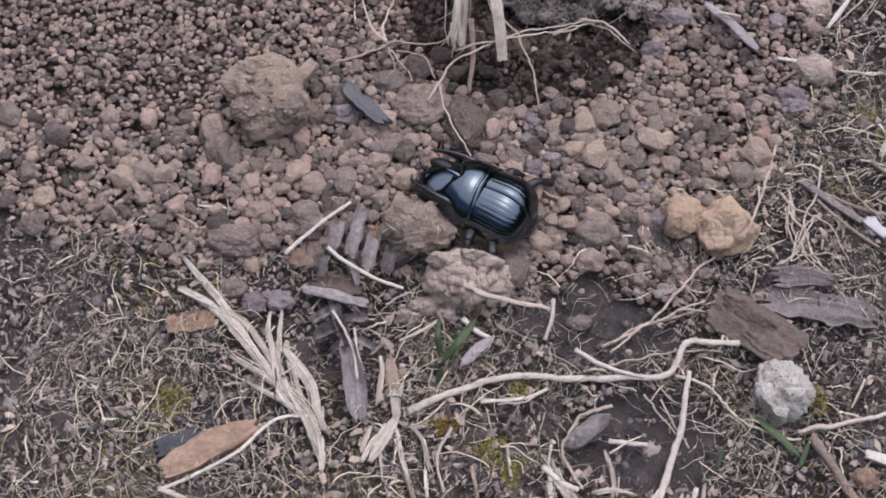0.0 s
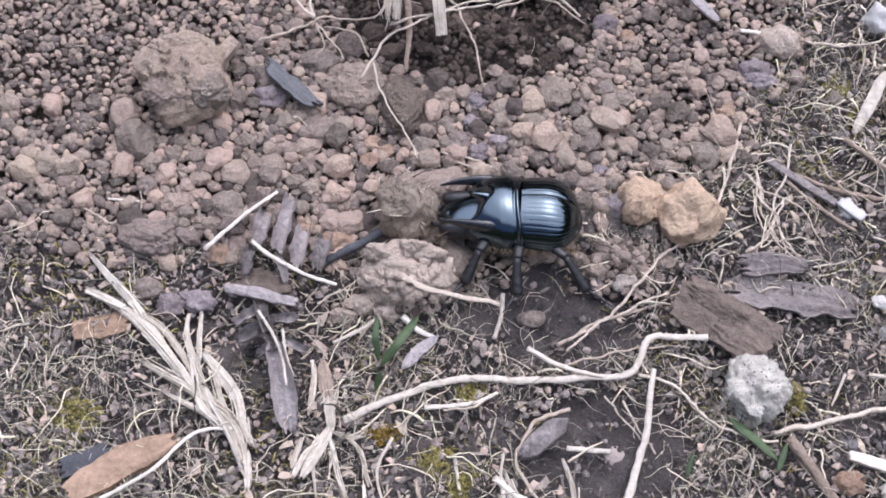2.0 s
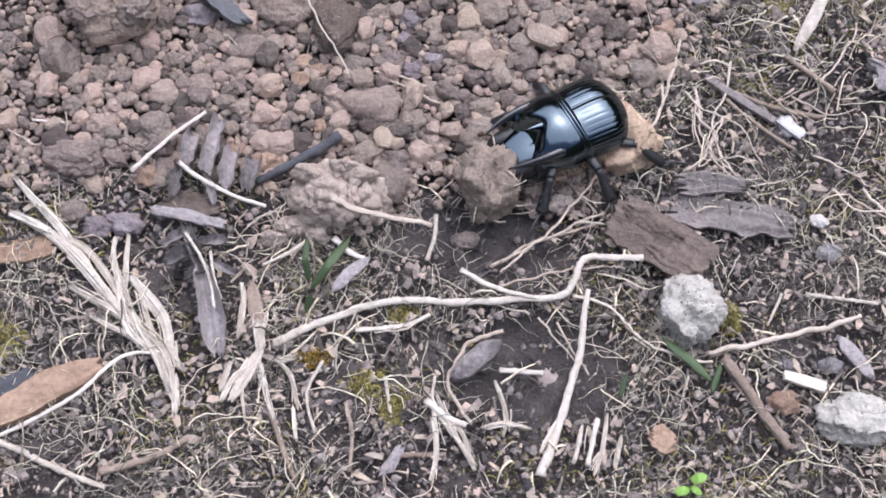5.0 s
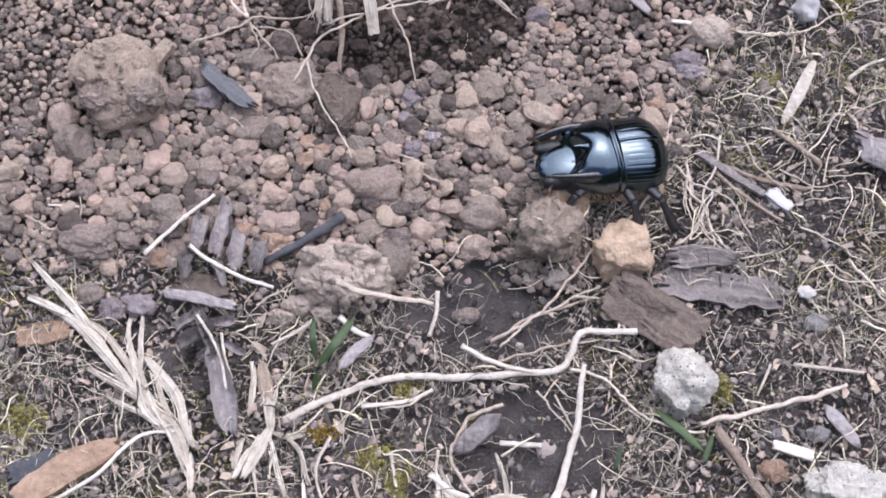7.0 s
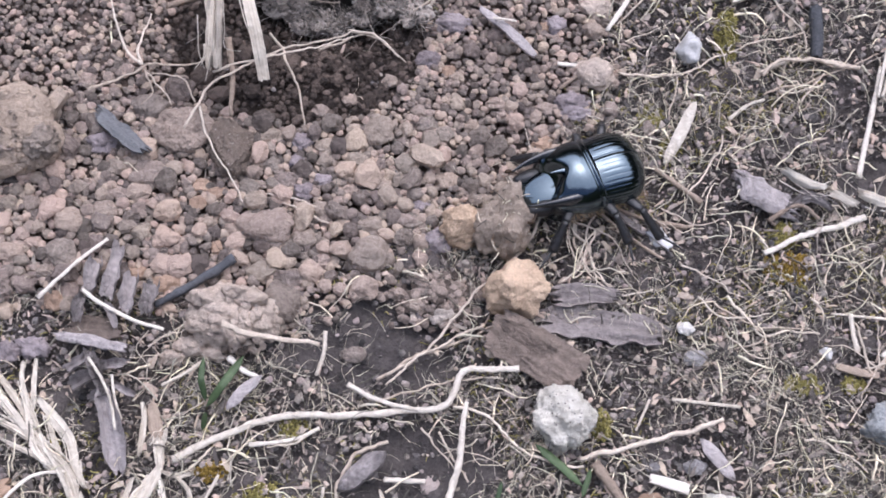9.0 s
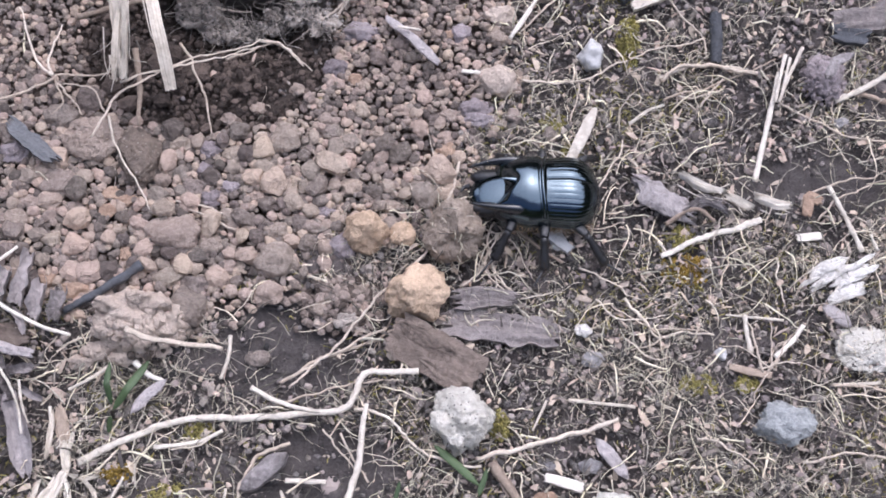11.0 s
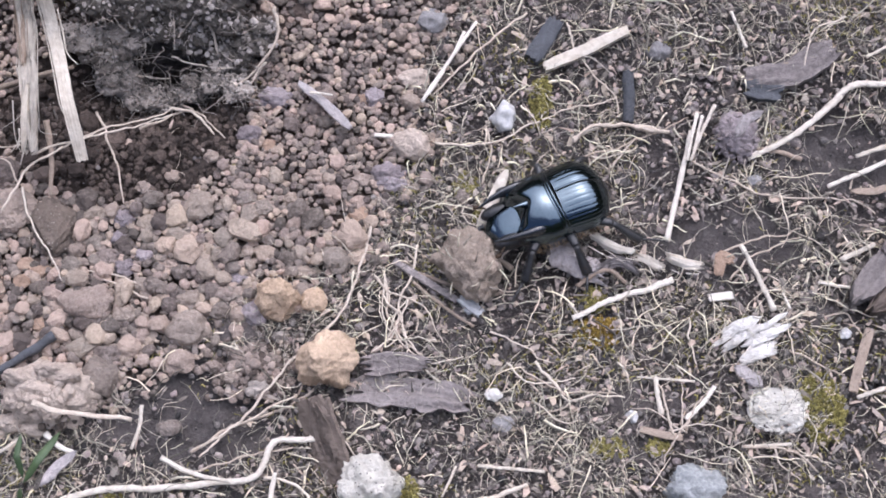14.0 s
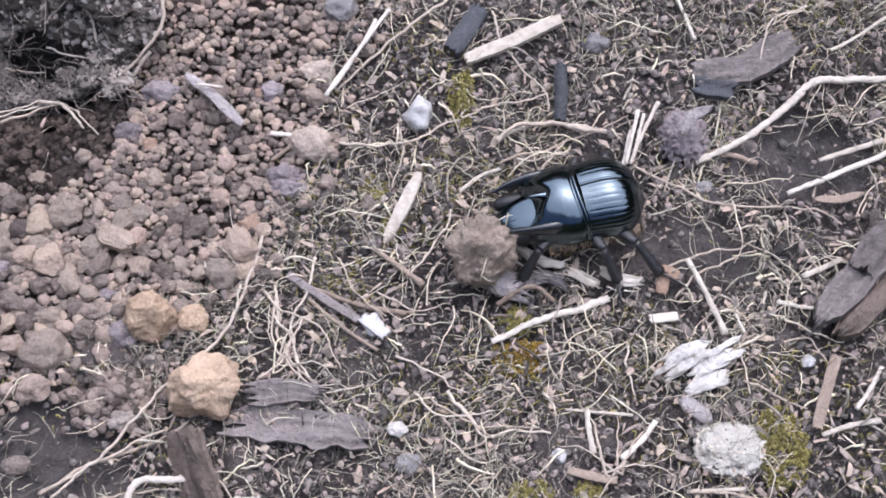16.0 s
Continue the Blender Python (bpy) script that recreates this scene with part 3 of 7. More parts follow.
pebble("pebble", "reddish brown clay pebble lying in the gravel", 2.70, 0.16, 0.24, 0.20, 0.17, 0, CLOD, 52)
pebble("pebble", "reddish brown clay pebble lying in the gravel", -4.79, -3.07, 0.41, 0.28, 0.25, 0, CLOD, 53)
pebble("pebble", "reddish brown clay pebble lying in the gravel", -3.90, 0.57, 0.27, 0.24, 0.20, 0, CLOD, 54)
pebble("pebble", "reddish brown clay pebble lying in the gravel", -3.54, 0.40, 0.25, 0.20, 0.17, 0, CLOD, 55)
pebble("pebble", "reddish brown clay pebble lying in the gravel", -5.92, -0.86, 0.29, 0.19, 0.17, 0, CLOD, 56)
pebble("pebble", "reddish brown clay pebble lying in the gravel", -6.05, -1.19, 0.26, 0.21, 0.19, 0, CLOD, 57)
pebble("pebble", "reddish brown clay pebble lying in the gravel", -4.48, -1.22, 0.32, 0.22, 0.19, 0, CLOD, 58)
pebble("pebble", "reddish brown clay pebble lying in the gravel", -5.01, -1.69, 0.29, 0.25, 0.22, 0, CLOD, 59)
pebble("pebble", "reddish brown clay pebble lying in the gravel", -4.38, -1.76, 0.29, 0.21, 0.19, 0, CLOD, 60)
pebble("pebble", "reddish brown clay pebble lying in the gravel", -4.16, -2.16, 0.24, 0.21, 0.19, 0, CLOD, 61)
pebble("pebble", "reddish brown clay pebble lying in the gravel", -5.50, -1.26, 0.26, 0.19, 0.16, 0, CLOD, 62)
pebble("pebble", "reddish brown clay pebble lying in the gravel", -2.29, -1.60, 0.26, 0.19, 0.17, 0, CLOD, 63)
pebble("pebble", "reddish brown clay pebble lying in the gravel", -1.79, -1.42, 0.25, 0.19, 0.17, 0, CLOD, 64)
pebble("pebble", "reddish brown clay pebble lying in the gravel", -2.09, -1.36, 0.25, 0.19, 0.17, 0, CLOD, 65)
pebble("pebble", "reddish brown clay pebble lying in the gravel", -0.79, -1.51, 0.37, 0.28, 0.25, 0, CLOD, 66)
pebble("pebble", "reddish brown clay pebble lying in the gravel", -0.51, -1.80, 0.32, 0.23, 0.20, 0, CLOD, 67)
pebble("pebble", "reddish brown clay pebble lying in the gravel", -0.59, -1.07, 0.33, 0.26, 0.22, 0, CLOD, 68)
pebble("pebble", "reddish brown clay pebble lying in the gravel", -0.23, -0.77, 0.27, 0.21, 0.18, 0, CLOD, 69)
pebble("pebble", "reddish brown clay pebble lying in the gravel", 0.28, -0.54, 0.27, 0.20, 0.17, 0, CLOD, 70)
pebble("pebble", "reddish brown clay pebble lying in the gravel", 0.16, -0.39, 0.25, 0.21, 0.18, 0, CLOD, 71)
pebble("pebble", "reddish brown clay pebble lying in the gravel", 0.53, 0.60, 0.24, 0.19, 0.16, 0, CLOD, 72)
pebble("pebble", "reddish brown clay pebble lying in the gravel", 1.38, 0.21, 0.26, 0.20, 0.17, 0, CLOD, 73)
pebble("pebble", "reddish brown clay pebble lying in the gravel", 1.13, 0.93, 0.23, 0.17, 0.15, 0, CLOD, 74)
pebble("pebble", "reddish brown clay pebble lying in the gravel", -0.71, 0.32, 0.27, 0.20, 0.17, 0, CLOD, 75)
pebble("pebble", "orange-brown clay pebble lying in the gravel", -2.25, -1.10, 0.25, 0.25, 0.20, 0, OCHRE, 76)
pebble("pebble", "orange-brown clay pebble lying in the gravel", -2.01, -0.92, 0.31, 0.18, 0.16, 0, OCHRE, 77)
pebble("pebble", "orange-brown clay pebble lying in the gravel", -2.97, -2.10, 0.32, 0.23, 0.20, 0, OCHRE, 78)
pebble("pebble", "orange-brown clay pebble lying in the gravel", -2.56, -2.24, 0.45, 0.27, 0.23, 0, OCHRE, 79)
pebble("pebble", "orange-brown clay pebble lying in the gravel", -4.00, -2.55, 0.38, 0.29, 0.25, 0, OCHRE, 80)
pebble("pebble", "orange-brown clay pebble lying in the gravel", -2.24, -0.84, 0.31, 0.21, 0.18, 0, OCHRE, 81)
pebble("pebble", "orange-brown clay pebble lying in the gravel", -1.95, -1.70, 0.19, 0.23, 0.15, 0, OCHRE, 82)
pebble("pebble", "violet-grey stone with a crystalline surface", -3.62, -0.32, 0.46, 0.34, 0.29, 0, VIOLET, 83, cuts=5, lumps=0.32, fine=0.18)
pebble("pebble", "violet-grey stone with a crystalline surface", -0.96, -0.15, 0.34, 0.25, 0.22, 0, VIOLET, 84, cuts=5, lumps=0.32, fine=0.18)
pebble("pebble", "violet-grey stone with a crystalline surface", -0.86, -0.85, 0.33, 0.26, 0.23, 0, VIOLET, 85, cuts=5, lumps=0.32, fine=0.18)
pebble("pebble", "violet-grey stone with a crystalline surface", -1.00, -0.42, 0.30, 0.21, 0.18, 0, VIOLET, 86, cuts=5, lumps=0.32, fine=0.18)
pebble("pebble", "violet-grey stone with a crystalline surface", 2.73, 0.59, 0.49, 0.32, 0.28, 0, VIOLET, 87, cuts=5, lumps=0.32, fine=0.18)
pebble("pebble", "violet-grey stone with a crystalline surface", -4.48, -3.24, 0.34, 0.32, 0.27, 0, VIOLET, 88, cuts=5, lumps=0.32, fine=0.18)
pebble("pebble", "violet-grey stone with a crystalline surface", -4.17, -3.18, 0.46, 0.30, 0.26, 0, VIOLET, 89, cuts=5, lumps=0.32, fine=0.18)
pebble("pebble", "violet-grey stone with a crystalline surface", -0.58, -0.67, 0.30, 0.23, 0.20, 0, VIOLET, 90, cuts=5, lumps=0.32, fine=0.18)
pebble("pebble", "violet-grey stone with a crystalline surface", 5.05, -0.35, 0.25, 0.22, 0.19, 0, VIOLET, 91, cuts=5, lumps=0.32, fine=0.18)
pebble("pebble", "reddish brown clay pebble lying in the gravel", 2.05, -0.68, 0.42, 0.42, 0.34, 0, CLOD, 92)
pebble("pebble", "reddish brown clay pebble lying in the gravel", 1.62, -0.84, 0.42, 0.22, 0.19, 0, CLOD, 93)
pebble("pebble", "golden-brown clay pebble lying in the gravel", 1.76, -1.25, 0.44, 0.36, 0.32, 0, GOLD, 94)
pebble("pebble", "reddish brown clay pebble lying in the gravel", 0.61, -1.19, 0.35, 0.25, 0.21, 0, CLOD, 95)
pebble("pebble", "reddish brown clay pebble lying in the gravel", 0.21, 0.82, 0.23, 0.20, 0.17, 0, CLOD, 96)
pebble("pebble", "reddish brown clay pebble lying in the gravel", 3.03, 2.00, 0.44, 0.38, 0.32, 0, PALECLAY, 97)
pebble("pebble", "reddish brown clay pebble lying in the gravel", 3.01, 1.68, 0.37, 0.26, 0.23, 0, CLOD, 98)
pebble("pebble", "reddish brown clay pebble lying in the gravel", 0.75, 0.20, 0.35, 0.24, 0.21, 0, CLOD, 99)
pebble("pebble", "reddish brown clay pebble lying in the gravel", 1.04, 0.10, 0.28, 0.22, 0.19, 0, CLOD, 100)
pebble("pebble", "reddish brown clay pebble lying in the gravel", -0.04, -1.82, 0.33, 0.25, 0.22, 0, CLOD, 101)
pebble("pebble", "reddish brown clay pebble lying in the gravel", 0.09, -1.26, 0.40, 0.29, 0.25, 0, CLOD, 102)
pebble("pebble", "reddish brown clay pebble lying in the gravel", 1.05, -0.59, 0.38, 0.24, 0.21, 0, CLOD, 103)
pebble("pebble", "reddish brown clay pebble lying in the gravel", 1.18, -1.15, 0.27, 0.24, 0.20, 0, CLOD, 104)
pebble("pebble", "reddish brown clay pebble lying in the gravel", 1.92, -0.52, 0.27, 0.18, 0.15, 0, CLOD, 105)
pebble("pebble", "reddish brown clay pebble lying in the gravel", 3.79, 0.29, 0.23, 0.21, 0.18, 0, CLOD, 106)
pebble("pebble", "orange-brown clay pebble lying in the gravel", 1.01, 0.99, 0.24, 0.21, 0.18, 0, OCHRE, 107)
pebble("pebble", "orange-brown clay pebble lying in the gravel", 2.33, -0.01, 0.30, 0.24, 0.21, 0, OCHRE, 108)
pebble("pebble", "orange-brown clay pebble lying in the gravel", 2.33, 1.72, 0.21, 0.19, 0.16, 0, OCHRE, 109)
pebble("pebble", "violet-grey crumb of stony soil", 2.47, 1.72, 0.31, 0.29, 0.25, 0, VIOLET, 110, cuts=5, lumps=0.32, fine=0.18)
pebble("pebble", "violet-grey crumb of stony soil", 1.05, 1.77, 0.49, 0.31, 0.27, 0, VIOLET, 111, cuts=5, lumps=0.32, fine=0.18)
pebble("pebble", "violet-grey crumb of stony soil", 0.73, 1.17, 0.37, 0.28, 0.24, 0, VIOLET, 112, cuts=5, lumps=0.32, fine=0.18)
pebble("pebble", "violet-grey crumb of stony soil", 2.77, 0.48, 0.44, 0.27, 0.23, 0, VIOLET, 113, cuts=5, lumps=0.32, fine=0.18)
CRUMB_LUMP = \
pebble("pebble", "violet-grey crumb of stony soil", 7.60, 1.17, 0.58, 0.70, 0.46, 0, VIOLET, 114, cuts=5, lumps=0.32, fine=0.18)
pebble("pebble", "violet-grey crumb of stony soil", 0.95, -1.48, 0.43, 0.35, 0.30, 0, VIOLET, 115, cuts=5, lumps=0.32, fine=0.18)
pebble("pebble", "violet-grey crumb of stony soil", 0.71, -0.95, 0.27, 0.20, 0.17, 0, VIOLET, 116, cuts=5, lumps=0.32, fine=0.18)
pebble("pebble", "pale rounded clay pebble beside the rootlets", 3.03, 1.01, 0.56, 0.45, 0.42, 0, PALECLAY, 117)
pebble("stone", "pointed pale grey stone standing in the litter", 4.33, 1.45, 0.36, 0.46, 0.42, 0, MILK, 118, group="", category="stone")
pebble("pebble", "round pale pinkish grey pebble on dark soil", 6.54, 2.47, 0.36, 0.29, 0.25, 0, GREY, 119)
pebble("pebble", "small grey pebble on dark soil", 7.83, 0.57, 0.22, 0.17, 0.14, 0, GREY, 120)
pebble("quartz_grain", "milky white quartz grain on the soil", 3.90, -1.26, 0.27, 0.29, 0.21, 0, MILK, 121, group="white grains", category="quartz")
pebble("quartz_grain", "small white shell-like chip on the soil", 4.24, -2.52, 0.27, 0.18, 0.14, 0, BONE, 122, lift=0.08, group="white grains", category="quartz")
pebble("quartz_grain", "bluish white grain in the litter", 6.09, -2.76, 0.19, 0.17, 0.15, 0, MILK, 123, group="white grains", category="quartz")
pebble("quartz_grain", "small bluish white grain in the litter", 8.95, -1.59, 0.17, 0.17, 0.13, 0, MILK, 124, group="white grains", category="quartz")
pebble("quartz_stone", "rough white quartz stone with dark pits", 2.62, -3.80, 0.86, 0.80, 0.85, 0, QUARTZ, 125, sub=5, group="white stones", cuts=4, lumps=0.26, fine=0.13, category="stone")
pebble("quartz_stone", "speckled white granite stone in the litter", 4.66, -4.97, 1.03, 0.57, 0.60, 0, QUARTZ, 126, sub=5, group="white stones", cuts=3, lumps=0.30, fine=0.12, category="stone")
pebble("quartz_stone", "crumbly white stone beside a moss tuft", 8.00, -2.64, 0.76, 0.71, 0.22, 0, QUARTZ, 127, sub=5, group="white stones", cuts=3, lumps=0.30, fine=0.12, category="stone")
pebble("pebble", "tan squarish chip of clay", 3.79, -4.81, 0.39, 0.31, 0.30, 0, OCHRE, 128)
pebble("pebble", "smooth grey pebble among the roots", 4.37, -4.31, 0.31, 0.21, 0.18, 0, GREY, 129)
pebble("pebble", "pale grey pebble among the roots", 3.83, -4.33, 0.21, 0.16, 0.14, 0, GREY, 130)
pebble("pebble", "pale grey pebble among the roots", 4.39, -2.89, 0.31, 0.23, 0.20, 0, GREY, 131)
pebble("pebble", "soil-coloured pebble on the bare soil", -0.05, -3.05, 0.33, 0.25, 0.22, 0, CLOD, 132)
pebble("pebble", "pale whitish stone half in the soil", 3.27, 2.88, 0.51, 0.38, 0.33, 0, GREY, 134)
def crumbly(parent, x, y, wide, deep, high, count, material, seed, size=(0.02, 0.07), low=0.0):
    """Small crumbs that stick to the top of a clod."""
    rng = np.random.default_rng(seed)
    forms = []
    for _ in range(count):
        a, e = rng.uniform(0, 6.283), np.arcsin(rng.uniform(low, 0.95))
        g, h = CRUMBLES[rng.integers(len(CRUMBLES))]
        px, py = x + wide / 2 * np.cos(a) * np.cos(e), y + deep / 2 * np.sin(a) * np.cos(e)
        forms.append((g * rng.uniform(*size) * rng.uniform(0.7, 1.2, 3) + (px, py, float(rise(x, y)) + high * np.sin(e)), h))
    v, f = joined(forms)
    m = parent.matrix_basis.inverted()
    tagged(part("crumb_crust", mesh_of(v * C, f, smooth=False), material, parent, "crumbs stuck to the clod", m), kind="stuff")


crumbly(CLOD_BIG, -4.70, -0.42, 0.80, 0.66, 0.80, 50, EARTH, 500, (0.015, 0.05), 0.25)
crumbly(CLOD_BIG, -4.72, -0.30, 1.14, 1.12, 0.70, 60, CREAM, 501, (0.03, 0.08), 0.1)
crumbly(CLOD_PALE, -1.62, -2.68, 1.12, 0.80, 0.66, 260, PALECLAY, 502, (0.03, 0.11), 0.05)
crumbly(CLOD_PALE, -1.75, -2.95, 1.10, 0.50, 0.30, 50, EARTH, 503, (0.02, 0.06), 0.0)
crumbly(CRUMB_LUMP, 7.60, 1.17, 0.62, 0.74, 0.30, 170, VIOLET, 505, (0.012, 0.045), 0.0)


def crumbled_heap():
    """The heap of fine crumbs into which a clod has fallen."""
    rng = np.random.default_rng(504)
    n = 420
    x, y = 1.02 + rng.normal(size=n) * 0.30, -2.22 + rng.normal(size=n) * 0.19
    r = rng.uniform(0.02, 0.085, n)
    heap = 0.22 * np.exp(-(((x - 1.02) / 0.32) ** 2) - ((y + 2.22) / 0.22) ** 2)
    v, f = scatter(CRUMBLES, np.c_[x, y, rise(x, y) + heap * rng.uniform(0.2, 1, n)], r, rng)
    thing("crumbled_clod", mesh_of(v, f, smooth=False), HEAP, Matrix(), "dark heap of crumbs from a broken clod", "soil", kind="stuff")


# ---- straws, stalks and sticks ----
FORKED = \
stalk("forked_stalk", "long bleached forked stalk with a kinked end", [(-2.23, -4.54, 0.05), (-1.83, -4.31, 0.08), (-1.3, -4.07, 0.1), (-0.75, -3.9, 0.12), (-0.19, -3.88, 0.1), (0.51, -3.8, 0.1), (1.1, -3.72, 0.15), (1.27, -3.51, 0.18), (1.39, -3.25, 0.2), (1.72, -3.21, 0.2), (2.09, -3.2, 0.2)], 0.045, STRAW, taper=(1.1, 0.95), flat=0.7, category="stalk")
stalk("split_stalk", "bleached split stalk crossing the forked one", [(1.45, -3.65, 0.25), (1.4, -4.0, 0.22), (1.37, -4.39, 0.15), (1.27, -4.86, 0.1), (1.1, -5.46, 0.05), (0.96, -5.88, 0.05)], 0.050, STRAW, taper=(0.6, 1.25), flat=0.6, category="stalk")
stalk("straw", "short pale side stalk", [(-0.08, -3.48, 0.15), (0.22, -3.63, 0.15), (0.54, -3.72, 0.15), (0.86, -3.77, 0.15)], 0.040, STRAW, taper=(0.9, 0.6), flat=0.7, category="stalk")
stalk("rootlet", "thin brown rootlet with fine ends", [(1.28, -3.69, 0.1), (1.71, -3.79, 0.1), (1.92, -3.98, 0.1), (2.2, -4.21, 0.1), (2.55, -4.37, 0.1), (2.96, -4.4, 0.1)], 0.020, ROOT, category="root")
stalk("rootlet", "thin pale rootlet across the stalk", [(0.36, -3.65, 0.15), (0.92, -3.47, 0.15), (1.62, -3.29, 0.15)], 0.015, ROOT, category="root")
stalk("rootlet", "wavy brown root on the bare soil", [(0.28, -3.38, 0.06), (0.74, -3.05, 0.06), (1.2, -2.88, 0.06), (1.59, -2.67, 0.06), (1.94, -2.42, 0.06)], 0.023, ROOT, category="root")
stalk("rootlet", "thin pale rootlet on the bare soil", [(1.12, -4.0, 0.03), (1.23, -4.21, 0.03), (1.38, -4.45, 0.03), (1.48, -4.62, 0.03)], 0.015, ROOT, category="root")
stalk("rootlet", "curling pale root on the bare soil", [(0.46, -4.16, 0.06), (0.11, -4.32, 0.06), (-0.07, -4.58, 0.06), (-0.14, -4.83, 0.06), (-0.02, -5.07, 0.06), (0.13, -5.33, 0.06)], 0.025, ROOT, category="root")
STRAW_FAN = holder("dried_grass", "fan of split bleached grass blades joined at the base", "dry grass", -3.27, -5.34)
frayed("blade", "", [(-5.55, -2.73, 0.1), (-5.15, -3.1, 0.1), (-4.79, -3.44, 0.1), (-4.37, -3.95, 0.1), (-4.05, -4.29, 0.1), (-3.66, -4.61, 0.1)], 0.11, STRAW, fray=5, seed=300, under=STRAW_FAN)
frayed("blade", "", [(-5.51, -3.2, 0.15), (-5.07, -3.38, 0.15), (-4.68, -3.68, 0.15), (-4.32, -4.02, 0.15), (-4.01, -4.35, 0.15)], 0.11, STRAW, fray=5, seed=301, under=STRAW_FAN)
frayed("blade", "", [(-4.67, -4.06, 0.13), (-4.41, -4.18, 0.13), (-4.04, -4.36, 0.13), (-3.59, -4.64, 0.13), (-3.38, -4.94, 0.13), (-3.27, -5.35, 0.13)], 0.09, STRAW, fray=5, seed=302, under=STRAW_FAN)
frayed("blade", "", [(-4.79, -3.44, 0.12), (-4.52, -3.6, 0.12), (-4.2, -3.94, 0.12), (-3.98, -4.28, 0.12), (-3.77, -4.58, 0.12)], 0.09, STRAW, fray=5, seed=303, under=STRAW_FAN)
frayed("blade", "", [(-4.0, -3.85, 0.1), (-3.76, -4.09, 0.1), (-3.52, -4.36, 0.1), (-3.41, -4.7, 0.1), (-3.27, -4.94, 0.1)], 0.12, STRAW, fray=5, seed=304, under=STRAW_FAN)
frayed("blade", "", [(-4.23, -3.4, 0.15), (-4.21, -3.65, 0.15), (-4.09, -3.93, 0.15), (-3.9, -4.28, 0.15)], 0.06, STRAW, fray=5, seed=305, under=STRAW_FAN)
frayed("blade", "", [(-4.08, -3.35, 0.13), (-4.07, -3.64, 0.13), (-4.02, -4.0, 0.13)], 0.06, STRAW, fray=5, seed=306, under=STRAW_FAN)
frayed("blade", "", [(-4.41, -4.38, 0.12), (-4.2, -4.47, 0.12), (-3.91, -4.59, 0.12), (-3.61, -4.78, 0.12)], 0.06, STRAW, fray=5, seed=307, under=STRAW_FAN)
frayed("blade", "", [(-4.01, -4.28, 0.1), (-3.81, -4.52, 0.1), (-3.57, -4.78, 0.1), (-3.42, -5.01, 0.1), (-3.27, -5.35, 0.1)], 0.12, STRAW, fray=5, seed=308, under=STRAW_FAN)
frayed("blade", "", [(-3.9, -4.28, 0.15), (-3.74, -4.55, 0.15), (-3.53, -4.85, 0.15), (-3.32, -5.21, 0.15)], 0.06, STRAW, fray=5, seed=309, under=STRAW_FAN)
frayed("blade", "", [(-5.15, -3.1, 0.13), (-4.86, -3.41, 0.13), (-4.53, -3.82, 0.13), (-4.13, -4.22, 0.13)], 0.06, STRAW, fray=5, seed=310, under=STRAW_FAN)
frayed("blade", "", [(-3.31, -5.01, 0.12), (-3.26, -5.28, 0.12), (-3.25, -5.48, 0.12)], 0.09, STRAW, fray=5, seed=311, under=STRAW_FAN)
frayed("blade", "", [(-3.89, -3.92, 0.1), (-3.73, -4.34, 0.1), (-3.6, -4.61, 0.1)], 0.06, STRAW, fray=5, seed=312, under=STRAW_FAN)
frayed("blade", "", [(-4.22, -3.72, 0.15), (-4.1, -4.0, 0.15), (-3.95, -4.49, 0.15), (-3.68, -4.75, 0.15)], 0.06, STRAW, fray=5, seed=313, under=STRAW_FAN)
frayed("frayed_end", "", [(-2.36, -4.62, 0.1), (-2.5, -4.95, 0.1), (-2.64, -5.26, 0.1)], 0.14, STRAW, fray=3, seed=330, under=FORKED)
frayed("frayed_end", "", [(-2.46, -4.87, 0.1), (-2.62, -4.97, 0.1), (-2.75, -5.29, 0.1)], 0.07, STRAW, fray=3, seed=331, under=FORKED)
frayed("frayed_end", "", [(-2.36, -4.76, 0.1), (-2.24, -5.14, 0.1), (-2.11, -5.47, 0.1)], 0.06, STRAW, fray=3, seed=332, under=FORKED)
frayed("frayed_end", "", [(-2.69, -4.8, 0.1), (-2.77, -5.17, 0.1)], 0.06, STRAW, fray=3, seed=333, under=FORKED)
frayed("frayed_end", "", [(-2.36, -4.66, 0.1), (-2.43, -4.38, 0.1), (-2.48, -4.17, 0.1)], 0.11, STRAW, fray=3, seed=334, under=FORKED)
frayed("frayed_end", "", [(-2.33, -4.62, 0.1), (-2.36, -4.38, 0.1), (-2.34, -4.16, 0.1)], 0.06, STRAW, fray=3, seed=335, under=FORKED)
frayed("frayed_end", "", [(-2.64, -3.89, 0.1), (-2.63, -4.18, 0.1), (-2.65, -4.52, 0.1)], 0.07, STRAW, fray=3, seed=336, under=FORKED)
frayed("frayed_end", "", [(-2.21, -4.72, 0.1), (-1.99, -4.91, 0.1), (-1.85, -5.32, 0.1)], 0.05, STRAW, fray=3, seed=337, under=FORKED)
frayed("frayed_end", "", [(-2.42, -4.73, 0.1), (-2.53, -5.05, 0.1), (-2.45, -5.49, 0.1)], 0.04, STRAW, fray=3, seed=338, under=FORKED)
frayed("frayed_end", "", [(-2.36, -4.69, 0.1), (-2.14, -4.75, 0.1), (-1.94, -4.7, 0.1)], 0.05, STRAW, fray=3, seed=339, under=FORKED)
frayed("stalk_stump", "tan weathered stump of a stalk", [(-2.56, -3.85, 0.1), (-2.5, -4.06, 0.1), (-2.44, -4.27, 0.1)], 0.18, TWIG, fray=4, seed=345, category="stalk")
stalk("straw", "flat pale straw lying on the pale clod", [(-1.67, -3.02, 0.85), (-1.2, -3.05, 0.65), (-0.47, -3.08, 0.4)], 0.039, ROOT, flat=0.45)
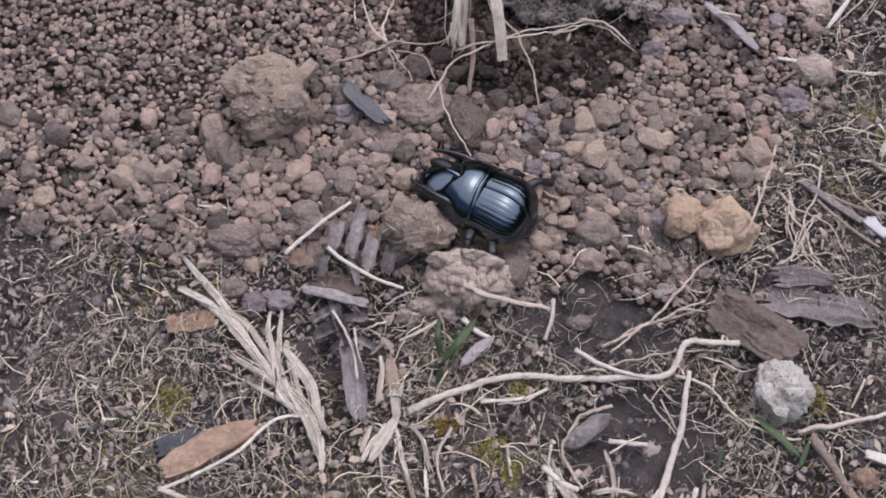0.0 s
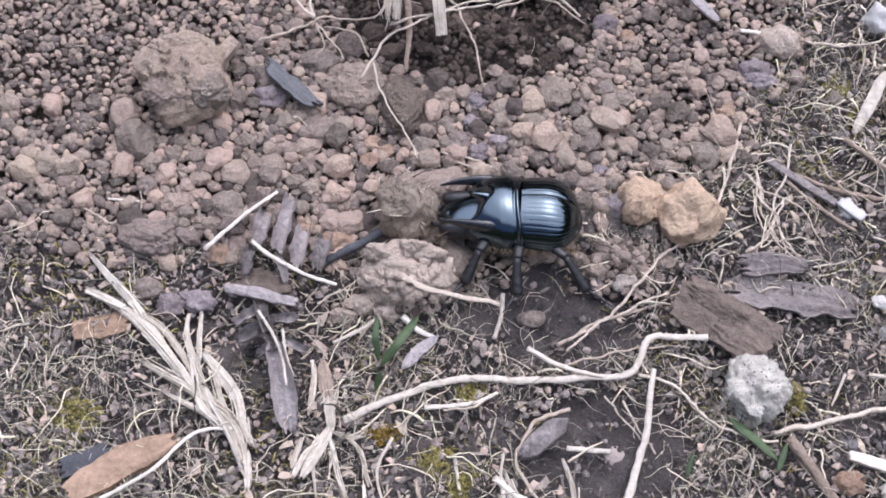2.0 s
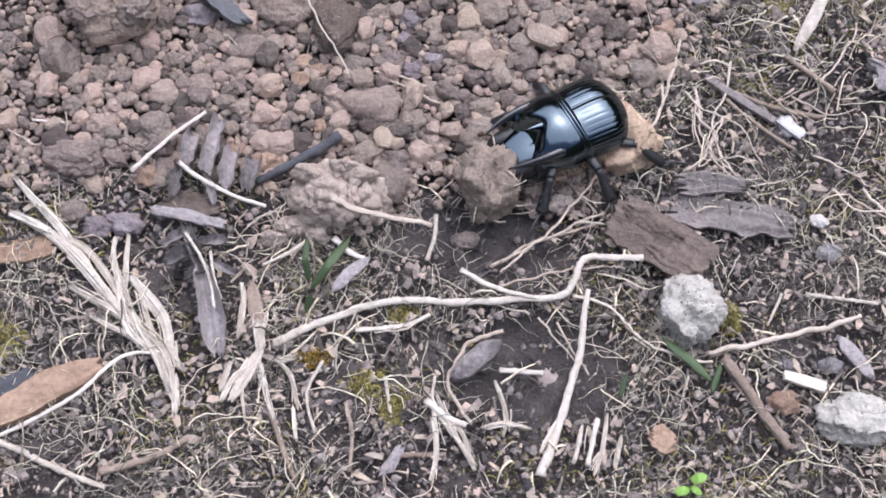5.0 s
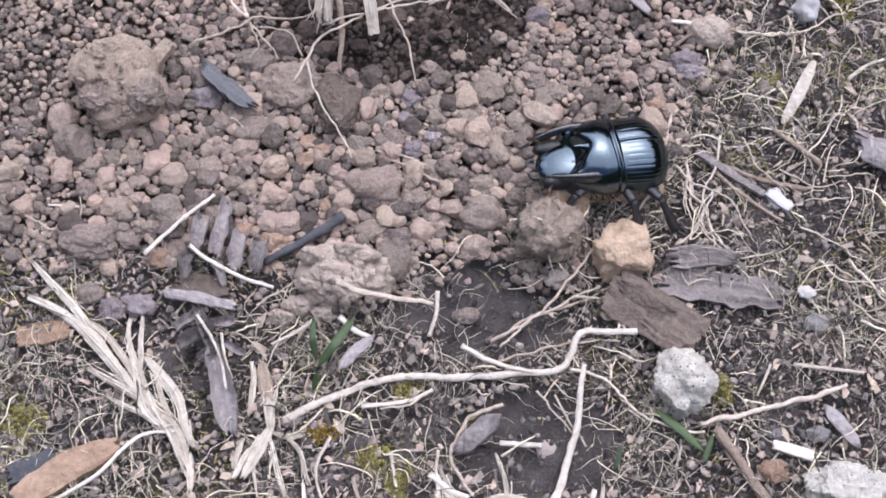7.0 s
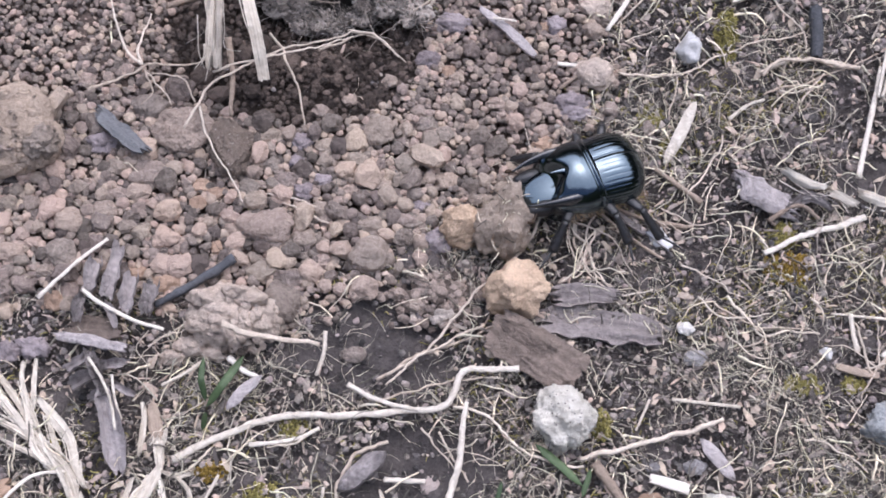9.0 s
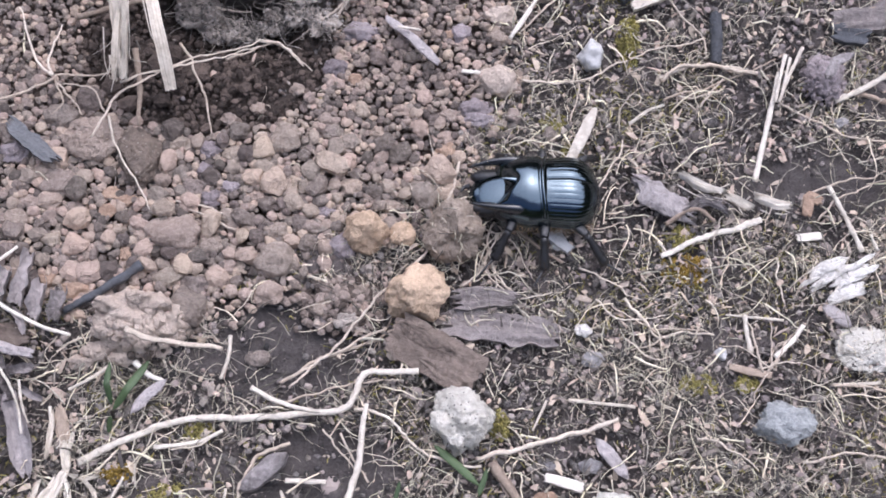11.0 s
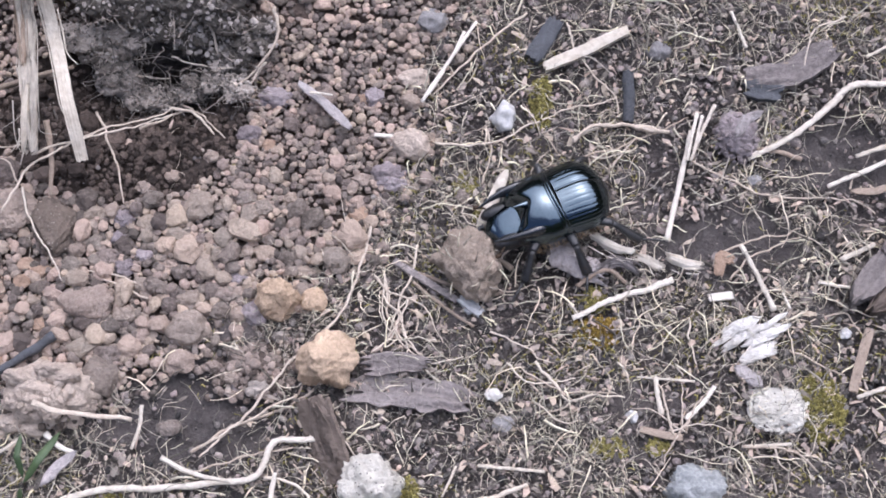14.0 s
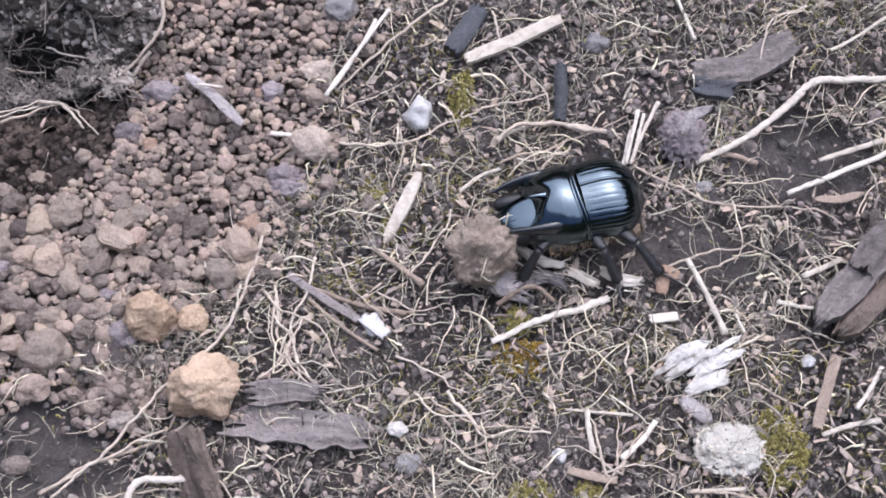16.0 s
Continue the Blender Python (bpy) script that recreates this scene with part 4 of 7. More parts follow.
stalk("straw", "short bleached straw lying in the litter", [(-1.95, -3.29, 0.2), (-2.18, -3.47, 0.2), (-2.44, -3.63, 0.2)], 0.027, STRAW, flat=0.7, group="loose straws")
stalk("straw", "short bleached straw lying in the litter", [(-1.63, -3.22, 0.2), (-1.44, -3.39, 0.2), (-1.19, -3.48, 0.2)], 0.040, STRAW, flat=0.7, group="loose straws")
stalk("straw", "short bleached straw lying in the litter", [(-0.42, -2.77, 0.1), (-0.44, -3.1, 0.1), (-0.51, -3.36, 0.1)], 0.028, STRAW, flat=0.7, group="loose straws")
stalk("straw", "short bleached straw lying in the litter", [(-5.46, -1.97, 0.1), (-5.06, -1.96, 0.1)], 0.018, STRAW, flat=0.7, group="loose straws")
stalk("straw", "short bleached straw lying in the litter", [(-4.13, -2.59, 0.25), (-3.72, -2.11, 0.25), (-3.33, -1.74, 0.25)], 0.028, STRAW, flat=0.7, group="loose straws")
stalk("straw", "short bleached straw lying in the litter", [(-2.68, -3.83, 0.1), (-2.61, -4.18, 0.1), (-2.65, -4.47, 0.1)], 0.027, STRAW, flat=0.7, group="loose straws")
stalk("straw", "short bleached straw lying in the litter", [(-0.89, -4.85, 0.1), (-0.79, -5.33, 0.1)], 0.024, STRAW, flat=0.7, group="loose straws")
stalk("straw", "short bleached straw lying in the litter", [(-1.28, -4.31, 0.1), (-0.73, -4.21, 0.1), (-0.42, -4.05, 0.1)], 0.030, STRAW, flat=0.7, group="loose straws")
stalk("straw", "short bleached straw lying in the litter", [(-0.4, -5.1, 0.1), (-0.12, -5.29, 0.1), (0.09, -5.36, 0.1)], 0.041, STRAW, flat=0.7, group="loose straws")
stalk("straw", "short bleached straw lying in the litter", [(4.06, -3.47, 0.1), (4.45, -3.5, 0.1), (4.94, -3.53, 0.1)], 0.027, STRAW, flat=0.7, group="loose straws")
stalk("straw", "short bleached straw lying in the litter", [(3.78, -3.48, 0.1), (3.6, -3.89, 0.1)], 0.018, STRAW, flat=0.7, group="loose straws")
stalk("straw", "short bleached straw lying in the litter", [(0.44, -4.66, 0.06), (0.96, -4.66, 0.06)], 0.036, STRAW, flat=0.7, group="loose straws")
stalk("straw", "long pale straw under the wood chip", [(-5.3, -5.92, 0.08), (-4.9, -6.04, 0.08), (-4.36, -6.25, 0.08), (-3.9, -6.38, 0.08)], 0.040, STRAW, flat=0.7, group="loose straws")
stalk("straw", "thin pale straw across the wood chip", [(-5.29, -5.95, 0.1), (-4.82, -5.69, 0.15), (-4.34, -5.4, 0.3), (-3.93, -4.89, 0.2), (-3.46, -4.74, 0.1)], 0.027, STRAW, flat=0.7, group="loose straws")
stalk("stick", "brown stick lying in the litter", [(-4.0, -6.21, 0.05), (-3.46, -6.0, 0.05), (-3.06, -5.73, 0.05)], 0.047, TWIG, category="stick")
stalk("twig", "weathered brown twig lying on the soil", [(3.08, -4.33, 0.08), (3.38, -4.75, 0.08), (3.82, -5.38, 0.08)], 0.067, TWIG, category="twig")
stalk("twig", "knotty pale twig among the roots", [(2.89, -4.3, 0.1), (3.45, -4.11, 0.1), (3.94, -3.98, 0.1), (4.36, -3.85, 0.1), (4.73, -3.72, 0.1)], 0.035, ROOT, rough=0.25, category="twig")
slab("wood_splinter", "pale squared splinter of wood", [(3.77, -4.5, 0.12), (4.26, -4.62, 0.12)], 0.14, 0.06, STRAW, bow=0.1, lift=0.03, seed=135, category="wood")
slab("dry_leaf", "dry pointed grass leaf", [(4.43, -3.97, 0.1), (4.83, -4.46, 0.1)], 0.17, 0.03, LEAF, bow=0.1, lift=0.03, seed=136, category="leaf", ends=0.1)
slab("wood_chip", "flat chip of orange-brown wood", [(-5.27, -5.72, 0.1), (-4.72, -5.27, 0.1), (-4.16, -4.98, 0.1)], 0.36, 0.12, ORANGE, bow=0.1, lift=0.03, seed=137, category="wood", ridges=0.03, ends=0.6)
slab("wood_chip", "dark bluish chip of wood", [(-5.4, -5.43, 0.08), (-4.91, -5.16, 0.08)], 0.25, 0.1, CHAR, bow=0.1, lift=0.03, seed=138, category="wood")
slab("dry_leaf", "grey-brown withered bud scale", [(-0.11, -4.81, 0.06), (0.16, -4.54, 0.06), (0.43, -4.33, 0.06)], 0.25, 0.12, LEAF, bow=0.25, lift=0.03, seed=139, category="leaf", ends=0.1)
FERN = holder("withered_fern", "grey-violet withered fern frond lying on the soil", "fern", -3.15, -3.11)
slab("fern_leaflet", "", [(-3.47, -2.49, 0.24), (-3.43, -2.28, 0.29), (-3.4, -2.08, 0.24)], 0.20, 0.014, LEAF, bow=-0.10, lift=0.03, seed=350, rough=0.16, ends=0.7, curl=0.8, ridges=0.012, under=FERN)
slab("fern_leaflet", "", [(-3.21, -2.53, 0.24), (-3.18, -2.19, 0.29), (-3.14, -1.83, 0.24)], 0.21, 0.014, LEAF, bow=-0.10, lift=0.03, seed=351, rough=0.16, ends=0.7, curl=0.8, ridges=0.012, under=FERN)
slab("fern_leaflet", "", [(-2.97, -2.7, 0.24), (-2.94, -2.47, 0.29), (-2.92, -2.23, 0.24)], 0.21, 0.014, LEAF, bow=-0.10, lift=0.03, seed=352, rough=0.16, ends=0.7, curl=0.8, ridges=0.012, under=FERN)
slab("fern_leaflet", "", [(-2.7, -2.73, 0.24), (-2.67, -2.53, 0.29), (-2.64, -2.33, 0.24)], 0.20, 0.014, LEAF, bow=-0.10, lift=0.03, seed=353, rough=0.16, ends=0.7, curl=0.8, ridges=0.012, under=FERN)
slab("fern_leaflet", "", [(-3.53, -2.54, 0.24), (-3.57, -2.7, 0.29), (-3.57, -2.87, 0.24)], 0.14, 0.014, LEAF, bow=-0.10, lift=0.03, seed=354, rough=0.16, ends=0.7, curl=0.8, ridges=0.012, under=FERN)
slab("fern_leaflet", "", [(-3.28, -2.61, 0.24), (-3.14, -2.75, 0.29), (-3.09, -2.93, 0.24)], 0.11, 0.014, LEAF, bow=-0.10, lift=0.03, seed=355, rough=0.16, ends=0.7, curl=0.8, ridges=0.012, under=FERN)
slab("fern_leaflet", "", [(-3.36, -3.32, 0.24), (-3.47, -3.43, 0.29), (-3.61, -3.54, 0.24)], 0.12, 0.014, LEAF, bow=-0.10, lift=0.03, seed=356, rough=0.16, ends=0.7, curl=0.8, ridges=0.012, under=FERN)
slab("fern_leaflet", "", [(-3.22, -3.54, 0.24), (-3.37, -3.65, 0.29), (-3.53, -3.74, 0.24)], 0.16, 0.014, LEAF, bow=-0.10, lift=0.03, seed=357, rough=0.16, ends=0.7, curl=0.8, ridges=0.012, under=FERN)
slab("fern_leaflet", "", [(-3.09, -3.78, 0.24), (-3.19, -3.84, 0.29), (-3.31, -3.9, 0.24)], 0.11, 0.014, LEAF, bow=-0.10, lift=0.03, seed=358, rough=0.16, ends=0.7, curl=0.8, ridges=0.012, under=FERN)
slab("fern_leaflet", "", [(-3.23, -3.49, 0.24), (-3.07, -3.43, 0.29), (-2.91, -3.38, 0.24)], 0.14, 0.014, LEAF, bow=-0.10, lift=0.03, seed=359, rough=0.16, ends=0.7, curl=0.8, ridges=0.012, under=FERN)
slab("fern_leaflet", "", [(-3.02, -3.66, 0.24), (-2.87, -3.77, 0.29), (-2.75, -3.8, 0.24)], 0.09, 0.014, LEAF, bow=-0.10, lift=0.03, seed=360, rough=0.16, ends=0.7, curl=0.8, ridges=0.012, under=FERN)
slab("fern_leaflet", "", [(-3.38, -3.24, 0.24), (-3.29, -3.45, 0.29), (-3.13, -3.77, 0.24)], 0.14, 0.014, LEAF, bow=-0.10, lift=0.03, seed=361, rough=0.16, ends=0.7, curl=0.8, ridges=0.012, under=FERN)
slab("fern_leaflet", "long grey-violet end blade", [(-3.12, -3.73, 0.3), (-3.05, -3.96, 0.28), (-2.98, -4.24, 0.24), (-2.89, -4.51, 0.2), (-2.83, -4.75, 0.12)], 0.27, 0.02, LEAF, bow=-0.14, lift=0.03, seed=365, rough=0.24, ends=0.45, curl=0.35, ridges=0.07, under=FERN)
slab("leaf_base", "curled pale leaf base", [(-3.8, -3.1, 0.3), (-3.39, -3.14, 0.3), (-2.91, -3.22, 0.3)], 0.13, 0.04, LEAF, bow=0.3, lift=0.04, seed=366, ridges=0.03, rough=0.25, curl=0.1, under=FERN)
slab("leaf_base", "brown withered leaf base", [(-3.72, -2.97, 0.2), (-3.43, -2.94, 0.2), (-3.08, -2.95, 0.2)], 0.32, 0.04, DARKBARK, bow=0.12, lift=0.0, seed=367, ridges=0.04, rough=0.25, under=FERN)
stalk("fern_stem", "thin pale stem", [(-3.56, -2.48, 0.36), (-3.22, -2.69, 0.36), (-2.82, -2.86, 0.36), (-2.46, -2.95, 0.36)], 0.028, STRAW, flat=0.7, under=FERN)
stalk("fern_stem", "thin pale stem", [(-3.36, -3.36, 0.36), (-3.15, -3.65, 0.36), (-3.01, -3.92, 0.36), (-2.91, -4.27, 0.36)], 0.024, STRAW, flat=0.7, under=FERN)
stalk("fern_stem", "thin pale stem", [(-3.04, -3.57, 0.36), (-2.95, -3.92, 0.36), (-2.85, -4.14, 0.36)], 0.02, STRAW, flat=0.7, under=FERN)
stalk("charred_twig", "charred black twig at the gravel edge", [(-2.65, -2.58, 0.15), (-2.21, -2.28, 0.15), (-1.68, -1.88, 0.15)], 0.065, CHAR, taper=(0.7, 1.0), rough=0.25, category="twig")
slab("slate_chip", "blue-grey chip of slate in the gravel", [(-3.64, 0.01, 0.25), (-3.29, -0.27, 0.25), (-2.95, -0.51, 0.25)], 0.25, 0.06, SLATE, bow=0, lift=0.03, seed=150, category="stone", rough=0.3, ridges=0.02, ends=0.6, tilt=-0.15)
slab("clay_chip", "pale flat clay chip leaning on the clod", [(-4.31, -0.1, 0.3), (-4.09, 0.21, 0.4)], 0.19, 0.1, CREAM, bow=0.1, lift=0.03, seed=151, category="clay")
slab("clay_chip", "pale pointed clay chip in the gravel", [(0.56, -0.24, 0.15), (1.01, -0.41, 0.15)], 0.26, 0.1, CREAM, bow=0.1, lift=0.03, seed=152, category="clay", ends=0.2)
slab("weathered_bark", "grey weathered bark lying flat", [(2.37, -2.52, 0.06), (3.2, -2.49, 0.06), (3.99, -2.62, 0.06)], 0.45, 0.05, BARK, bow=0.02, lift=0.03, seed=153, category="bark", ridges=0.07, rough=0.25, ends=0.7)
slab("weathered_bark", "small grey flake of weathered bark", [(2.53, -2.18, 0.12), (3.04, -2.1, 0.12), (3.37, -2.16, 0.12)], 0.26, 0.05, BARK, bow=0.02, lift=0.03, seed=154, category="bark", ridges=0.06, rough=0.3, ends=0.7)
slab("rotten_wood", "reddish brown rotten wood in the moss", [(-5.6, -3.72, 0.02), (-4.97, -3.53, 0.02)], 0.28, 0.06, ORANGE, bow=0.1, lift=0.03, seed=155, category="wood")
GRASS_A = holder("grass_tuft", "short green blades of grass by the pale clod", "grass", -1.78, -3.75)
slab("blade", "", [(-1.86, -3.85, 0.1), (-1.66, -3.62, 0.3), (-1.44, -3.2, 0.2)], 0.11, 0.015, GRASS, bow=0.15, lift=0.03, seed=156, category="chip", ends=0.1, under=GRASS_A)
slab("blade", "", [(-1.88, -3.78, 0.1), (-1.93, -3.56, 0.3), (-1.94, -3.24, 0.2)], 0.08, 0.015, GRASS, bow=0.15, lift=0.03, seed=157, category="chip", ends=0.1, under=GRASS_A)
slab("blade", "", [(-1.88, -4.14, 0.1), (-1.83, -3.98, 0.3)], 0.07, 0.015, GRASS, bow=0.15, lift=0.03, seed=158, category="chip", ends=0.1, under=GRASS_A)
slab("dry_leaf", "grey dry blade of grass", [(-1.58, -3.92, 0.25), (-1.39, -3.65, 0.25), (-1.18, -3.46, 0.25)], 0.15, 0.02, LEAF, bow=0.1, lift=0.03, seed=159, category="leaf", ends=0.1)
GRASS_B = holder("grass_tuft", "short green blades of grass below the quartz", "grass", 2.63, -4.56)
slab("blade", "", [(2.33, -4.14, 0.12), (2.67, -4.43, 0.2), (2.92, -4.64, 0.12)], 0.10, 0.015, GRASS, bow=0.15, lift=0.03, seed=160, category="chip", ends=0.1, under=GRASS_B)
slab("blade", "", [(2.92, -4.78, 0.12), (3.02, -4.44, 0.2)], 0.07, 0.015, GRASS, bow=0.15, lift=0.03, seed=161, category="chip", ends=0.1, under=GRASS_B)
slab("blade", "", [(1.85, -4.91, 0.12), (1.91, -4.64, 0.2)], 0.06, 0.015, GRASS, bow=0.15, lift=0.03, seed=162, category="chip", ends=0.1, under=GRASS_B)
stalk("rootlet", "long curved pale root beside the clay stones", [(2.54, -0.05, 0.1), (2.42, -0.67, 0.12), (2.27, -1.24, 0.15), (1.93, -1.76, 0.15), (1.55, -2.1, 0.15), (1.26, -2.53, 0.15), (0.93, -2.95, 0.12), (0.67, -3.15, 0.1), (0.38, -3.43, 0.06)], 0.021, ROOT, category="root")
# ---- straws and roots at the burrow ----
HANG_A = holder("hanging_straw", "broad frayed bleached straw hanging over the burrow", "straw", -2.44, 1.79)
frayed("splint", "", [(-2.16, 2.57, 1.9), (-2.22, 2.1, 1.5), (-2.06, 1.01, 1.2), (-2.02, 0.40, 0.9)], 0.21, HUSK, fray=9, seed=370, under=HANG_A, ends=0.7, strand=0.15)
frayed("splint", "", [(-2.22, 2.55, 1.92), (-2.3, 2.22, 1.55), (-2.2, 1.5, 1.35)], 0.13, TWIG, fray=5, seed=371, under=HANG_A, strand=0.07)
frayed("splint", "", [(-2.08, 1.2, 1.3), (-2.1, 0.8, 1.15), (-2.12, 0.36, 0.95)], 0.10, STRAW, fray=4, seed=372, under=HANG_A, strand=0.06)
HANG_B = holder("hanging_straw", "narrow split straw hanging over the burrow", "straw", -1.98, 1.88)
frayed("splint", "", [(-1.95, 2.6, 1.95), (-1.88, 2.03, 1.55), (-1.57, 1.04, 1.12), (-1.42, 0.43, 0.6)], 0.17, STRAW, fray=3, seed=373, under=HANG_B, ends=0.85, strand=0.03, rough=0.08)
stalk("hanging_straw", "dull bent straw below the hanging ones", [(-1.92, 0.9, 0.8), (-1.83, 0.41, 0.6), (-1.85, -0.03, 0.4)], 0.049, TWIG, taper=(1, 0.5), flat=0.5)
stalk("stalk", "ochre stalk in the burrow mouth", [(-2.85, 1.51, 0.5), (-2.35, 1.86, 0.5), (-1.92, 2.17, 0.5)], 0.042, TWIG, category="stalk")
stalk("rootlet", "thin pale wavy root over the burrow slope", [(-3.78, 0.28, 0.35), (-3.56, 0.37, 0.35), (-3.12, 0.59, 0.35), (-2.98, 0.7, 0.35), (-2.43, 0.73, 0.35), (-2.19, 0.99, 0.35)], 0.020, ROOT, taper=(1, 0.5), group="burrow roots", category="root")
stalk("rootlet", "thin pale wavy root over the burrow slope", [(-2.38, -0.35, 0.7), (-2.23, 0.02, 0.7), (-2.0, 0.34, 0.7), (-1.56, 0.63, 0.7), (-1.2, 0.84, 0.7), (-0.84, 0.99, 0.7), (-0.3, 1.31, 0.7)], 0.020, ROOT, taper=(1, 0.5), group="burrow roots", category="root")
stalk("rootlet", "thin pale wavy root over the burrow slope", [(-2.08, 0.45, 0.7), (-1.34, 0.74, 0.7), (-0.98, 0.87, 0.7), (-0.6, 1.0, 0.7), (-0.28, 1.2, 0.7)], 0.017, ROOT, taper=(1, 0.5), group="burrow roots", category="root")
stalk("rootlet", "thin pale wavy root over the burrow slope", [(-2.29, 0.15, 0.35), (-2.12, -0.37, 0.35), (-1.85, -0.77, 0.35), (-1.6, -1.18, 0.35)], 0.017, ROOT, taper=(1, 0.5), group="burrow roots", category="root")
stalk("rootlet", "thin pale wavy root over the burrow slope", [(-2.34, 0.19, 0.35), (-2.57, 0.51, 0.35), (-2.96, 0.57, 0.35)], 0.014, ROOT, taper=(1, 0.5), group="burrow roots", category="root")
stalk("rootlet", "thin pale wavy root over the burrow slope", [(-1.47, 1.45, 0.4), (-1.24, 0.98, 0.4), (-0.98, 0.44, 0.4), (-0.86, -0.09, 0.4)], 0.020, ROOT, taper=(1, 0.5), group="burrow roots", category="root")
stalk("rootlet", "thin pale wavy root over the burrow slope", [(-0.38, 1.43, 0.6), (0.07, 1.22, 0.6), (0.35, 0.86, 0.6)], 0.026, ROOT, taper=(1, 0.5), group="burrow roots", category="root")
stalk("rootlet", "thin pale wavy root over the burrow slope", [(-3.09, 0.62, 0.4), (-3.15, 0.96, 0.4), (-3.05, 1.41, 0.4)], 0.020, ROOT, taper=(1, 0.5), group="burrow roots", category="root")
stalk("rootlet", "thin pale wavy root over the burrow slope", [(-3.09, 0.62, 0.4), (-3.38, 0.94, 0.4), (-3.66, 1.61, 0.4)], 0.020, ROOT, taper=(1, 0.5), group="burrow roots", category="root")
stalk("rootlet", "thin pale wavy root over the burrow slope", [(-3.1, 0.64, 0.3), (-2.99, 0.35, 0.3), (-3.08, 0.14, 0.3)], 0.014, ROOT, taper=(1, 0.5), group="burrow roots", category="root")
stalk("rootlet", "thin pale wavy root over the burrow slope", [(-3.06, 0.6, 0.3), (-2.8, 0.36, 0.3), (-2.7, 0.16, 0.3)], 0.014, ROOT, taper=(1, 0.5), group="burrow roots", category="root")
stalk("rootlet", "thin pale wavy root over the burrow slope", [(0.94, 2.21, 0.3), (0.74, 1.96, 0.3), (0.58, 1.85, 0.3)], 0.025, ROOT, taper=(1, 0.5), group="burrow roots", category="root")
stalk("rootlet", "pale crooked root in the root mat", [(1.08, 2.79, 0.5), (1.12, 2.54, 0.5), (1.06, 2.29, 0.5), (0.78, 1.98, 0.5), (0.49, 1.8, 0.5)], 0.029, ROOT, taper=(1, 0.5), group="burrow roots", category="root")
stalk("rootlet", "pale crooked root in the root mat", [(-0.75, 1.01, 0.5), (-0.36, 1.32, 0.5), (-0.11, 1.43, 0.5)], 0.019, ROOT, taper=(1, 0.5), group="burrow roots", category="root")
stalk("rootlet", "pale crooked root in the root mat", [(-0.56, 2.44, 0.5), (-0.17, 2.32, 0.5), (0.43, 2.13, 0.5)], 0.017, ROOT, taper=(1, 0.5), group="burrow roots", category="root")
stalk("rootlet", "pale crooked root in the root mat", [(0.03, 2.73, 0.5), (0.16, 2.56, 0.5), (0.21, 2.29, 0.5)], 0.024, ROOT, taper=(1, 0.5), group="burrow roots", category="root")
stalk("rootlet", "pale crooked root in the root mat", [(-0.43, 1.89, 0.3), (0.08, 1.39, 0.3), (0.41, 0.96, 0.3)], 0.018, ROOT, taper=(1, 0.5), group="burrow roots", category="root")
stalk("rootlet", "pale crooked root in the root mat", [(-1.18, 2.26, 0.5), (-0.9, 2.23, 0.5), (-0.59, 2.22, 0.5)], 0.018, ROOT, taper=(1, 0.5), group="burrow roots", category="root")
# ---- litter on the trodden side ----
stalk("stalk", "pale gnarled stalk lying on the soil", [(5.3, -1.45, 0.08), (5.59, -1.31, 0.08), (5.89, -1.16, 0.08), (6.29, -1.04, 0.08), (6.67, -0.9, 0.08)], 0.048, STRAW, taper=(0.8, 1.0), flat=0.7, rough=0.2, category="stalk")
stalk("stalk", "bleached straight stalk on the soil", [(7.59, -0.39, 0.1), (7.8, -0.82, 0.1), (8.01, -1.32, 0.1)], 0.043, STRAW, taper=(0.8, 1.0), flat=0.7, rough=0.2, category="stalk")
stalk("straw", "short thin straw on the soil", [(8.13, -1.05, 0.08), (8.23, -1.28, 0.08)], 0.020, STRAW, taper=(0.8, 1.0), flat=0.7)
stalk("twig", "bent pale brown twig on dark soil", [(7.73, 0.81, 0.12), (8.13, 1.02, 0.12), (8.45, 1.22, 0.12), (8.84, 1.54, 0.12), (9.2, 1.89, 0.12), (9.61, 1.92, 0.12), (10.07, 1.93, 0.12)], 0.056, STRAW, taper=(0.8, 1.0), flat=0.7, rough=0.2, category="twig")
stalk("stick", "grey stick beside the bent twig", [(7.7, 1.03, 0.06), (8.14, 0.96, 0.06), (8.48, 0.85, 0.06)], 0.041, TWIG, taper=(0.8, 1.0), category="stick")
stalk("straw", "straight bleached straw on dark soil", [(8.8, 0.43, 0.12), (9.4, 0.69, 0.12), (10.16, 1.03, 0.12)], 0.043, STRAW, taper=(0.8, 1.0), flat=0.7)
stalk("straw", "straight bleached straw on dark soil", [(9.21, 0.87, 0.1), (9.7, 1.04, 0.1), (10.18, 1.2, 0.1)], 0.041, STRAW, taper=(0.8, 1.0), flat=0.7)
stalk("root", "arched pale root above the soil", [(5.32, 1.02, 0.2), (5.42, 1.15, 0.2), (5.66, 1.25, 0.2), (6.04, 1.25, 0.2), (6.35, 1.2, 0.2), (6.66, 1.16, 0.2)], 0.030, ROOT, taper=(0.8, 1.0), category="root")
stalk("rootlet", "long thin pale root on dark soil", [(6.98, 0.83, 0.08), (7.38, 0.58, 0.08), (8.05, 0.3, 0.08), (8.72, 0.27, 0.08), (9.19, 0.26, 0.08), (9.44, 0.06, 0.08)], 0.017, ROOT, taper=(1, 0.6), category="root")
stalk("rootlet", "long thin pale root over the litter", [(3.37, 1.03, 0.12), (4.0, 1.0, 0.12), (4.48, 1.18, 0.12), (4.96, 1.45, 0.12), (5.31, 1.55, 0.12), (5.94, 1.73, 0.12)], 0.018, ROOT, taper=(1, 0.6), category="root")
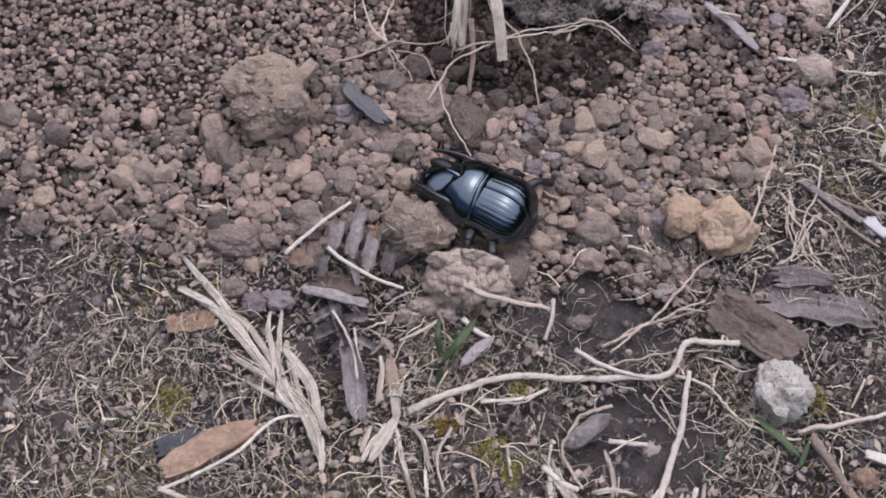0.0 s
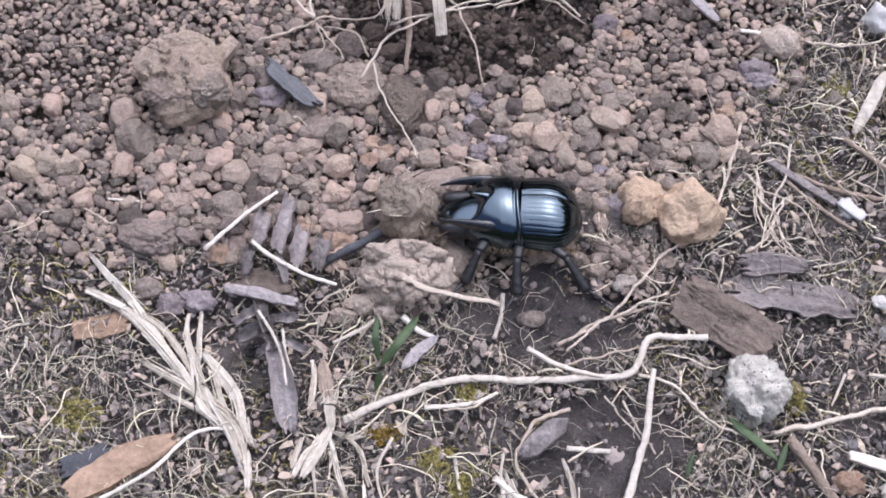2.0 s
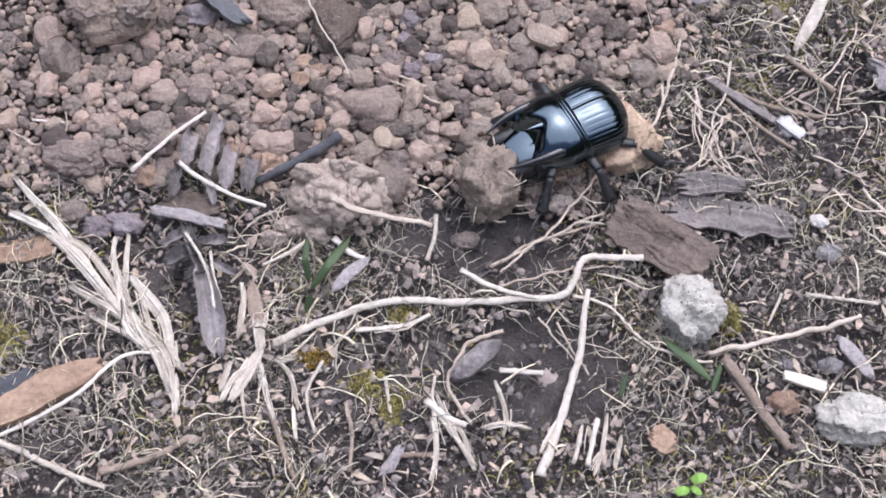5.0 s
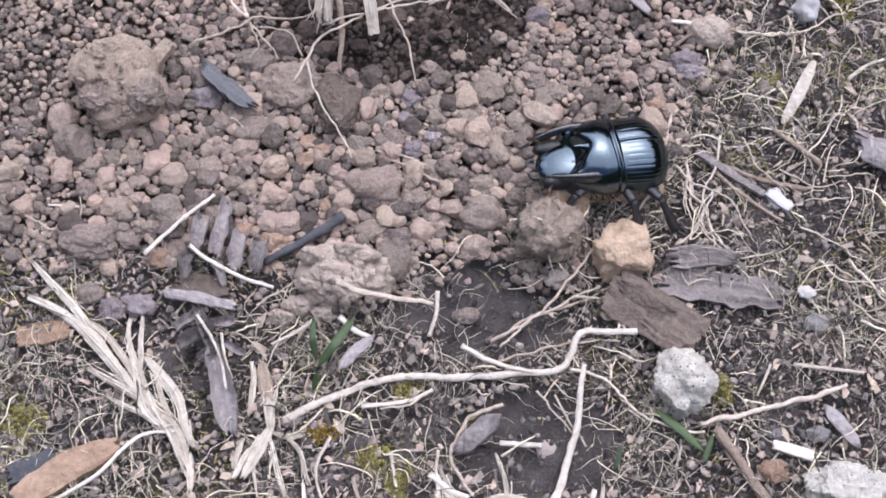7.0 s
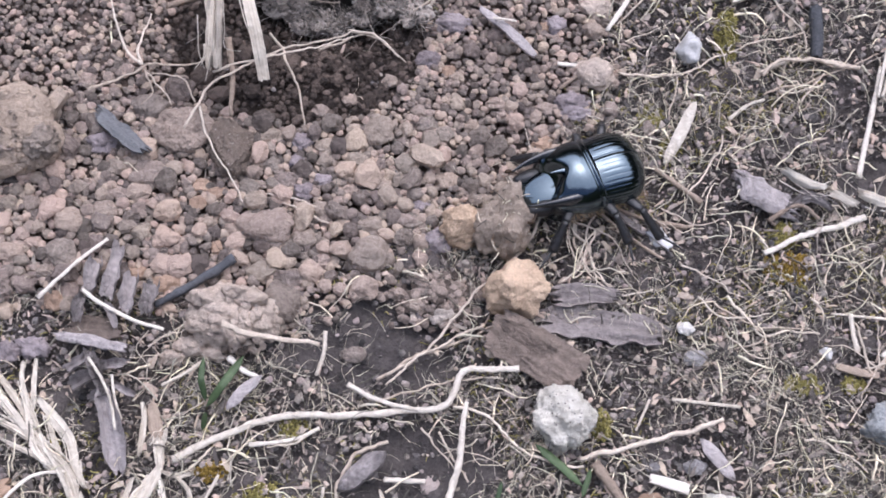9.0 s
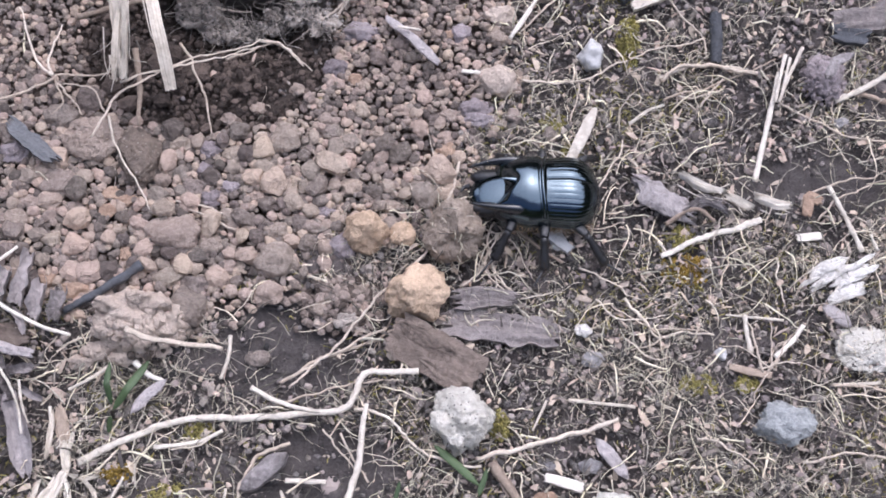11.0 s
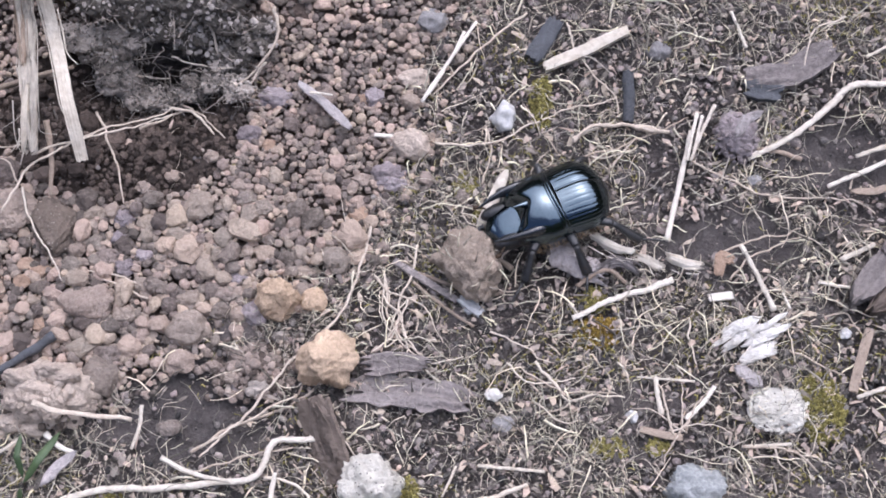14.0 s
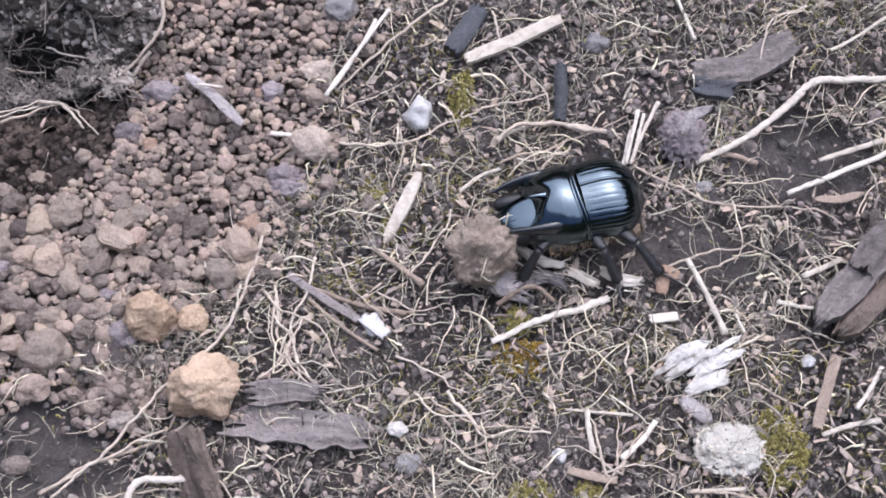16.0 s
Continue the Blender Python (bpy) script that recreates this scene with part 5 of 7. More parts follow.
stalk("rootlet", "thin pale hooked root", [(5.22, 2.84, 0.12), (5.37, 2.41, 0.12), (5.69, 2.0, 0.12), (5.9, 1.73, 0.12), (5.94, 1.47, 0.12)], 0.016, ROOT, taper=(1, 0.6), category="root")
stalk("rootlet", "thin looping root on the soil", [(3.19, -0.45, 0.1), (3.11, -0.84, 0.1), (2.97, -1.2, 0.1), (2.96, -1.48, 0.1), (3.15, -1.88, 0.1), (3.4, -2.1, 0.1), (3.81, -2.0, 0.1)], 0.017, ROOT, taper=(1, 0.6), category="root")
stalk("rootlet", "thin looping root on the soil", [(2.71, -0.86, 0.1), (2.81, -1.27, 0.1), (2.94, -1.51, 0.1), (2.76, -1.89, 0.1)], 0.017, ROOT, taper=(1, 0.6), category="root")
stalk("rootlet", "thin looping root on the soil", [(2.75, -1.88, 0.08), (2.91, -1.74, 0.08), (2.85, -1.47, 0.08)], 0.012, ROOT, taper=(1, 0.6), category="root")
stalk("straw", "straight thin straw at the gravel edge", [(3.93, 2.79, 0.2), (3.6, 2.28, 0.2), (3.18, 1.59, 0.2)], 0.031, STRAW, taper=(0.8, 1.0), flat=0.7)
stalk("straw", "straight thin straw at the gravel edge", [(3.76, 2.64, 0.2), (3.5, 2.09, 0.2), (3.21, 1.63, 0.2)], 0.028, STRAW, taper=(0.8, 1.0), flat=0.7)
stalk("rootlet", "thin pale root at the gravel edge", [(4.64, 2.96, 0.15), (4.15, 2.56, 0.15), (3.67, 2.09, 0.15), (3.34, 1.7, 0.15)], 0.021, ROOT, taper=(1, 0.6), category="root")
stalk("stem", "thin brown stem in the gravel", [(3.14, 1.42, 0.1), (2.95, 1.12, 0.1), (2.55, 0.77, 0.1)], 0.025, TWIG, taper=(0.8, 1.0), category="stem")
stalk("straw", "short bleached straw in the gravel", [(2.52, 1.15, 0.08), (2.81, 1.12, 0.08)], 0.036, STRAW, taper=(0.8, 1.0), flat=0.7)
stalk("rootlet", "short curved white root", [(1.6, 1.65, 0.35), (1.93, 1.59, 0.35)], 0.026, STRAW, taper=(1, 0.6), flat=0.7, category="root")
stalk("stick", "dull thin stick in the litter", [(3.86, -0.33, 0.1), (4.49, -0.78, 0.1)], 0.041, TWIG, taper=(0.8, 1.0), category="stick")
stalk("stick", "dull thin stick in the litter", [(3.14, -0.83, 0.06), (3.76, -1.03, 0.06), (4.3, -1.12, 0.06)], 0.034, TWIG, taper=(0.8, 1.0), category="stick")
stalk("straw", "short bleached straw in the litter", [(6.41, -2.24, 0.1), (6.44, -2.54, 0.1), (6.47, -2.74, 0.1)], 0.039, STRAW, taper=(0.8, 1.0), flat=0.7)
stalk("straw", "short bleached straw in the litter", [(7.17, -2.36, 0.1), (7.01, -2.59, 0.1), (6.78, -2.8, 0.1)], 0.036, STRAW, taper=(0.8, 1.0), flat=0.7)
stalk("straw", "thin bleached straw in the litter", [(6.15, -2.24, 0.1), (6.41, -2.26, 0.1), (6.92, -2.29, 0.1)], 0.019, STRAW, taper=(0.8, 1.0), flat=0.7)
stalk("rootlet", "forked pale root in the litter", [(4.79, -2.07, 0.1), (5.06, -2.37, 0.1), (5.26, -2.59, 0.1), (5.51, -2.52, 0.1), (5.99, -2.54, 0.1)], 0.021, ROOT, taper=(1, 0.6), category="root")
stalk("rootlet", "forked pale root in the litter", [(5.26, -2.59, 0.1), (5.13, -2.69, 0.1), (4.88, -2.76, 0.1)], 0.016, ROOT, taper=(1, 0.6), category="root")
stalk("straw", "thin bleached straw in the litter", [(7.5, -3.15, 0.08), (8.15, -3.1, 0.08)], 0.024, STRAW, taper=(0.8, 1.0), flat=0.7)
stalk("rootlet", "thin pale rootlet on the soil", [(8.22, -1.86, 0.08), (8.47, -1.96, 0.08), (8.9, -2.18, 0.08)], 0.016, ROOT, taper=(1, 0.6), category="root")
stalk("straw", "flat bleached straw on the soil", [(9.03, -2.48, 0.08), (9.32, -2.37, 0.08), (9.7, -2.3, 0.08)], 0.035, STRAW, taper=(0.8, 1.0), flat=0.7)
stalk("straw", "short bleached straw on the soil", [(9.76, -1.67, 0.08), (9.61, -1.94, 0.08), (9.43, -2.17, 0.08)], 0.030, STRAW, taper=(0.8, 1.0), flat=0.7)
stalk("rootlet", "thin pale rootlet on the soil", [(6.88, -1.37, 0.06), (6.84, -1.64, 0.06), (6.9, -1.84, 0.06), (6.96, -2.04, 0.06)], 0.014, ROOT, taper=(1, 0.6), category="root")
stalk("rootlet", "thin pale rootlet on the soil", [(8.7, -1.37, 0.06), (8.96, -1.33, 0.06), (9.11, -1.5, 0.06), (9.19, -1.67, 0.06)], 0.014, ROOT, taper=(1, 0.6), category="root")
stalk("straw", "short bleached straw on the soil", [(8.62, -0.9, 0.08), (8.85, -0.95, 0.08), (9.04, -0.97, 0.08)], 0.025, STRAW, taper=(0.8, 1.0), flat=0.7)
stalk("rootlet", "thin pale root on dark soil", [(7.22, -0.68, 0.08), (7.32, -0.5, 0.08), (7.69, -0.35, 0.08), (8.16, -0.24, 0.08), (8.43, -0.16, 0.08)], 0.019, ROOT, taper=(1, 0.6), category="root")
stalk("rootlet", "thin pale root on dark soil", [(7.44, -0.88, 0.08), (7.75, -0.53, 0.08), (8.09, -0.38, 0.08), (8.43, -0.27, 0.08)], 0.017, ROOT, taper=(1, 0.6), category="root")
stalk("straw", "short bleached straw on the soil", [(7.57, 3.04, 0.08), (7.67, 2.77, 0.08), (7.77, 2.5, 0.08)], 0.028, STRAW, taper=(0.8, 1.0), flat=0.7)
stalk("rootlet", "thin pale root over the bark", [(9.18, 2.92, 0.15), (8.68, 2.65, 0.15), (8.52, 2.08, 0.15)], 0.015, ROOT, taper=(1, 0.6), category="root")
stalk("stick", "thin brown stick by the bark", [(7.72, 1.95, 0.1), (8.04, 2.14, 0.1), (8.39, 2.25, 0.1)], 0.031, TWIG, taper=(0.8, 1.0), category="stick")
stalk("straw", "thin bleached straw on the soil", [(10.15, 2.8, 0.08), (9.66, 2.46, 0.08), (9.44, 2.35, 0.08)], 0.027, STRAW, taper=(0.8, 1.0), flat=0.7)
stalk("straw", "short pale chip of straw", [(9.4, -0.37, 0.08), (8.93, -0.59, 0.08)], 0.040, STRAW, taper=(0.8, 1.0), flat=0.7)
stalk("rootlet", "wavy brown root on the bare soil", [(0.4, -3.32, 0.1), (0.75, -3.09, 0.1), (1.17, -2.84, 0.1), (1.59, -2.6, 0.1)], 0.021, ROOT, taper=(1, 0.6), category="root")
stalk("straw", "straight bleached grass stem of a small bundle", [(7.29, 1.58, 0.2), (7.11, 1.21, 0.2), (6.93, 0.76, 0.2)], 0.027, STRAW, flat=0.7, group="bundle of stems")
stalk("straw", "straight bleached grass stem of a small bundle", [(7.04, 1.47, 0.2), (6.96, 1.13, 0.2), (6.88, 0.76, 0.2)], 0.027, STRAW, flat=0.7, group="bundle of stems")
stalk("straw", "straight bleached grass stem of a small bundle", [(7.11, 1.43, 0.2), (7.04, 1.14, 0.2), (6.95, 0.8, 0.2)], 0.021, STRAW, flat=0.7, group="bundle of stems")
slab("bark_strip", "pale grey strip of bark", [(4.91, 2.16, 0.12), (5.51, 2.43, 0.12), (6.09, 2.72, 0.12)], 0.17, 0.06, STRAW, bow=0.1, lift=0.03, seed=163, category="bark", ends=0.8)
slab("wood_splinter", "pale grey splinter of wood in the gravel", [(1.42, 1.85, 0.25), (1.82, 1.52, 0.25), (2.2, 1.14, 0.25)], 0.13, 0.04, LEAF, bow=0.1, lift=0.03, seed=164, category="wood", ends=0.5)
slab("charred_stick", "smooth black charred stick end", [(6.1, 2.11, 0.08), (6.1, 1.75, 0.08), (6.08, 1.37, 0.08)], 0.16, 0.1, CHAR, bow=0.3, lift=0.03, seed=165, category="stick")
slab("charred_chip", "blue-black charred chip of wood on the soil", [(4.73, 2.3, 0.08), (4.93, 2.61, 0.08), (5.07, 2.87, 0.08)], 0.26, 0.1, CHAR, bow=0.2, lift=0.03, seed=166, category="chip")
slab("bark_flake", "dark grey flake of bark", [(7.76, 1.97, 0.06), (8.39, 2.08, 0.06), (8.97, 2.51, 0.06)], 0.42, 0.1, BARK, bow=0.1, lift=0.03, seed=167, category="bark", ridges=0.05)
slab("bark_flake", "dark charred flake of bark", [(7.76, 1.89, 0.06), (8.24, 1.82, 0.06)], 0.35, 0.08, CHAR, bow=0.1, lift=0.03, seed=168, category="bark", ridges=0.05)
ROTTEN = holder("rotten_wood", "split weathered piece of grey rotten wood", "wood", 9.60, -0.63)
slab("splinter", "", [(9.93, -0.29, 0.2), (9.55, -0.64, 0.2), (9.03, -1.23, 0.2)], 0.39, 0.2, BARK, bow=0.1, lift=0.03, seed=169, category="chip", ridges=0.12, rough=0.2, ends=0.3, under=ROTTEN)
slab("splinter", "reddish splinter", [(10.03, -0.53, 0.12), (9.68, -0.95, 0.12), (9.26, -1.33, 0.12)], 0.33, 0.2, DARKBARK, bow=0.1, lift=0.03, seed=170, category="chip", ridges=0.1, rough=0.2, ends=0.2, under=ROTTEN)
slab("splinter", "", [(10.09, -0.06, 0.3), (9.81, -0.27, 0.3), (9.53, -0.62, 0.3)], 0.40, 0.2, BARK, bow=0.1, lift=0.03, seed=171, category="chip", ridges=0.1, rough=0.2, under=ROTTEN)
slab("wood_splinter", "thin brown splinter beside the rotten wood", [(9.25, -1.55, 0.08), (9.09, -2.02, 0.08), (8.97, -2.41, 0.08)], 0.13, 0.05, TWIG, bow=0.1, lift=0.03, seed=172, category="wood")
BLEACHED = holder("bleached_wood", "flaky bone-white strips of rotten wood", "wood", 7.71, -1.75)
slab("strip", "", [(7.23, -1.75, 0.05), (7.39, -1.64, 0.12), (7.57, -1.52, 0.10)], 0.06, 0.03, BONE, bow=0.15, lift=0.03, seed=173, category="chip", rough=0.4, ends=0.25, under=BLEACHED)
slab("strip", "", [(7.63, -1.73, 0.05), (7.77, -1.67, 0.11), (7.93, -1.6, 0.06)], 0.07, 0.03, BONE, bow=0.15, lift=0.03, seed=174, category="chip", rough=0.4, ends=0.25, under=BLEACHED)
slab("strip", "", [(7.53, -2.0, 0.05), (7.76, -1.93, 0.11), (8.0, -1.86, 0.07)], 0.10, 0.03, BONE, bow=0.15, lift=0.03, seed=175, category="chip", rough=0.4, ends=0.25, under=BLEACHED)
slab("strip", "", [(7.57, -1.79, 0.05), (7.8, -1.73, 0.13), (8.04, -1.65, 0.09)], 0.06, 0.03, BONE, bow=0.15, lift=0.03, seed=176, category="chip", rough=0.4, ends=0.25, under=BLEACHED)
slab("strip", "", [(7.33, -1.67, 0.05), (7.5, -1.56, 0.15), (7.7, -1.41, 0.08)], 0.11, 0.03, BONE, bow=0.15, lift=0.03, seed=177, category="chip", rough=0.4, ends=0.25, under=BLEACHED)
slab("strip", "", [(7.55, -1.96, 0.05), (7.74, -1.91, 0.13), (7.94, -1.86, 0.08)], 0.11, 0.03, BONE, bow=0.15, lift=0.03, seed=178, category="chip", rough=0.4, ends=0.25, under=BLEACHED)
slab("strip", "", [(7.45, -1.71, 0.05), (7.58, -1.63, 0.10), (7.73, -1.55, 0.06)], 0.11, 0.03, BONE, bow=0.15, lift=0.03, seed=179, category="chip", rough=0.4, ends=0.25, under=BLEACHED)
slab("strip", "", [(7.4, -1.65, 0.05), (7.58, -1.57, 0.15), (7.79, -1.44, 0.06)], 0.08, 0.03, BONE, bow=0.15, lift=0.03, seed=180, category="chip", rough=0.4, ends=0.25, under=BLEACHED)
slab("strip", "", [(7.32, -1.71, 0.05), (7.51, -1.6, 0.14), (7.73, -1.45, 0.07)], 0.08, 0.03, BONE, bow=0.15, lift=0.03, seed=181, category="chip", rough=0.4, ends=0.25, under=BLEACHED)
slab("strip", "", [(7.62, -1.87, 0.05), (7.73, -1.8, 0.14), (7.87, -1.72, 0.09)], 0.07, 0.03, BONE, bow=0.15, lift=0.03, seed=182, category="chip", rough=0.4, ends=0.25, under=BLEACHED)
slab("strip", "", [(7.31, -1.82, 0.05), (7.45, -1.76, 0.14), (7.59, -1.69, 0.10)], 0.06, 0.03, BONE, bow=0.15, lift=0.03, seed=183, category="chip", rough=0.4, ends=0.25, under=BLEACHED)
slab("strip", "", [(7.66, -1.67, 0.05), (7.9, -1.52, 0.15), (8.17, -1.34, 0.09)], 0.08, 0.03, BONE, bow=0.15, lift=0.03, seed=184, category="chip", rough=0.4, ends=0.25, under=BLEACHED)
slab("strip", "", [(7.59, -1.93, 0.05), (7.79, -1.87, 0.11), (8.0, -1.82, 0.08)], 0.07, 0.03, BONE, bow=0.15, lift=0.03, seed=185, category="chip", rough=0.4, ends=0.25, under=BLEACHED)
slab("strip", "", [(7.31, -1.87, 0.05), (7.56, -1.72, 0.10), (7.82, -1.57, 0.06)], 0.06, 0.03, BONE, bow=0.15, lift=0.03, seed=186, category="chip", rough=0.4, ends=0.25, under=BLEACHED)
slab("strip", "", [(7.48, -1.62, 0.05), (7.62, -1.52, 0.12), (7.79, -1.41, 0.07)], 0.12, 0.03, BONE, bow=0.15, lift=0.03, seed=187, category="chip", rough=0.4, ends=0.25, under=BLEACHED)
slab("strip", "", [(7.17, -1.8, 0.05), (7.3, -1.73, 0.10), (7.44, -1.67, 0.08)], 0.07, 0.03, BONE, bow=0.15, lift=0.03, seed=188, category="chip", rough=0.4, ends=0.25, under=BLEACHED)
slab("strip", "", [(7.57, -2.01, 0.05), (7.69, -1.96, 0.12), (7.82, -1.92, 0.10)], 0.10, 0.03, BONE, bow=0.15, lift=0.03, seed=189, category="chip", rough=0.4, ends=0.25, under=BLEACHED)
slab("strip", "", [(7.35, -1.7, 0.05), (7.51, -1.58, 0.11), (7.69, -1.46, 0.10)], 0.08, 0.03, BONE, bow=0.15, lift=0.03, seed=190, category="chip", rough=0.4, ends=0.25, under=BLEACHED)
slab("strip", "", [(7.54, -1.64, 0.05), (7.65, -1.57, 0.11), (7.78, -1.51, 0.07)], 0.07, 0.03, BONE, bow=0.15, lift=0.03, seed=191, category="chip", rough=0.4, ends=0.25, under=BLEACHED)
slab("strip", "", [(7.41, -1.52, 0.05), (7.52, -1.5, 0.15), (7.66, -1.44, 0.08)], 0.09, 0.03, BONE, bow=0.15, lift=0.03, seed=192, category="chip", rough=0.4, ends=0.25, under=BLEACHED)
slab("strip", "", [(7.62, -1.66, 0.05), (7.84, -1.57, 0.10), (8.08, -1.49, 0.07)], 0.09, 0.03, BONE, bow=0.15, lift=0.03, seed=193, category="chip", rough=0.4, ends=0.25, under=BLEACHED)
slab("strip", "", [(7.7, -1.74, 0.05), (7.94, -1.64, 0.14), (8.2, -1.51, 0.09)], 0.10, 0.03, BONE, bow=0.15, lift=0.03, seed=194, category="chip", rough=0.4, ends=0.25, under=BLEACHED)
slab("strip", "", [(7.55, -1.66, 0.05), (7.75, -1.59, 0.15), (7.96, -1.5, 0.10)], 0.07, 0.03, BONE, bow=0.15, lift=0.03, seed=195, category="chip", rough=0.4, ends=0.25, under=BLEACHED)
slab("strip", "", [(7.51, -2.07, 0.05), (7.75, -1.99, 0.15), (8.02, -1.88, 0.06)], 0.06, 0.03, BONE, bow=0.15, lift=0.03, seed=196, category="chip", rough=0.4, ends=0.25, under=BLEACHED)
slab("strip", "", [(7.64, -1.64, 0.05), (7.76, -1.58, 0.13), (7.88, -1.51, 0.09)], 0.10, 0.03, BONE, bow=0.15, lift=0.03, seed=197, category="chip", rough=0.4, ends=0.25, under=BLEACHED)
slab("strip", "", [(7.46, -1.52, 0.05), (7.56, -1.5, 0.15), (7.69, -1.44, 0.06)], 0.06, 0.03, BONE, bow=0.15, lift=0.03, seed=198, category="chip", rough=0.4, ends=0.25, under=BLEACHED)
slab("strip", "", [(7.64, -1.74, 0.05), (7.88, -1.63, 0.11), (8.12, -1.54, 0.09)], 0.11, 0.03, BONE, bow=0.15, lift=0.03, seed=199, category="chip", rough=0.4, ends=0.25, under=BLEACHED)
slab("strip", "", [(7.55, -1.95, 0.05), (7.78, -1.84, 0.10), (8.01, -1.74, 0.06)], 0.09, 0.03, BONE, bow=0.15, lift=0.03, seed=200, category="chip", rough=0.4, ends=0.25, under=BLEACHED)
slab("strip", "", [(7.47, -1.73, 0.05), (7.7, -1.62, 0.12), (7.95, -1.52, 0.09)], 0.07, 0.03, BONE, bow=0.15, lift=0.03, seed=201, category="chip", rough=0.4, ends=0.25, under=BLEACHED)
slab("strip", "", [(7.27, -1.62, 0.05), (7.5, -1.52, 0.13), (7.74, -1.41, 0.07)], 0.06, 0.03, BONE, bow=0.15, lift=0.03, seed=202, category="chip", rough=0.4, ends=0.25, under=BLEACHED)
slab("dry_leaf", "grey dry leaf scrap", [(7.47, -2.07, 0.05), (7.81, -2.33, 0.05)], 0.19, 0.05, LEAF, bow=0.1, lift=0.03, seed=203, category="leaf", ends=0.2)
slab("dry_leaf", "pale dry leaf scrap on a crumb", [(7.49, 0.9, 0.6), (7.63, 1.16, 0.6), (7.87, 1.27, 0.6)], 0.14, 0.03, LEAF, bow=0.1, lift=0.03, seed=204, category="leaf", ends=0.2)
slab("straw", "pale bleached scrap of straw", [(6.18, -2.94, 0.08), (6.47, -3.01, 0.08), (6.73, -3.04, 0.08)], 0.10, 0.03, TWIG, bow=0.1, lift=0.03, seed=205, category="straw")
slab("dry_leaf", "dry pale grass leaf", [(9.11, 0.37, 0.12), (9.45, 0.37, 0.12), (9.72, 0.45, 0.12)], 0.11, 0.02, TWIG, bow=0.1, lift=0.03, seed=206, category="leaf", ends=0.1)
slab("dry_leaf", "ochre scrap of dry leaf", [(7.27, -0.85, 0.15), (7.31, -0.57, 0.15), (7.47, -0.64, 0.15)], 0.15, 0.04, OCHRE, bow=0.1, lift=0.03, seed=207, category="leaf")
slab("straw", "short pale flat straw", [(7.14, -1.15, 0.1), (7.47, -1.11, 0.1)], 0.11, 0.04, STRAW, bow=0.1, lift=0.03, seed=208, category="straw")
slab("stick", "thin grey stick in the litter", [(2.86, -0.68, 0.08), (3.28, -0.95, 0.08), (3.74, -1.23, 0.08)], 0.10, 0.05, BARK, bow=0.1, lift=0.03, seed=209, category="stick")
slab("wood_splinter", "pale whitish chip at the end of a stick", [(3.78, -1.2, 0.1), (4.08, -1.42, 0.1)], 0.14, 0.05, MILK, bow=0.1, lift=0.03, seed=210, category="wood")
slab("straw", "frayed pale straw leaning in the litter", [(4.0, -0.23, 0.05), (4.17, 0.09, 0.15), (4.39, 0.59, 0.2)], 0.16, 0.06, STRAW, bow=0.1, lift=0.03, seed=211, category="straw", ends=0.3)
slab("withered_leaf", "curled pinkish grey withered leaf", [(4.97, -0.44, 0.1), (5.28, -0.68, 0.2), (5.67, -0.87, 0.12)], 0.40, 0.03, LEAF, bow=0.2, lift=0.03, seed=212, category="leaf", rough=0.3, ends=0.4)
frayed("straw", "split pale scrap of straw in the litter", [(5.6, -0.32, 0.2), (5.89, -0.48, 0.2), (6.17, -0.54, 0.2)], 0.16, STRAW, fray=6, seed=380, thick=0.02, ends=0.85, rough=0.4, strand=0.10)
frayed("straw", "split pale scrap of straw in the litter", [(6.18, -0.59, 0.2), (6.5, -0.76, 0.2)], 0.14, STRAW, fray=6, seed=381, thick=0.02, ends=0.85, rough=0.4, strand=0.10)
frayed("straw", "split pale scrap of straw in the litter", [(6.62, -0.61, 0.2), (6.82, -0.68, 0.2), (7.03, -0.72, 0.2)], 0.17, STRAW, fray=6, seed=382, thick=0.02, ends=0.85, rough=0.4, strand=0.10)
frayed("straw", "split pale scrap of straw in the litter", [(5.58, -0.87, 0.2), (5.85, -0.7, 0.2), (6.08, -0.76, 0.2), (6.19, -0.87, 0.2)], 0.12, LEAF, fray=6, seed=383, thick=0.02, ends=0.85, rough=0.4, strand=0.10)
stalk("stalk", "brown arched stalk by the withered leaf", [(5.35, -1.05, 0.2), (5.62, -0.85, 0.2), (5.84, -0.84, 0.2), (6.02, -0.99, 0.2)], 0.038, TWIG, taper=(0.9, 0.8), category="stalk")
stalk("root", "pale bent root near the gravel", [(5.3, 1.11, 0.1), (5.74, 1.31, 0.1), (6.16, 1.32, 0.1), (6.59, 1.25, 0.1)], 0.028, ROOT, taper=(0.9, 0.8), category="root")
stalk("straw", "long bleached straw on the soil", [(6.59, -0.36, 0.12), (6.73, 0.25, 0.12), (6.96, 1.23, 0.12)], 0.046, STRAW, taper=(0.9, 0.8), flat=0.7)
stalk("rootlet", "thin wiry rootlet in the litter", [(2.58, -0.87, 0.1), (2.78, -1.17, 0.1), (2.83, -1.48, 0.1), (2.99, -1.77, 0.1), (3.27, -1.99, 0.1)], 0.019, ROOT, taper=(1, 0.6), category="root")
stalk("rootlet", "thin wiry rootlet in the litter", [(3.05, -1.19, 0.1), (2.9, -1.66, 0.1), (2.62, -1.95, 0.1)], 0.016, ROOT, taper=(1, 0.6), category="root")
stalk("rootlet", "thin wiry rootlet in the litter", [(4.09, 1.28, 0.1), (4.16, 0.8, 0.1), (4.05, 0.43, 0.1)], 0.016, ROOT, taper=(1, 0.6), category="root")
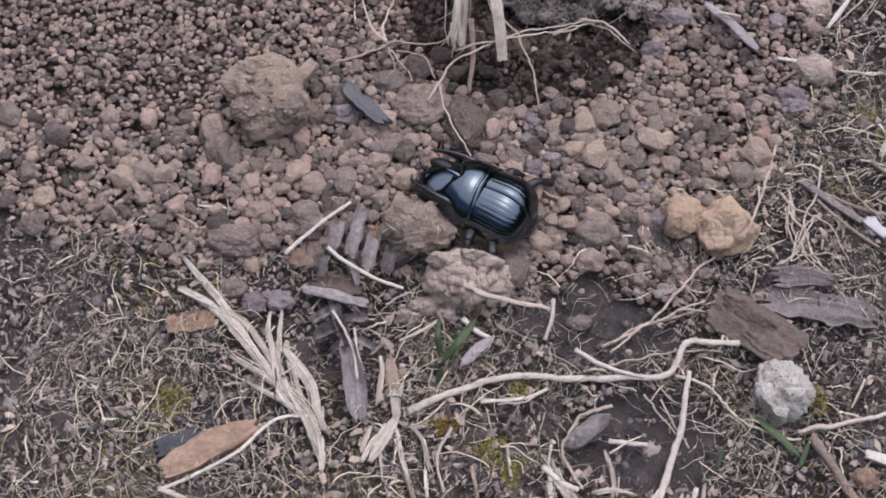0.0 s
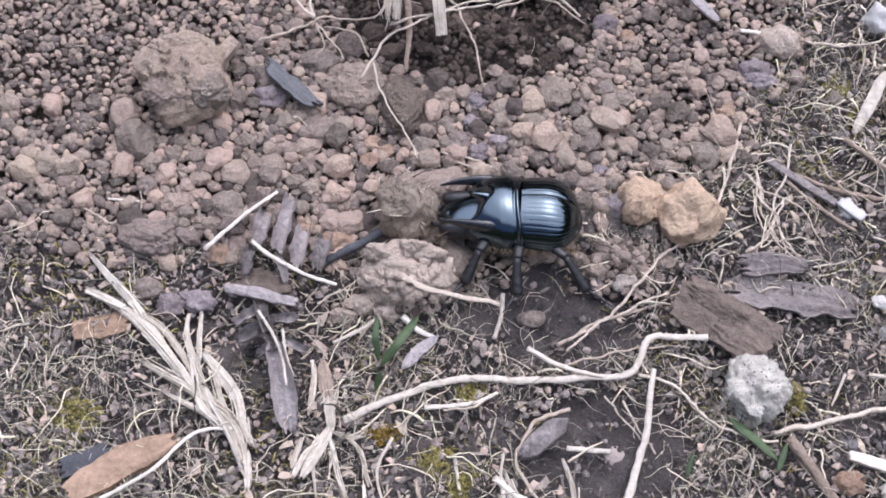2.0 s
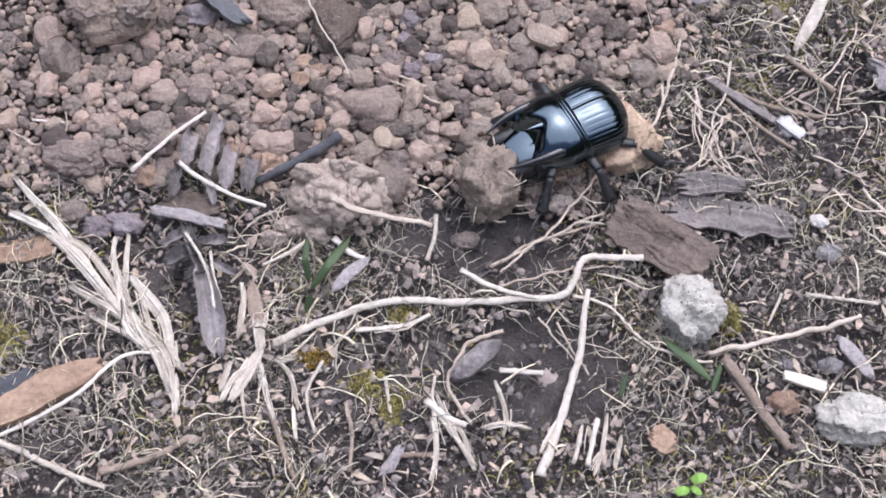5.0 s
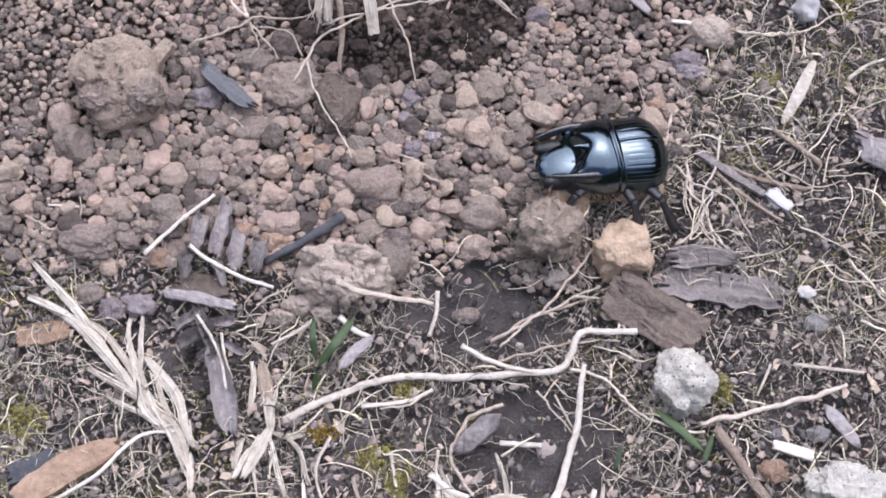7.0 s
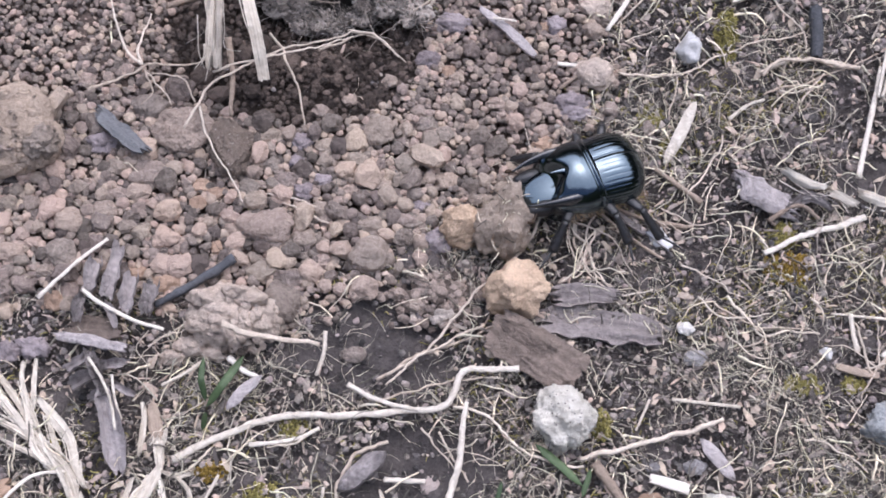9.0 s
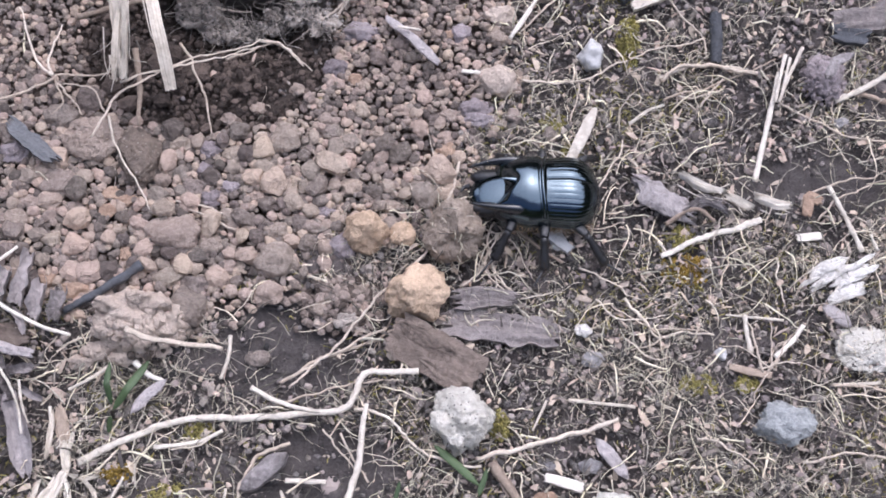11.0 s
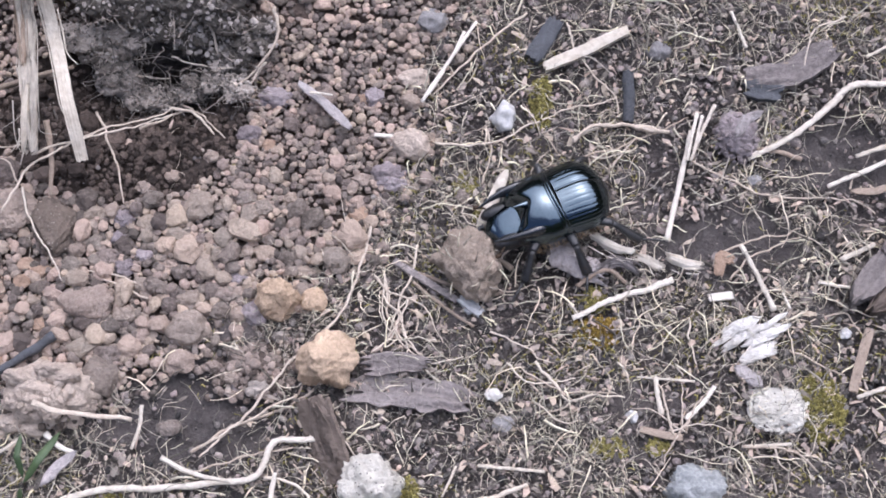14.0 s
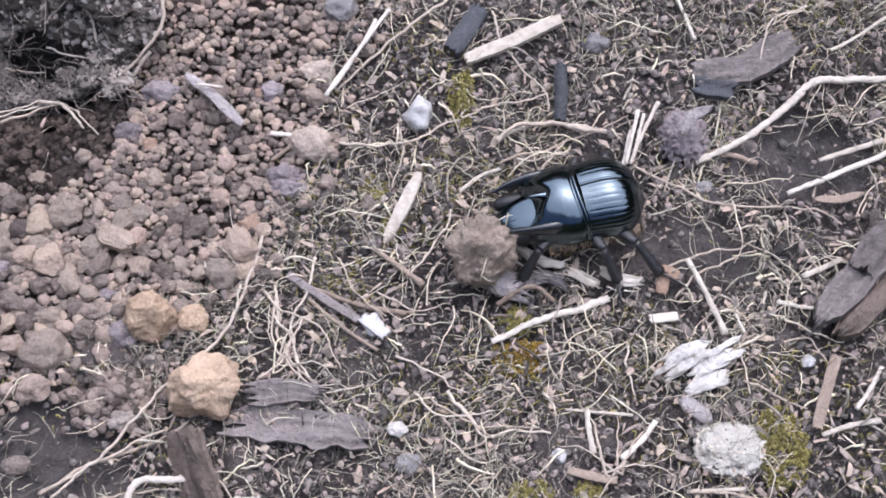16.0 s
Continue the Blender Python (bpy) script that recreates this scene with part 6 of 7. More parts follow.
stalk("straw", "short bleached straw in the litter", [(4.87, 0.44, 0.08), (5.13, 0.65, 0.08), (5.36, 0.74, 0.08)], 0.029, STRAW, taper=(0.9, 0.8), flat=0.7)
stalk("rootlet", "thin wiry rootlet in the litter", [(4.31, -0.67, 0.12), (4.62, -0.22, 0.12), (4.78, 0.18, 0.12)], 0.016, ROOT, taper=(1, 0.6), category="root")
stalk("rootlet", "frayed tan rootlet in the gravel", [(-0.62, -1.11, 0.12), (-0.93, -0.97, 0.12), (-1.33, -0.95, 0.12)], 0.016, ROOT, taper=(1, 0.6), category="root")
stalk("rootlet", "frayed tan rootlet in the gravel", [(-0.5, -1.34, 0.12), (-0.84, -1.16, 0.12), (-1.14, -1.07, 0.12)], 0.016, ROOT, taper=(1, 0.6), category="root")
stalk("rootlet", "thin curved rootlet on the gravel", [(-5.82, -2.12, 0.12), (-5.6, -2.19, 0.12), (-5.37, -2.29, 0.12), (-5.13, -2.23, 0.12), (-5.01, -2.07, 0.12), (-5.06, -1.85, 0.12)], 0.013, ROOT, taper=(1, 0.6), category="root")
stalk("stalk", "brown bent stalk in the litter", [(-2.32, -4.96, 0.06), (-2.09, -5.54, 0.06), (-1.8, -6.14, 0.06)], 0.039, TWIG, taper=(0.9, 0.8), category="stalk")
stalk("straw", "short bleached straw in the litter", [(-1.92, -5.3, 0.08), (-1.84, -5.66, 0.08)], 0.028, STRAW, taper=(0.9, 0.8), flat=0.7)
stalk("stick", "thin brown stick in the litter", [(-1.32, -5.18, 0.08), (-1.21, -5.6, 0.08), (-1.21, -5.99, 0.08)], 0.029, TWIG, taper=(0.9, 0.8), category="stick")
stalk("straw", "bleached straw in the litter", [(-0.39, -4.99, 0.08), (-0.06, -5.43, 0.08), (0.22, -5.87, 0.08)], 0.031, STRAW, taper=(0.9, 0.8), flat=0.7)
stalk("straw", "bleached straw in the litter", [(-0.31, -4.79, 0.1), (-0.31, -5.13, 0.1), (-0.06, -5.5, 0.1)], 0.023, STRAW, taper=(0.9, 0.8), flat=0.7)
stalk("rootlet", "thin curled rootlet under the stalk", [(-0.55, -4.14, 0.15), (-0.65, -4.25, 0.15), (-0.84, -4.31, 0.15), (-1.07, -4.34, 0.15)], 0.017, ROOT, taper=(1, 0.6), category="root")
stalk("straw", "broad bleached straw in the litter", [(1.61, -5.16, 0.08), (1.55, -5.43, 0.08), (1.5, -5.73, 0.08)], 0.039, STRAW, taper=(0.9, 0.8), flat=0.7)
stalk("stick", "short brown stick in the litter", [(-0.69, -5.75, 0.06), (-0.11, -5.7, 0.06)], 0.039, TWIG, taper=(0.9, 0.8), category="stick")
stalk("rootlet", "thin rootlet on the bare soil", [(0.88, -3.97, 0.06), (1.06, -4.17, 0.06), (1.3, -4.49, 0.06)], 0.015, ROOT, taper=(1, 0.6), category="root")
stalk("straw", "bleached straw in the litter", [(-1.63, -4.7, 0.08), (-1.78, -5.12, 0.08), (-1.64, -5.57, 0.08)], 0.023, STRAW, taper=(0.9, 0.8), flat=0.7)
stalk("rootlet", "thin wiry rootlet in the litter", [(2.7, -0.86, 0.1), (2.74, -1.47, 0.1), (2.99, -1.83, 0.1), (3.31, -2.07, 0.1)], 0.016, ROOT, taper=(1, 0.6), category="root")
stalk("stick", "thin dull stick in the litter", [(3.13, -0.97, 0.08), (3.56, -1.32, 0.08), (3.98, -1.59, 0.08)], 0.029, TWIG, taper=(0.9, 0.8), category="stick")
slab("dry_leaf", "tan scrap of dry leaf in the litter", [(2.23, -5.31, 0.08), (2.49, -5.39, 0.08)], 0.30, 0.03, ORANGE, bow=0.1, lift=0.03, seed=213, category="leaf", rough=0.3, ends=0.4)
slab("dry_leaf", "grey-brown scrap of dry leaf", [(-0.82, -5.99, 0.08), (-0.63, -5.65, 0.08)], 0.17, 0.03, LEAF, bow=0.1, lift=0.03, seed=214, category="leaf", rough=0.3, ends=0.4)
pebble("stone", "rough blue-grey stone in the litter", 6.89, -3.71, 0.79, 0.58, 0.46, 0, VEINED, 215, group="", cuts=3, lumps=0.30, fine=0.12, category="stone")
DEAD_PLANT = holder("dried_plant", "dried plant base with pale radiating roots", "plant", 6.71, -2.90)
stalk("root", "", [(6.62, -3.03, 0.12), (6.51, -2.54, 0.14), (6.32, -2.13, 0.06)], 0.016, ROOT, taper=(1.2, 0.5), category="root", under=DEAD_PLANT)
stalk("root", "", [(6.67, -3.02, 0.12), (6.91, -2.64, 0.14), (7.14, -2.37, 0.06)], 0.014, ROOT, taper=(1.2, 0.5), category="root", under=DEAD_PLANT)
stalk("root", "", [(6.56, -2.95, 0.12), (7.05, -2.87, 0.14), (7.4, -2.97, 0.06)], 0.010, ROOT, taper=(1.2, 0.5), category="root", under=DEAD_PLANT)
stalk("root", "", [(6.83, -2.84, 0.12), (6.56, -3.21, 0.14), (6.48, -3.43, 0.06)], 0.011, ROOT, taper=(1.2, 0.5), category="root", under=DEAD_PLANT)
stalk("root", "", [(6.78, -3.00, 0.12), (6.39, -2.73, 0.14), (6.07, -2.63, 0.06)], 0.010, ROOT, taper=(1.2, 0.5), category="root", under=DEAD_PLANT)
stalk("root", "", [(6.71, -2.98, 0.12), (6.75, -2.53, 0.14), (6.72, -2.2, 0.06)], 0.010, ROOT, taper=(1.2, 0.5), category="root", under=DEAD_PLANT)
SPROUT_A = holder("sprout", "bright green seedling with small rounded leaves", "seedling", 2.72, -5.85)
slab("leaf", "", [(2.68, -5.82, 0.12), (2.75, -5.81, 0.18), (2.84, -5.77, 0.15)], 0.12, 0.02, SPROUT, bow=0.1, lift=0.03, seed=216, category="chip", ends=0.3, under=SPROUT_A)
slab("leaf", "", [(2.64, -5.93, 0.12), (2.57, -5.97, 0.18), (2.49, -5.98, 0.15)], 0.10, 0.02, SPROUT, bow=0.1, lift=0.03, seed=217, category="chip", ends=0.3, under=SPROUT_A)
slab("leaf", "", [(2.69, -5.9, 0.12), (2.72, -5.95, 0.18), (2.78, -5.98, 0.15)], 0.08, 0.02, SPROUT, bow=0.1, lift=0.03, seed=218, category="chip", ends=0.3, under=SPROUT_A)
frayed("straw", "split bleached straw in the litter", [(-0.29, -5.0, 0.1), (-0.07, -5.42, 0.1), (0.23, -5.82, 0.1)], 0.060, STRAW, fray=3, seed=400, group="loose straws")
frayed("straw", "split bleached straw in the litter", [(-0.31, -5.13, 0.1), (-0.23, -5.68, 0.1), (-0.27, -6.04, 0.1)], 0.060, STRAW, fray=3, seed=401, group="loose straws")
frayed("straw", "split bleached straw in the litter", [(-0.17, -5.19, 0.1), (0.07, -5.49, 0.1), (0.17, -5.81, 0.1)], 0.055, STRAW, fray=3, seed=402, group="loose straws")
frayed("straw", "split bleached straw in the litter", [(1.72, -5.09, 0.1), (1.66, -5.55, 0.1), (1.57, -5.83, 0.1)], 0.055, STRAW, fray=3, seed=403, group="loose straws")
frayed("straw", "split bleached straw in the litter", [(1.43, -5.25, 0.1), (1.34, -5.72, 0.1)], 0.055, STRAW, fray=3, seed=404, group="loose straws")
frayed("straw", "split bleached straw in the litter", [(1.15, -5.2, 0.1), (0.95, -5.61, 0.1)], 0.055, STRAW, fray=3, seed=405, group="loose straws")
frayed("straw", "split bleached straw in the litter", [(0.26, -5.37, 0.1), (0.54, -5.3, 0.1), (0.84, -5.34, 0.1)], 0.055, STRAW, fray=3, seed=406, group="loose straws")
frayed("straw", "split bleached straw in the litter", [(0.39, -4.79, 0.1), (0.54, -5.18, 0.1), (0.52, -5.45, 0.1)], 0.055, STRAW, fray=3, seed=407, group="loose straws")
frayed("straw", "split bleached straw in the litter", [(1.88, -5.34, 0.1), (1.81, -5.74, 0.1)], 0.060, STRAW, fray=3, seed=408, group="loose straws")
stalk("rootlet", "thin wiry rootlet in the litter", [(5.33, 0.79, 0.12), (5.89, 0.97, 0.12), (6.3, 1.13, 0.12), (6.93, 1.47, 0.12)], 0.017, ROOT, taper=(1, 0.6), category="root")
stalk("rootlet", "thin wiry rootlet in the litter", [(5.85, 0.68, 0.12), (6.01, 0.92, 0.12), (6.18, 1.13, 0.12)], 0.016, ROOT, taper=(1, 0.6), category="root")
stalk("rootlet", "thin wiry rootlet in the litter", [(5.57, 0.85, 0.12), (5.85, 0.85, 0.12), (6.14, 0.94, 0.12)], 0.014, ROOT, taper=(1, 0.6), category="root")
stalk("rootlet", "thin wiry rootlet in the litter", [(5.73, -3.91, 0.12), (6.1, -3.98, 0.12), (6.53, -4.3, 0.12)], 0.016, ROOT, taper=(1, 0.6), category="root")
stalk("rootlet", "thin wiry rootlet in the litter", [(7.06, -4.19, 0.12), (7.63, -4.07, 0.12), (8.21, -4.11, 0.12), (8.46, -4.34, 0.12)], 0.02, ROOT, taper=(1, 0.6), category="root")
stalk("rootlet", "thin wiry rootlet in the litter", [(7.53, -3.15, 0.12), (8.05, -3.17, 0.12), (8.49, -3.45, 0.12)], 0.02, ROOT, taper=(1, 0.6), category="root")
stalk("rootlet", "thin wiry rootlet in the litter", [(7.9, -3.17, 0.12), (8.0, -3.4, 0.12), (8.25, -3.58, 0.12)], 0.014, ROOT, taper=(1, 0.6), category="root")
stalk("rootlet", "thin wiry rootlet in the litter", [(4.63, -2.14, 0.12), (5.01, -2.41, 0.12), (5.38, -2.59, 0.12)], 0.016, ROOT, taper=(1, 0.6), category="root")
stalk("rootlet", "thin wiry rootlet in the litter", [(5.01, -2.25, 0.12), (5.23, -2.48, 0.12), (5.84, -2.46, 0.12)], 0.015, ROOT, taper=(1, 0.6), category="root")
stalk("rootlet", "thin wiry rootlet in the litter", [(4.4, -2.11, 0.12), (4.78, -2.34, 0.12), (5.35, -2.3, 0.12)], 0.014, ROOT, taper=(1, 0.6), category="root")
stalk("rootlet", "thin wiry rootlet in the litter", [(4.2, -1.64, 0.12), (4.63, -1.87, 0.12), (5.01, -2.09, 0.12)], 0.014, ROOT, taper=(1, 0.6), category="root")
stalk("rootlet", "thin wiry rootlet in the litter", [(4.78, -2.57, 0.12), (5.15, -2.87, 0.12), (5.45, -2.86, 0.12)], 0.013, ROOT, taper=(1, 0.6), category="root")
stalk("rootlet", "thin wiry rootlet in the litter", [(2.73, -1.18, 0.12), (2.99, -1.55, 0.12), (3.07, -2.08, 0.12)], 0.014, ROOT, taper=(1, 0.6), category="root")
stalk("rootlet", "thin wiry rootlet in the litter", [(2.8, -1.1, 0.12), (3.24, -1.3, 0.12), (3.56, -1.82, 0.12)], 0.014, ROOT, taper=(1, 0.6), category="root")
stalk("rootlet", "thin wiry rootlet in the litter", [(3.43, -0.44, 0.12), (3.69, -0.89, 0.12), (4.09, -1.18, 0.12)], 0.013, ROOT, taper=(1, 0.6), category="root")
stalk("rootlet", "thin wiry rootlet in the litter", [(3.94, -0.88, 0.12), (4.38, -1.09, 0.12), (4.82, -0.99, 0.12)], 0.013, ROOT, taper=(1, 0.6), category="root")
# ---- moss ----
tuft("moss_tuft", "yellow-green moss tuft in the litter", -1.13, -4.92, 0.41, 0.31, MOSS, 120, 0.22, 219)
tuft("moss_tuft", "yellow-green moss tuft in the litter", -0.77, -5.19, 0.23, 0.41, MOSS, 120, 0.22, 220)
tuft("moss_tuft", "yellow-green moss tuft in the litter", -5.36, -4.72, 0.41, 0.35, MOSS, 90, 0.22, 221)
tuft("moss_tuft", "bright green moss tuft against the quartz", 3.17, -3.81, 0.18, 0.30, MOSS, 70, 0.3, 222)
tuft("moss_tuft", "ochre moss tuft in the litter", -1.74, -4.66, 0.28, 0.21, RUST, 60, 0.22, 223)
tuft("moss_tuft", "green moss tuft under the stalk", -0.74, -4.06, 0.28, 0.19, MOSS, 60, 0.22, 224)
tuft("moss_tuft", "bright yellow-green upright moss tuft", 4.87, 1.67, 0.24, 0.61, MOSS, 130, 0.3, 225)
tuft("moss_tuft", "orange-ochre moss patch on the soil", 5.63, -1.60, 0.53, 0.38, RUST, 140, 0.15, 226)
tuft("moss_tuft", "green moss patch on the soil", 5.59, -1.13, 0.31, 0.25, MOSS, 80, 0.15, 227)
tuft("moss_tuft", "olive moss cushion beside the white stone", 8.58, -2.62, 0.48, 0.78, MOSS, 260, 0.25, 228)
tuft("moss_tuft", "green moss patch in the litter", 5.78, -3.17, 0.38, 0.19, MOSS, 80, 0.15, 229)
tuft("moss_tuft", "green moss patch in the litter", 6.40, -3.16, 0.25, 0.15, MOSS, 60, 0.15, 230)
tuft("moss_tuft", "yellow moss specks among rootlets", 3.82, 0.45, 0.28, 0.30, MOSS, 60, 0.15, 231)
tuft("moss_tuft", "yellow moss specks among rootlets", 4.11, 0.06, 0.21, 0.22, MOSS, 50, 0.15, 232)

# ---- what nobody could count: gravel, crumbs, litter ----


def scatter(forms, places, sizes, rng, squash=0.75, sink=0.25):
    """One mesh of many small stones."""
    vs, fs, n = [], [], 0
    turns = rng.uniform(0, 6.283, (len(places), 3))
    for (x, y, z), s, t in zip(places, sizes, turns):
        v, f = forms[rng.integers(len(forms))]
        m = np.array(Euler(t).to_matrix())
        w = (v * (1, rng.uniform(0.7, 1), rng.uniform(0.6, 0.95))) @ m.T * s * (1, 1, squash)
        vs.append(w + (x, y, z + s * (0.5 - sink)))
        fs.append(f + n)
        n += len(v)
    return np.vstack(vs) * C, np.vstack(fs).tolist()


def gravel():
    rng = np.random.default_rng(3)
    cell, kept = {}, []

    def free(x, y, r, slack):
        i, j = int(x / 0.6), int(y / 0.6)
        return all((x - a) ** 2 + (y - b) ** 2 > ((r + c) * slack) ** 2 for u in (-1, 0, 1) for w in (-1, 0, 1) for a, b, c in cell.get((i + u, j + w), ()))

    def put(x, y, r):
        cell.setdefault((int(x / 0.6), int(y / 0.6)), []).append((x, y, r))

    for x, y, r in TAKEN:
        put(x, y, r * 0.8)
    for r0, r1, tries in ((0.17, 0.24, 260), (0.11, 0.17, 2200), (0.07, 0.11, 9000), (0.045, 0.07, 34000), (0.03, 0.045, 44000)):
        x, y, r = rng.uniform(-11, 4.6, tries), rng.uniform(-3.6, 6.5, tries), rng.uniform(r0, r1, tries)
        fine = 1 / (1 + np.exp(-3.0 * (y + 0.25 - 0.35 * np.exp(-((x + 2.2) ** 2) / 3)))) + 0.75 / (1 + np.exp(3.0 * (x + 4.6)))  # finer grains further back and to the side
        stay = (tumbled(x, y) | (tumbled(x - 0.4, y + 0.3) & (rng.uniform(size=tries) < 0.25))) & ((r < 0.062) | (rng.uniform(size=tries) > fine * 0.93))
        stay &= ~dark_spot(x, y) | (rng.uniform(size=tries) < 0.45)
        stay &= ((x - HOLE[0]) / 0.75) ** 2 + ((y - HOLE[1]) / 0.55) ** 2 > 1
        for a, b, c in zip(x[stay], y[stay], r[stay]):
            if free(a, b, c, 0.74 if c > 0.07 else 0.60):
                put(a, b, c)
                kept.append((a, b, c))
    kept = np.array(kept)
    z = rise(kept[:, 0], kept[:, 1]) + 0.02 + 0.05 * rng.uniform(size=len(kept))
    big, tiny = kept[:, 2] > 0.11, kept[:, 2] < 0.045
    in_spot = dark_spot(kept[:, 0], kept[:, 1])
    for part_name, pick, forms, material, label in (
        ("fine_gravel", tiny & ~in_spot, GRAINS, GRAVEL, "sand-sized crumbs of reddish brown clay"),
        ("gravel", ~big & ~tiny & ~in_spot, CRUMBLES, GRAVEL, "small crumbs of reddish brown clay gravel"),
        ("coarse_gravel", big & ~in_spot, STONES, GRAVEL, "broken lumps of reddish brown clay gravel"),
        ("damp_gravel", in_spot, GRAINS, DARKGRAVEL, "dark crumbs of dug-out clay"),
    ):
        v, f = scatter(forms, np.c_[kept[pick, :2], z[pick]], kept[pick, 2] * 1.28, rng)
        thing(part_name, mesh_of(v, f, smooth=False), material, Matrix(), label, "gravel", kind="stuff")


def crumbs():
    rng = np.random.default_rng(5)
    n = 60000
    x, y = rng.uniform(-8, 11.5, n), rng.uniform(-6.5, 4.5, n)
    stay = ~tumbled(x + 0.2, y - 0.2) | (rng.uniform(size=n) < 0.05)
    x, y = x[stay], y[stay]
    bare = np.zeros(len(x), bool)
    for a, b, c, e in BARE:
        bare |= ((x - a) / c) ** 2 + ((y - b) / e) ** 2 < 1
    bare &= rng.uniform(size=len(x)) < 0.85
    x, y = x[~bare], y[~bare]
    r = 0.014 + 0.060 * rng.uniform(size=len(x)) ** 5.0
    z = rise(x, y) - 0.02 + 0.06 * rng.uniform(size=len(x))
    large = r > 0.034
    v, f = scatter(GRIT, np.c_[x, y, z][~large], r[~large] * 1.15, rng)
    w, g = scatter(GRAINS, np.c_[x, y, z][large], r[large], rng)
    v, f = np.vstack([v, w]), f + [[i + len(v) for i in q] for q in g]
    n = 700
    x, y = rng.uniform(-9, 12.5, n), rng.uniform(-7, 5.5, n)
    stay = ~tumbled(x + 0.1, y - 0.1)
    x, y = x[stay], y[stay]
    w, g = scatter(CRUMBLES, np.c_[x, y, rise(x, y) - 0.05], 0.05 + 0.10 * rng.uniform(size=len(x)) ** 2, rng, 0.7)
    v, f = np.vstack([v, w]), f + [[i + len(v) for i in q] for q in g]
    thing("soil_crumbs", mesh_of(v, f, smooth=False), CRUMB, Matrix(), "loose dark crumbs of soil and pale grit", "soil", kind="stuff")


def litter(name, label, count, seed, girth, length, curl, box, material, over=0.12, clump=0.5, inside=0.02, k=9):
    rng = np.random.default_rng(seed)
    vs, fs, n = [], [], 0
    ang = np.array([0, 2.094, 4.189])
    made = 0
    while made < count:
        x, y = rng.uniform(box[0], box[1]), rng.uniform(box[2], box[3])
        if noise.noise((x * 0.8, y * 0.8, seed)) * 1.6 + rng.uniform() < clump:
            continue
        if bool(tumbled(np.float64(x), np.float64(y))) and rng.uniform() > inside:
            continue
        if any(((x - a) / c) ** 2 + ((y - b) / e) ** 2 < 1 for a, b, c, e in BARE) and rng.uniform() > 0.12:
            continue
        made += 1
        d = rng.uniform(0, 6.283)
        step = length * rng.uniform(0.4, 1.3) / k
        turn = rng.normal() * curl * 0.4
        p = np.empty((k, 3))
        z0 = over * rng.uniform() ** 2
        for i in range(k):
            p[i] = x, y, float(rise(x, y)) + 0.02 + z0 * (0.3 + np.sin(np.pi * i / (k - 1))) + 0.015 * rng.normal()
            d += turn + rng.normal() * curl
            x, y = x + step * np.cos(d), y + step * np.sin(d)
        way = np.gradient(p, axis=0)
        way /= np.linalg.norm(way, axis=1)[:, None] + 1e-9
        side = np.cross(way, (0, 0, 1.0))
        side /= np.linalg.norm(side, axis=1)[:, None] + 1e-9
        up = np.cross(side, way)
        g = girth * rng.uniform(0.5, 1.4) * np.linspace(1.2, 0.5, k)
        vs.append((p[:, None] + (np.cos(ang)[None, :, None] * side[:, None] + np.sin(ang)[None, :, None] * up[:, None]) * g[:, None, None]).reshape(-1, 3))
        a = np.arange(k - 1)[:, None] * 3
        j, j2 = np.arange(3)[None], (np.arange(3)[None] + 1) % 3
        fs.append(np.stack([a + j, a + j2, a + 3 + j2, a + 3 + j], -1).reshape(-1, 4) + n)
        n += 3 * k
    return thing(name, mesh_of(np.vstack(vs) * C, np.vstack(fs).tolist()), material, Matrix(), label, "plant litter", kind="stuff")


gravel()
crumbs()
crumbled_heap()
def flakes():
    rng = np.random.default_rng(6)
    n = 20000
    x, y = rng.uniform(-8, 12, n), rng.uniform(-6.8, 5, n)
    stay = ~tumbled(x, y) | (rng.uniform(size=n) < 0.03)
    for a, b, c, e in BARE:
        stay &= (((x - a) / c) ** 2 + ((y - b) / e) ** 2 > 1) | (rng.uniform(size=n) < 0.2)
    x, y = x[stay], y[stay]
    vs, fs = [], []
    for i, (a, b) in enumerate(zip(x, y)):
        w, l = 0.009 + 0.030 * rng.uniform() ** 2.5, 0.018 + 0.10 * rng.uniform() ** 3.5
        v = np.array([(-l, -w, 0), (0, -w * 1.3, 0.02), (l, -w * 0.5, 0), (l, w * 0.5, 0.01), (0, w * 1.2, 0.03), (-l, w, 0)]) * rng.uniform(0.7, 1.3, (6, 1))
        v = np.vstack([v, v - (0, 0, 0.012)])
        m = np.array(Euler((rng.normal() * 0.35, rng.normal() * 0.35, rng.uniform(0, 6.283))).to_matrix())
        vs.append(v @ m.T + (a, b, float(rise(a, b)) + 0.03 + 0.06 * rng.uniform()))
        q = 12 * i
        fs += [(q, q + 1, q + 4, q + 5), (q + 1, q + 2, q + 3, q + 4), (q + 11, q + 10, q + 7, q + 6), (q + 10, q + 9, q + 8, q + 7)]
        fs += [(q + j, q + 6 + j, q + 6 + (j + 1) % 6, q + (j + 1) % 6) for j in range(6)]
    thing("litter_flakes", mesh_of(np.vstack(vs) * C, fs, smooth=False), FLAKE, Matrix(), "crumbled scraps of dead leaf and bark", "plant litter", kind="stuff")


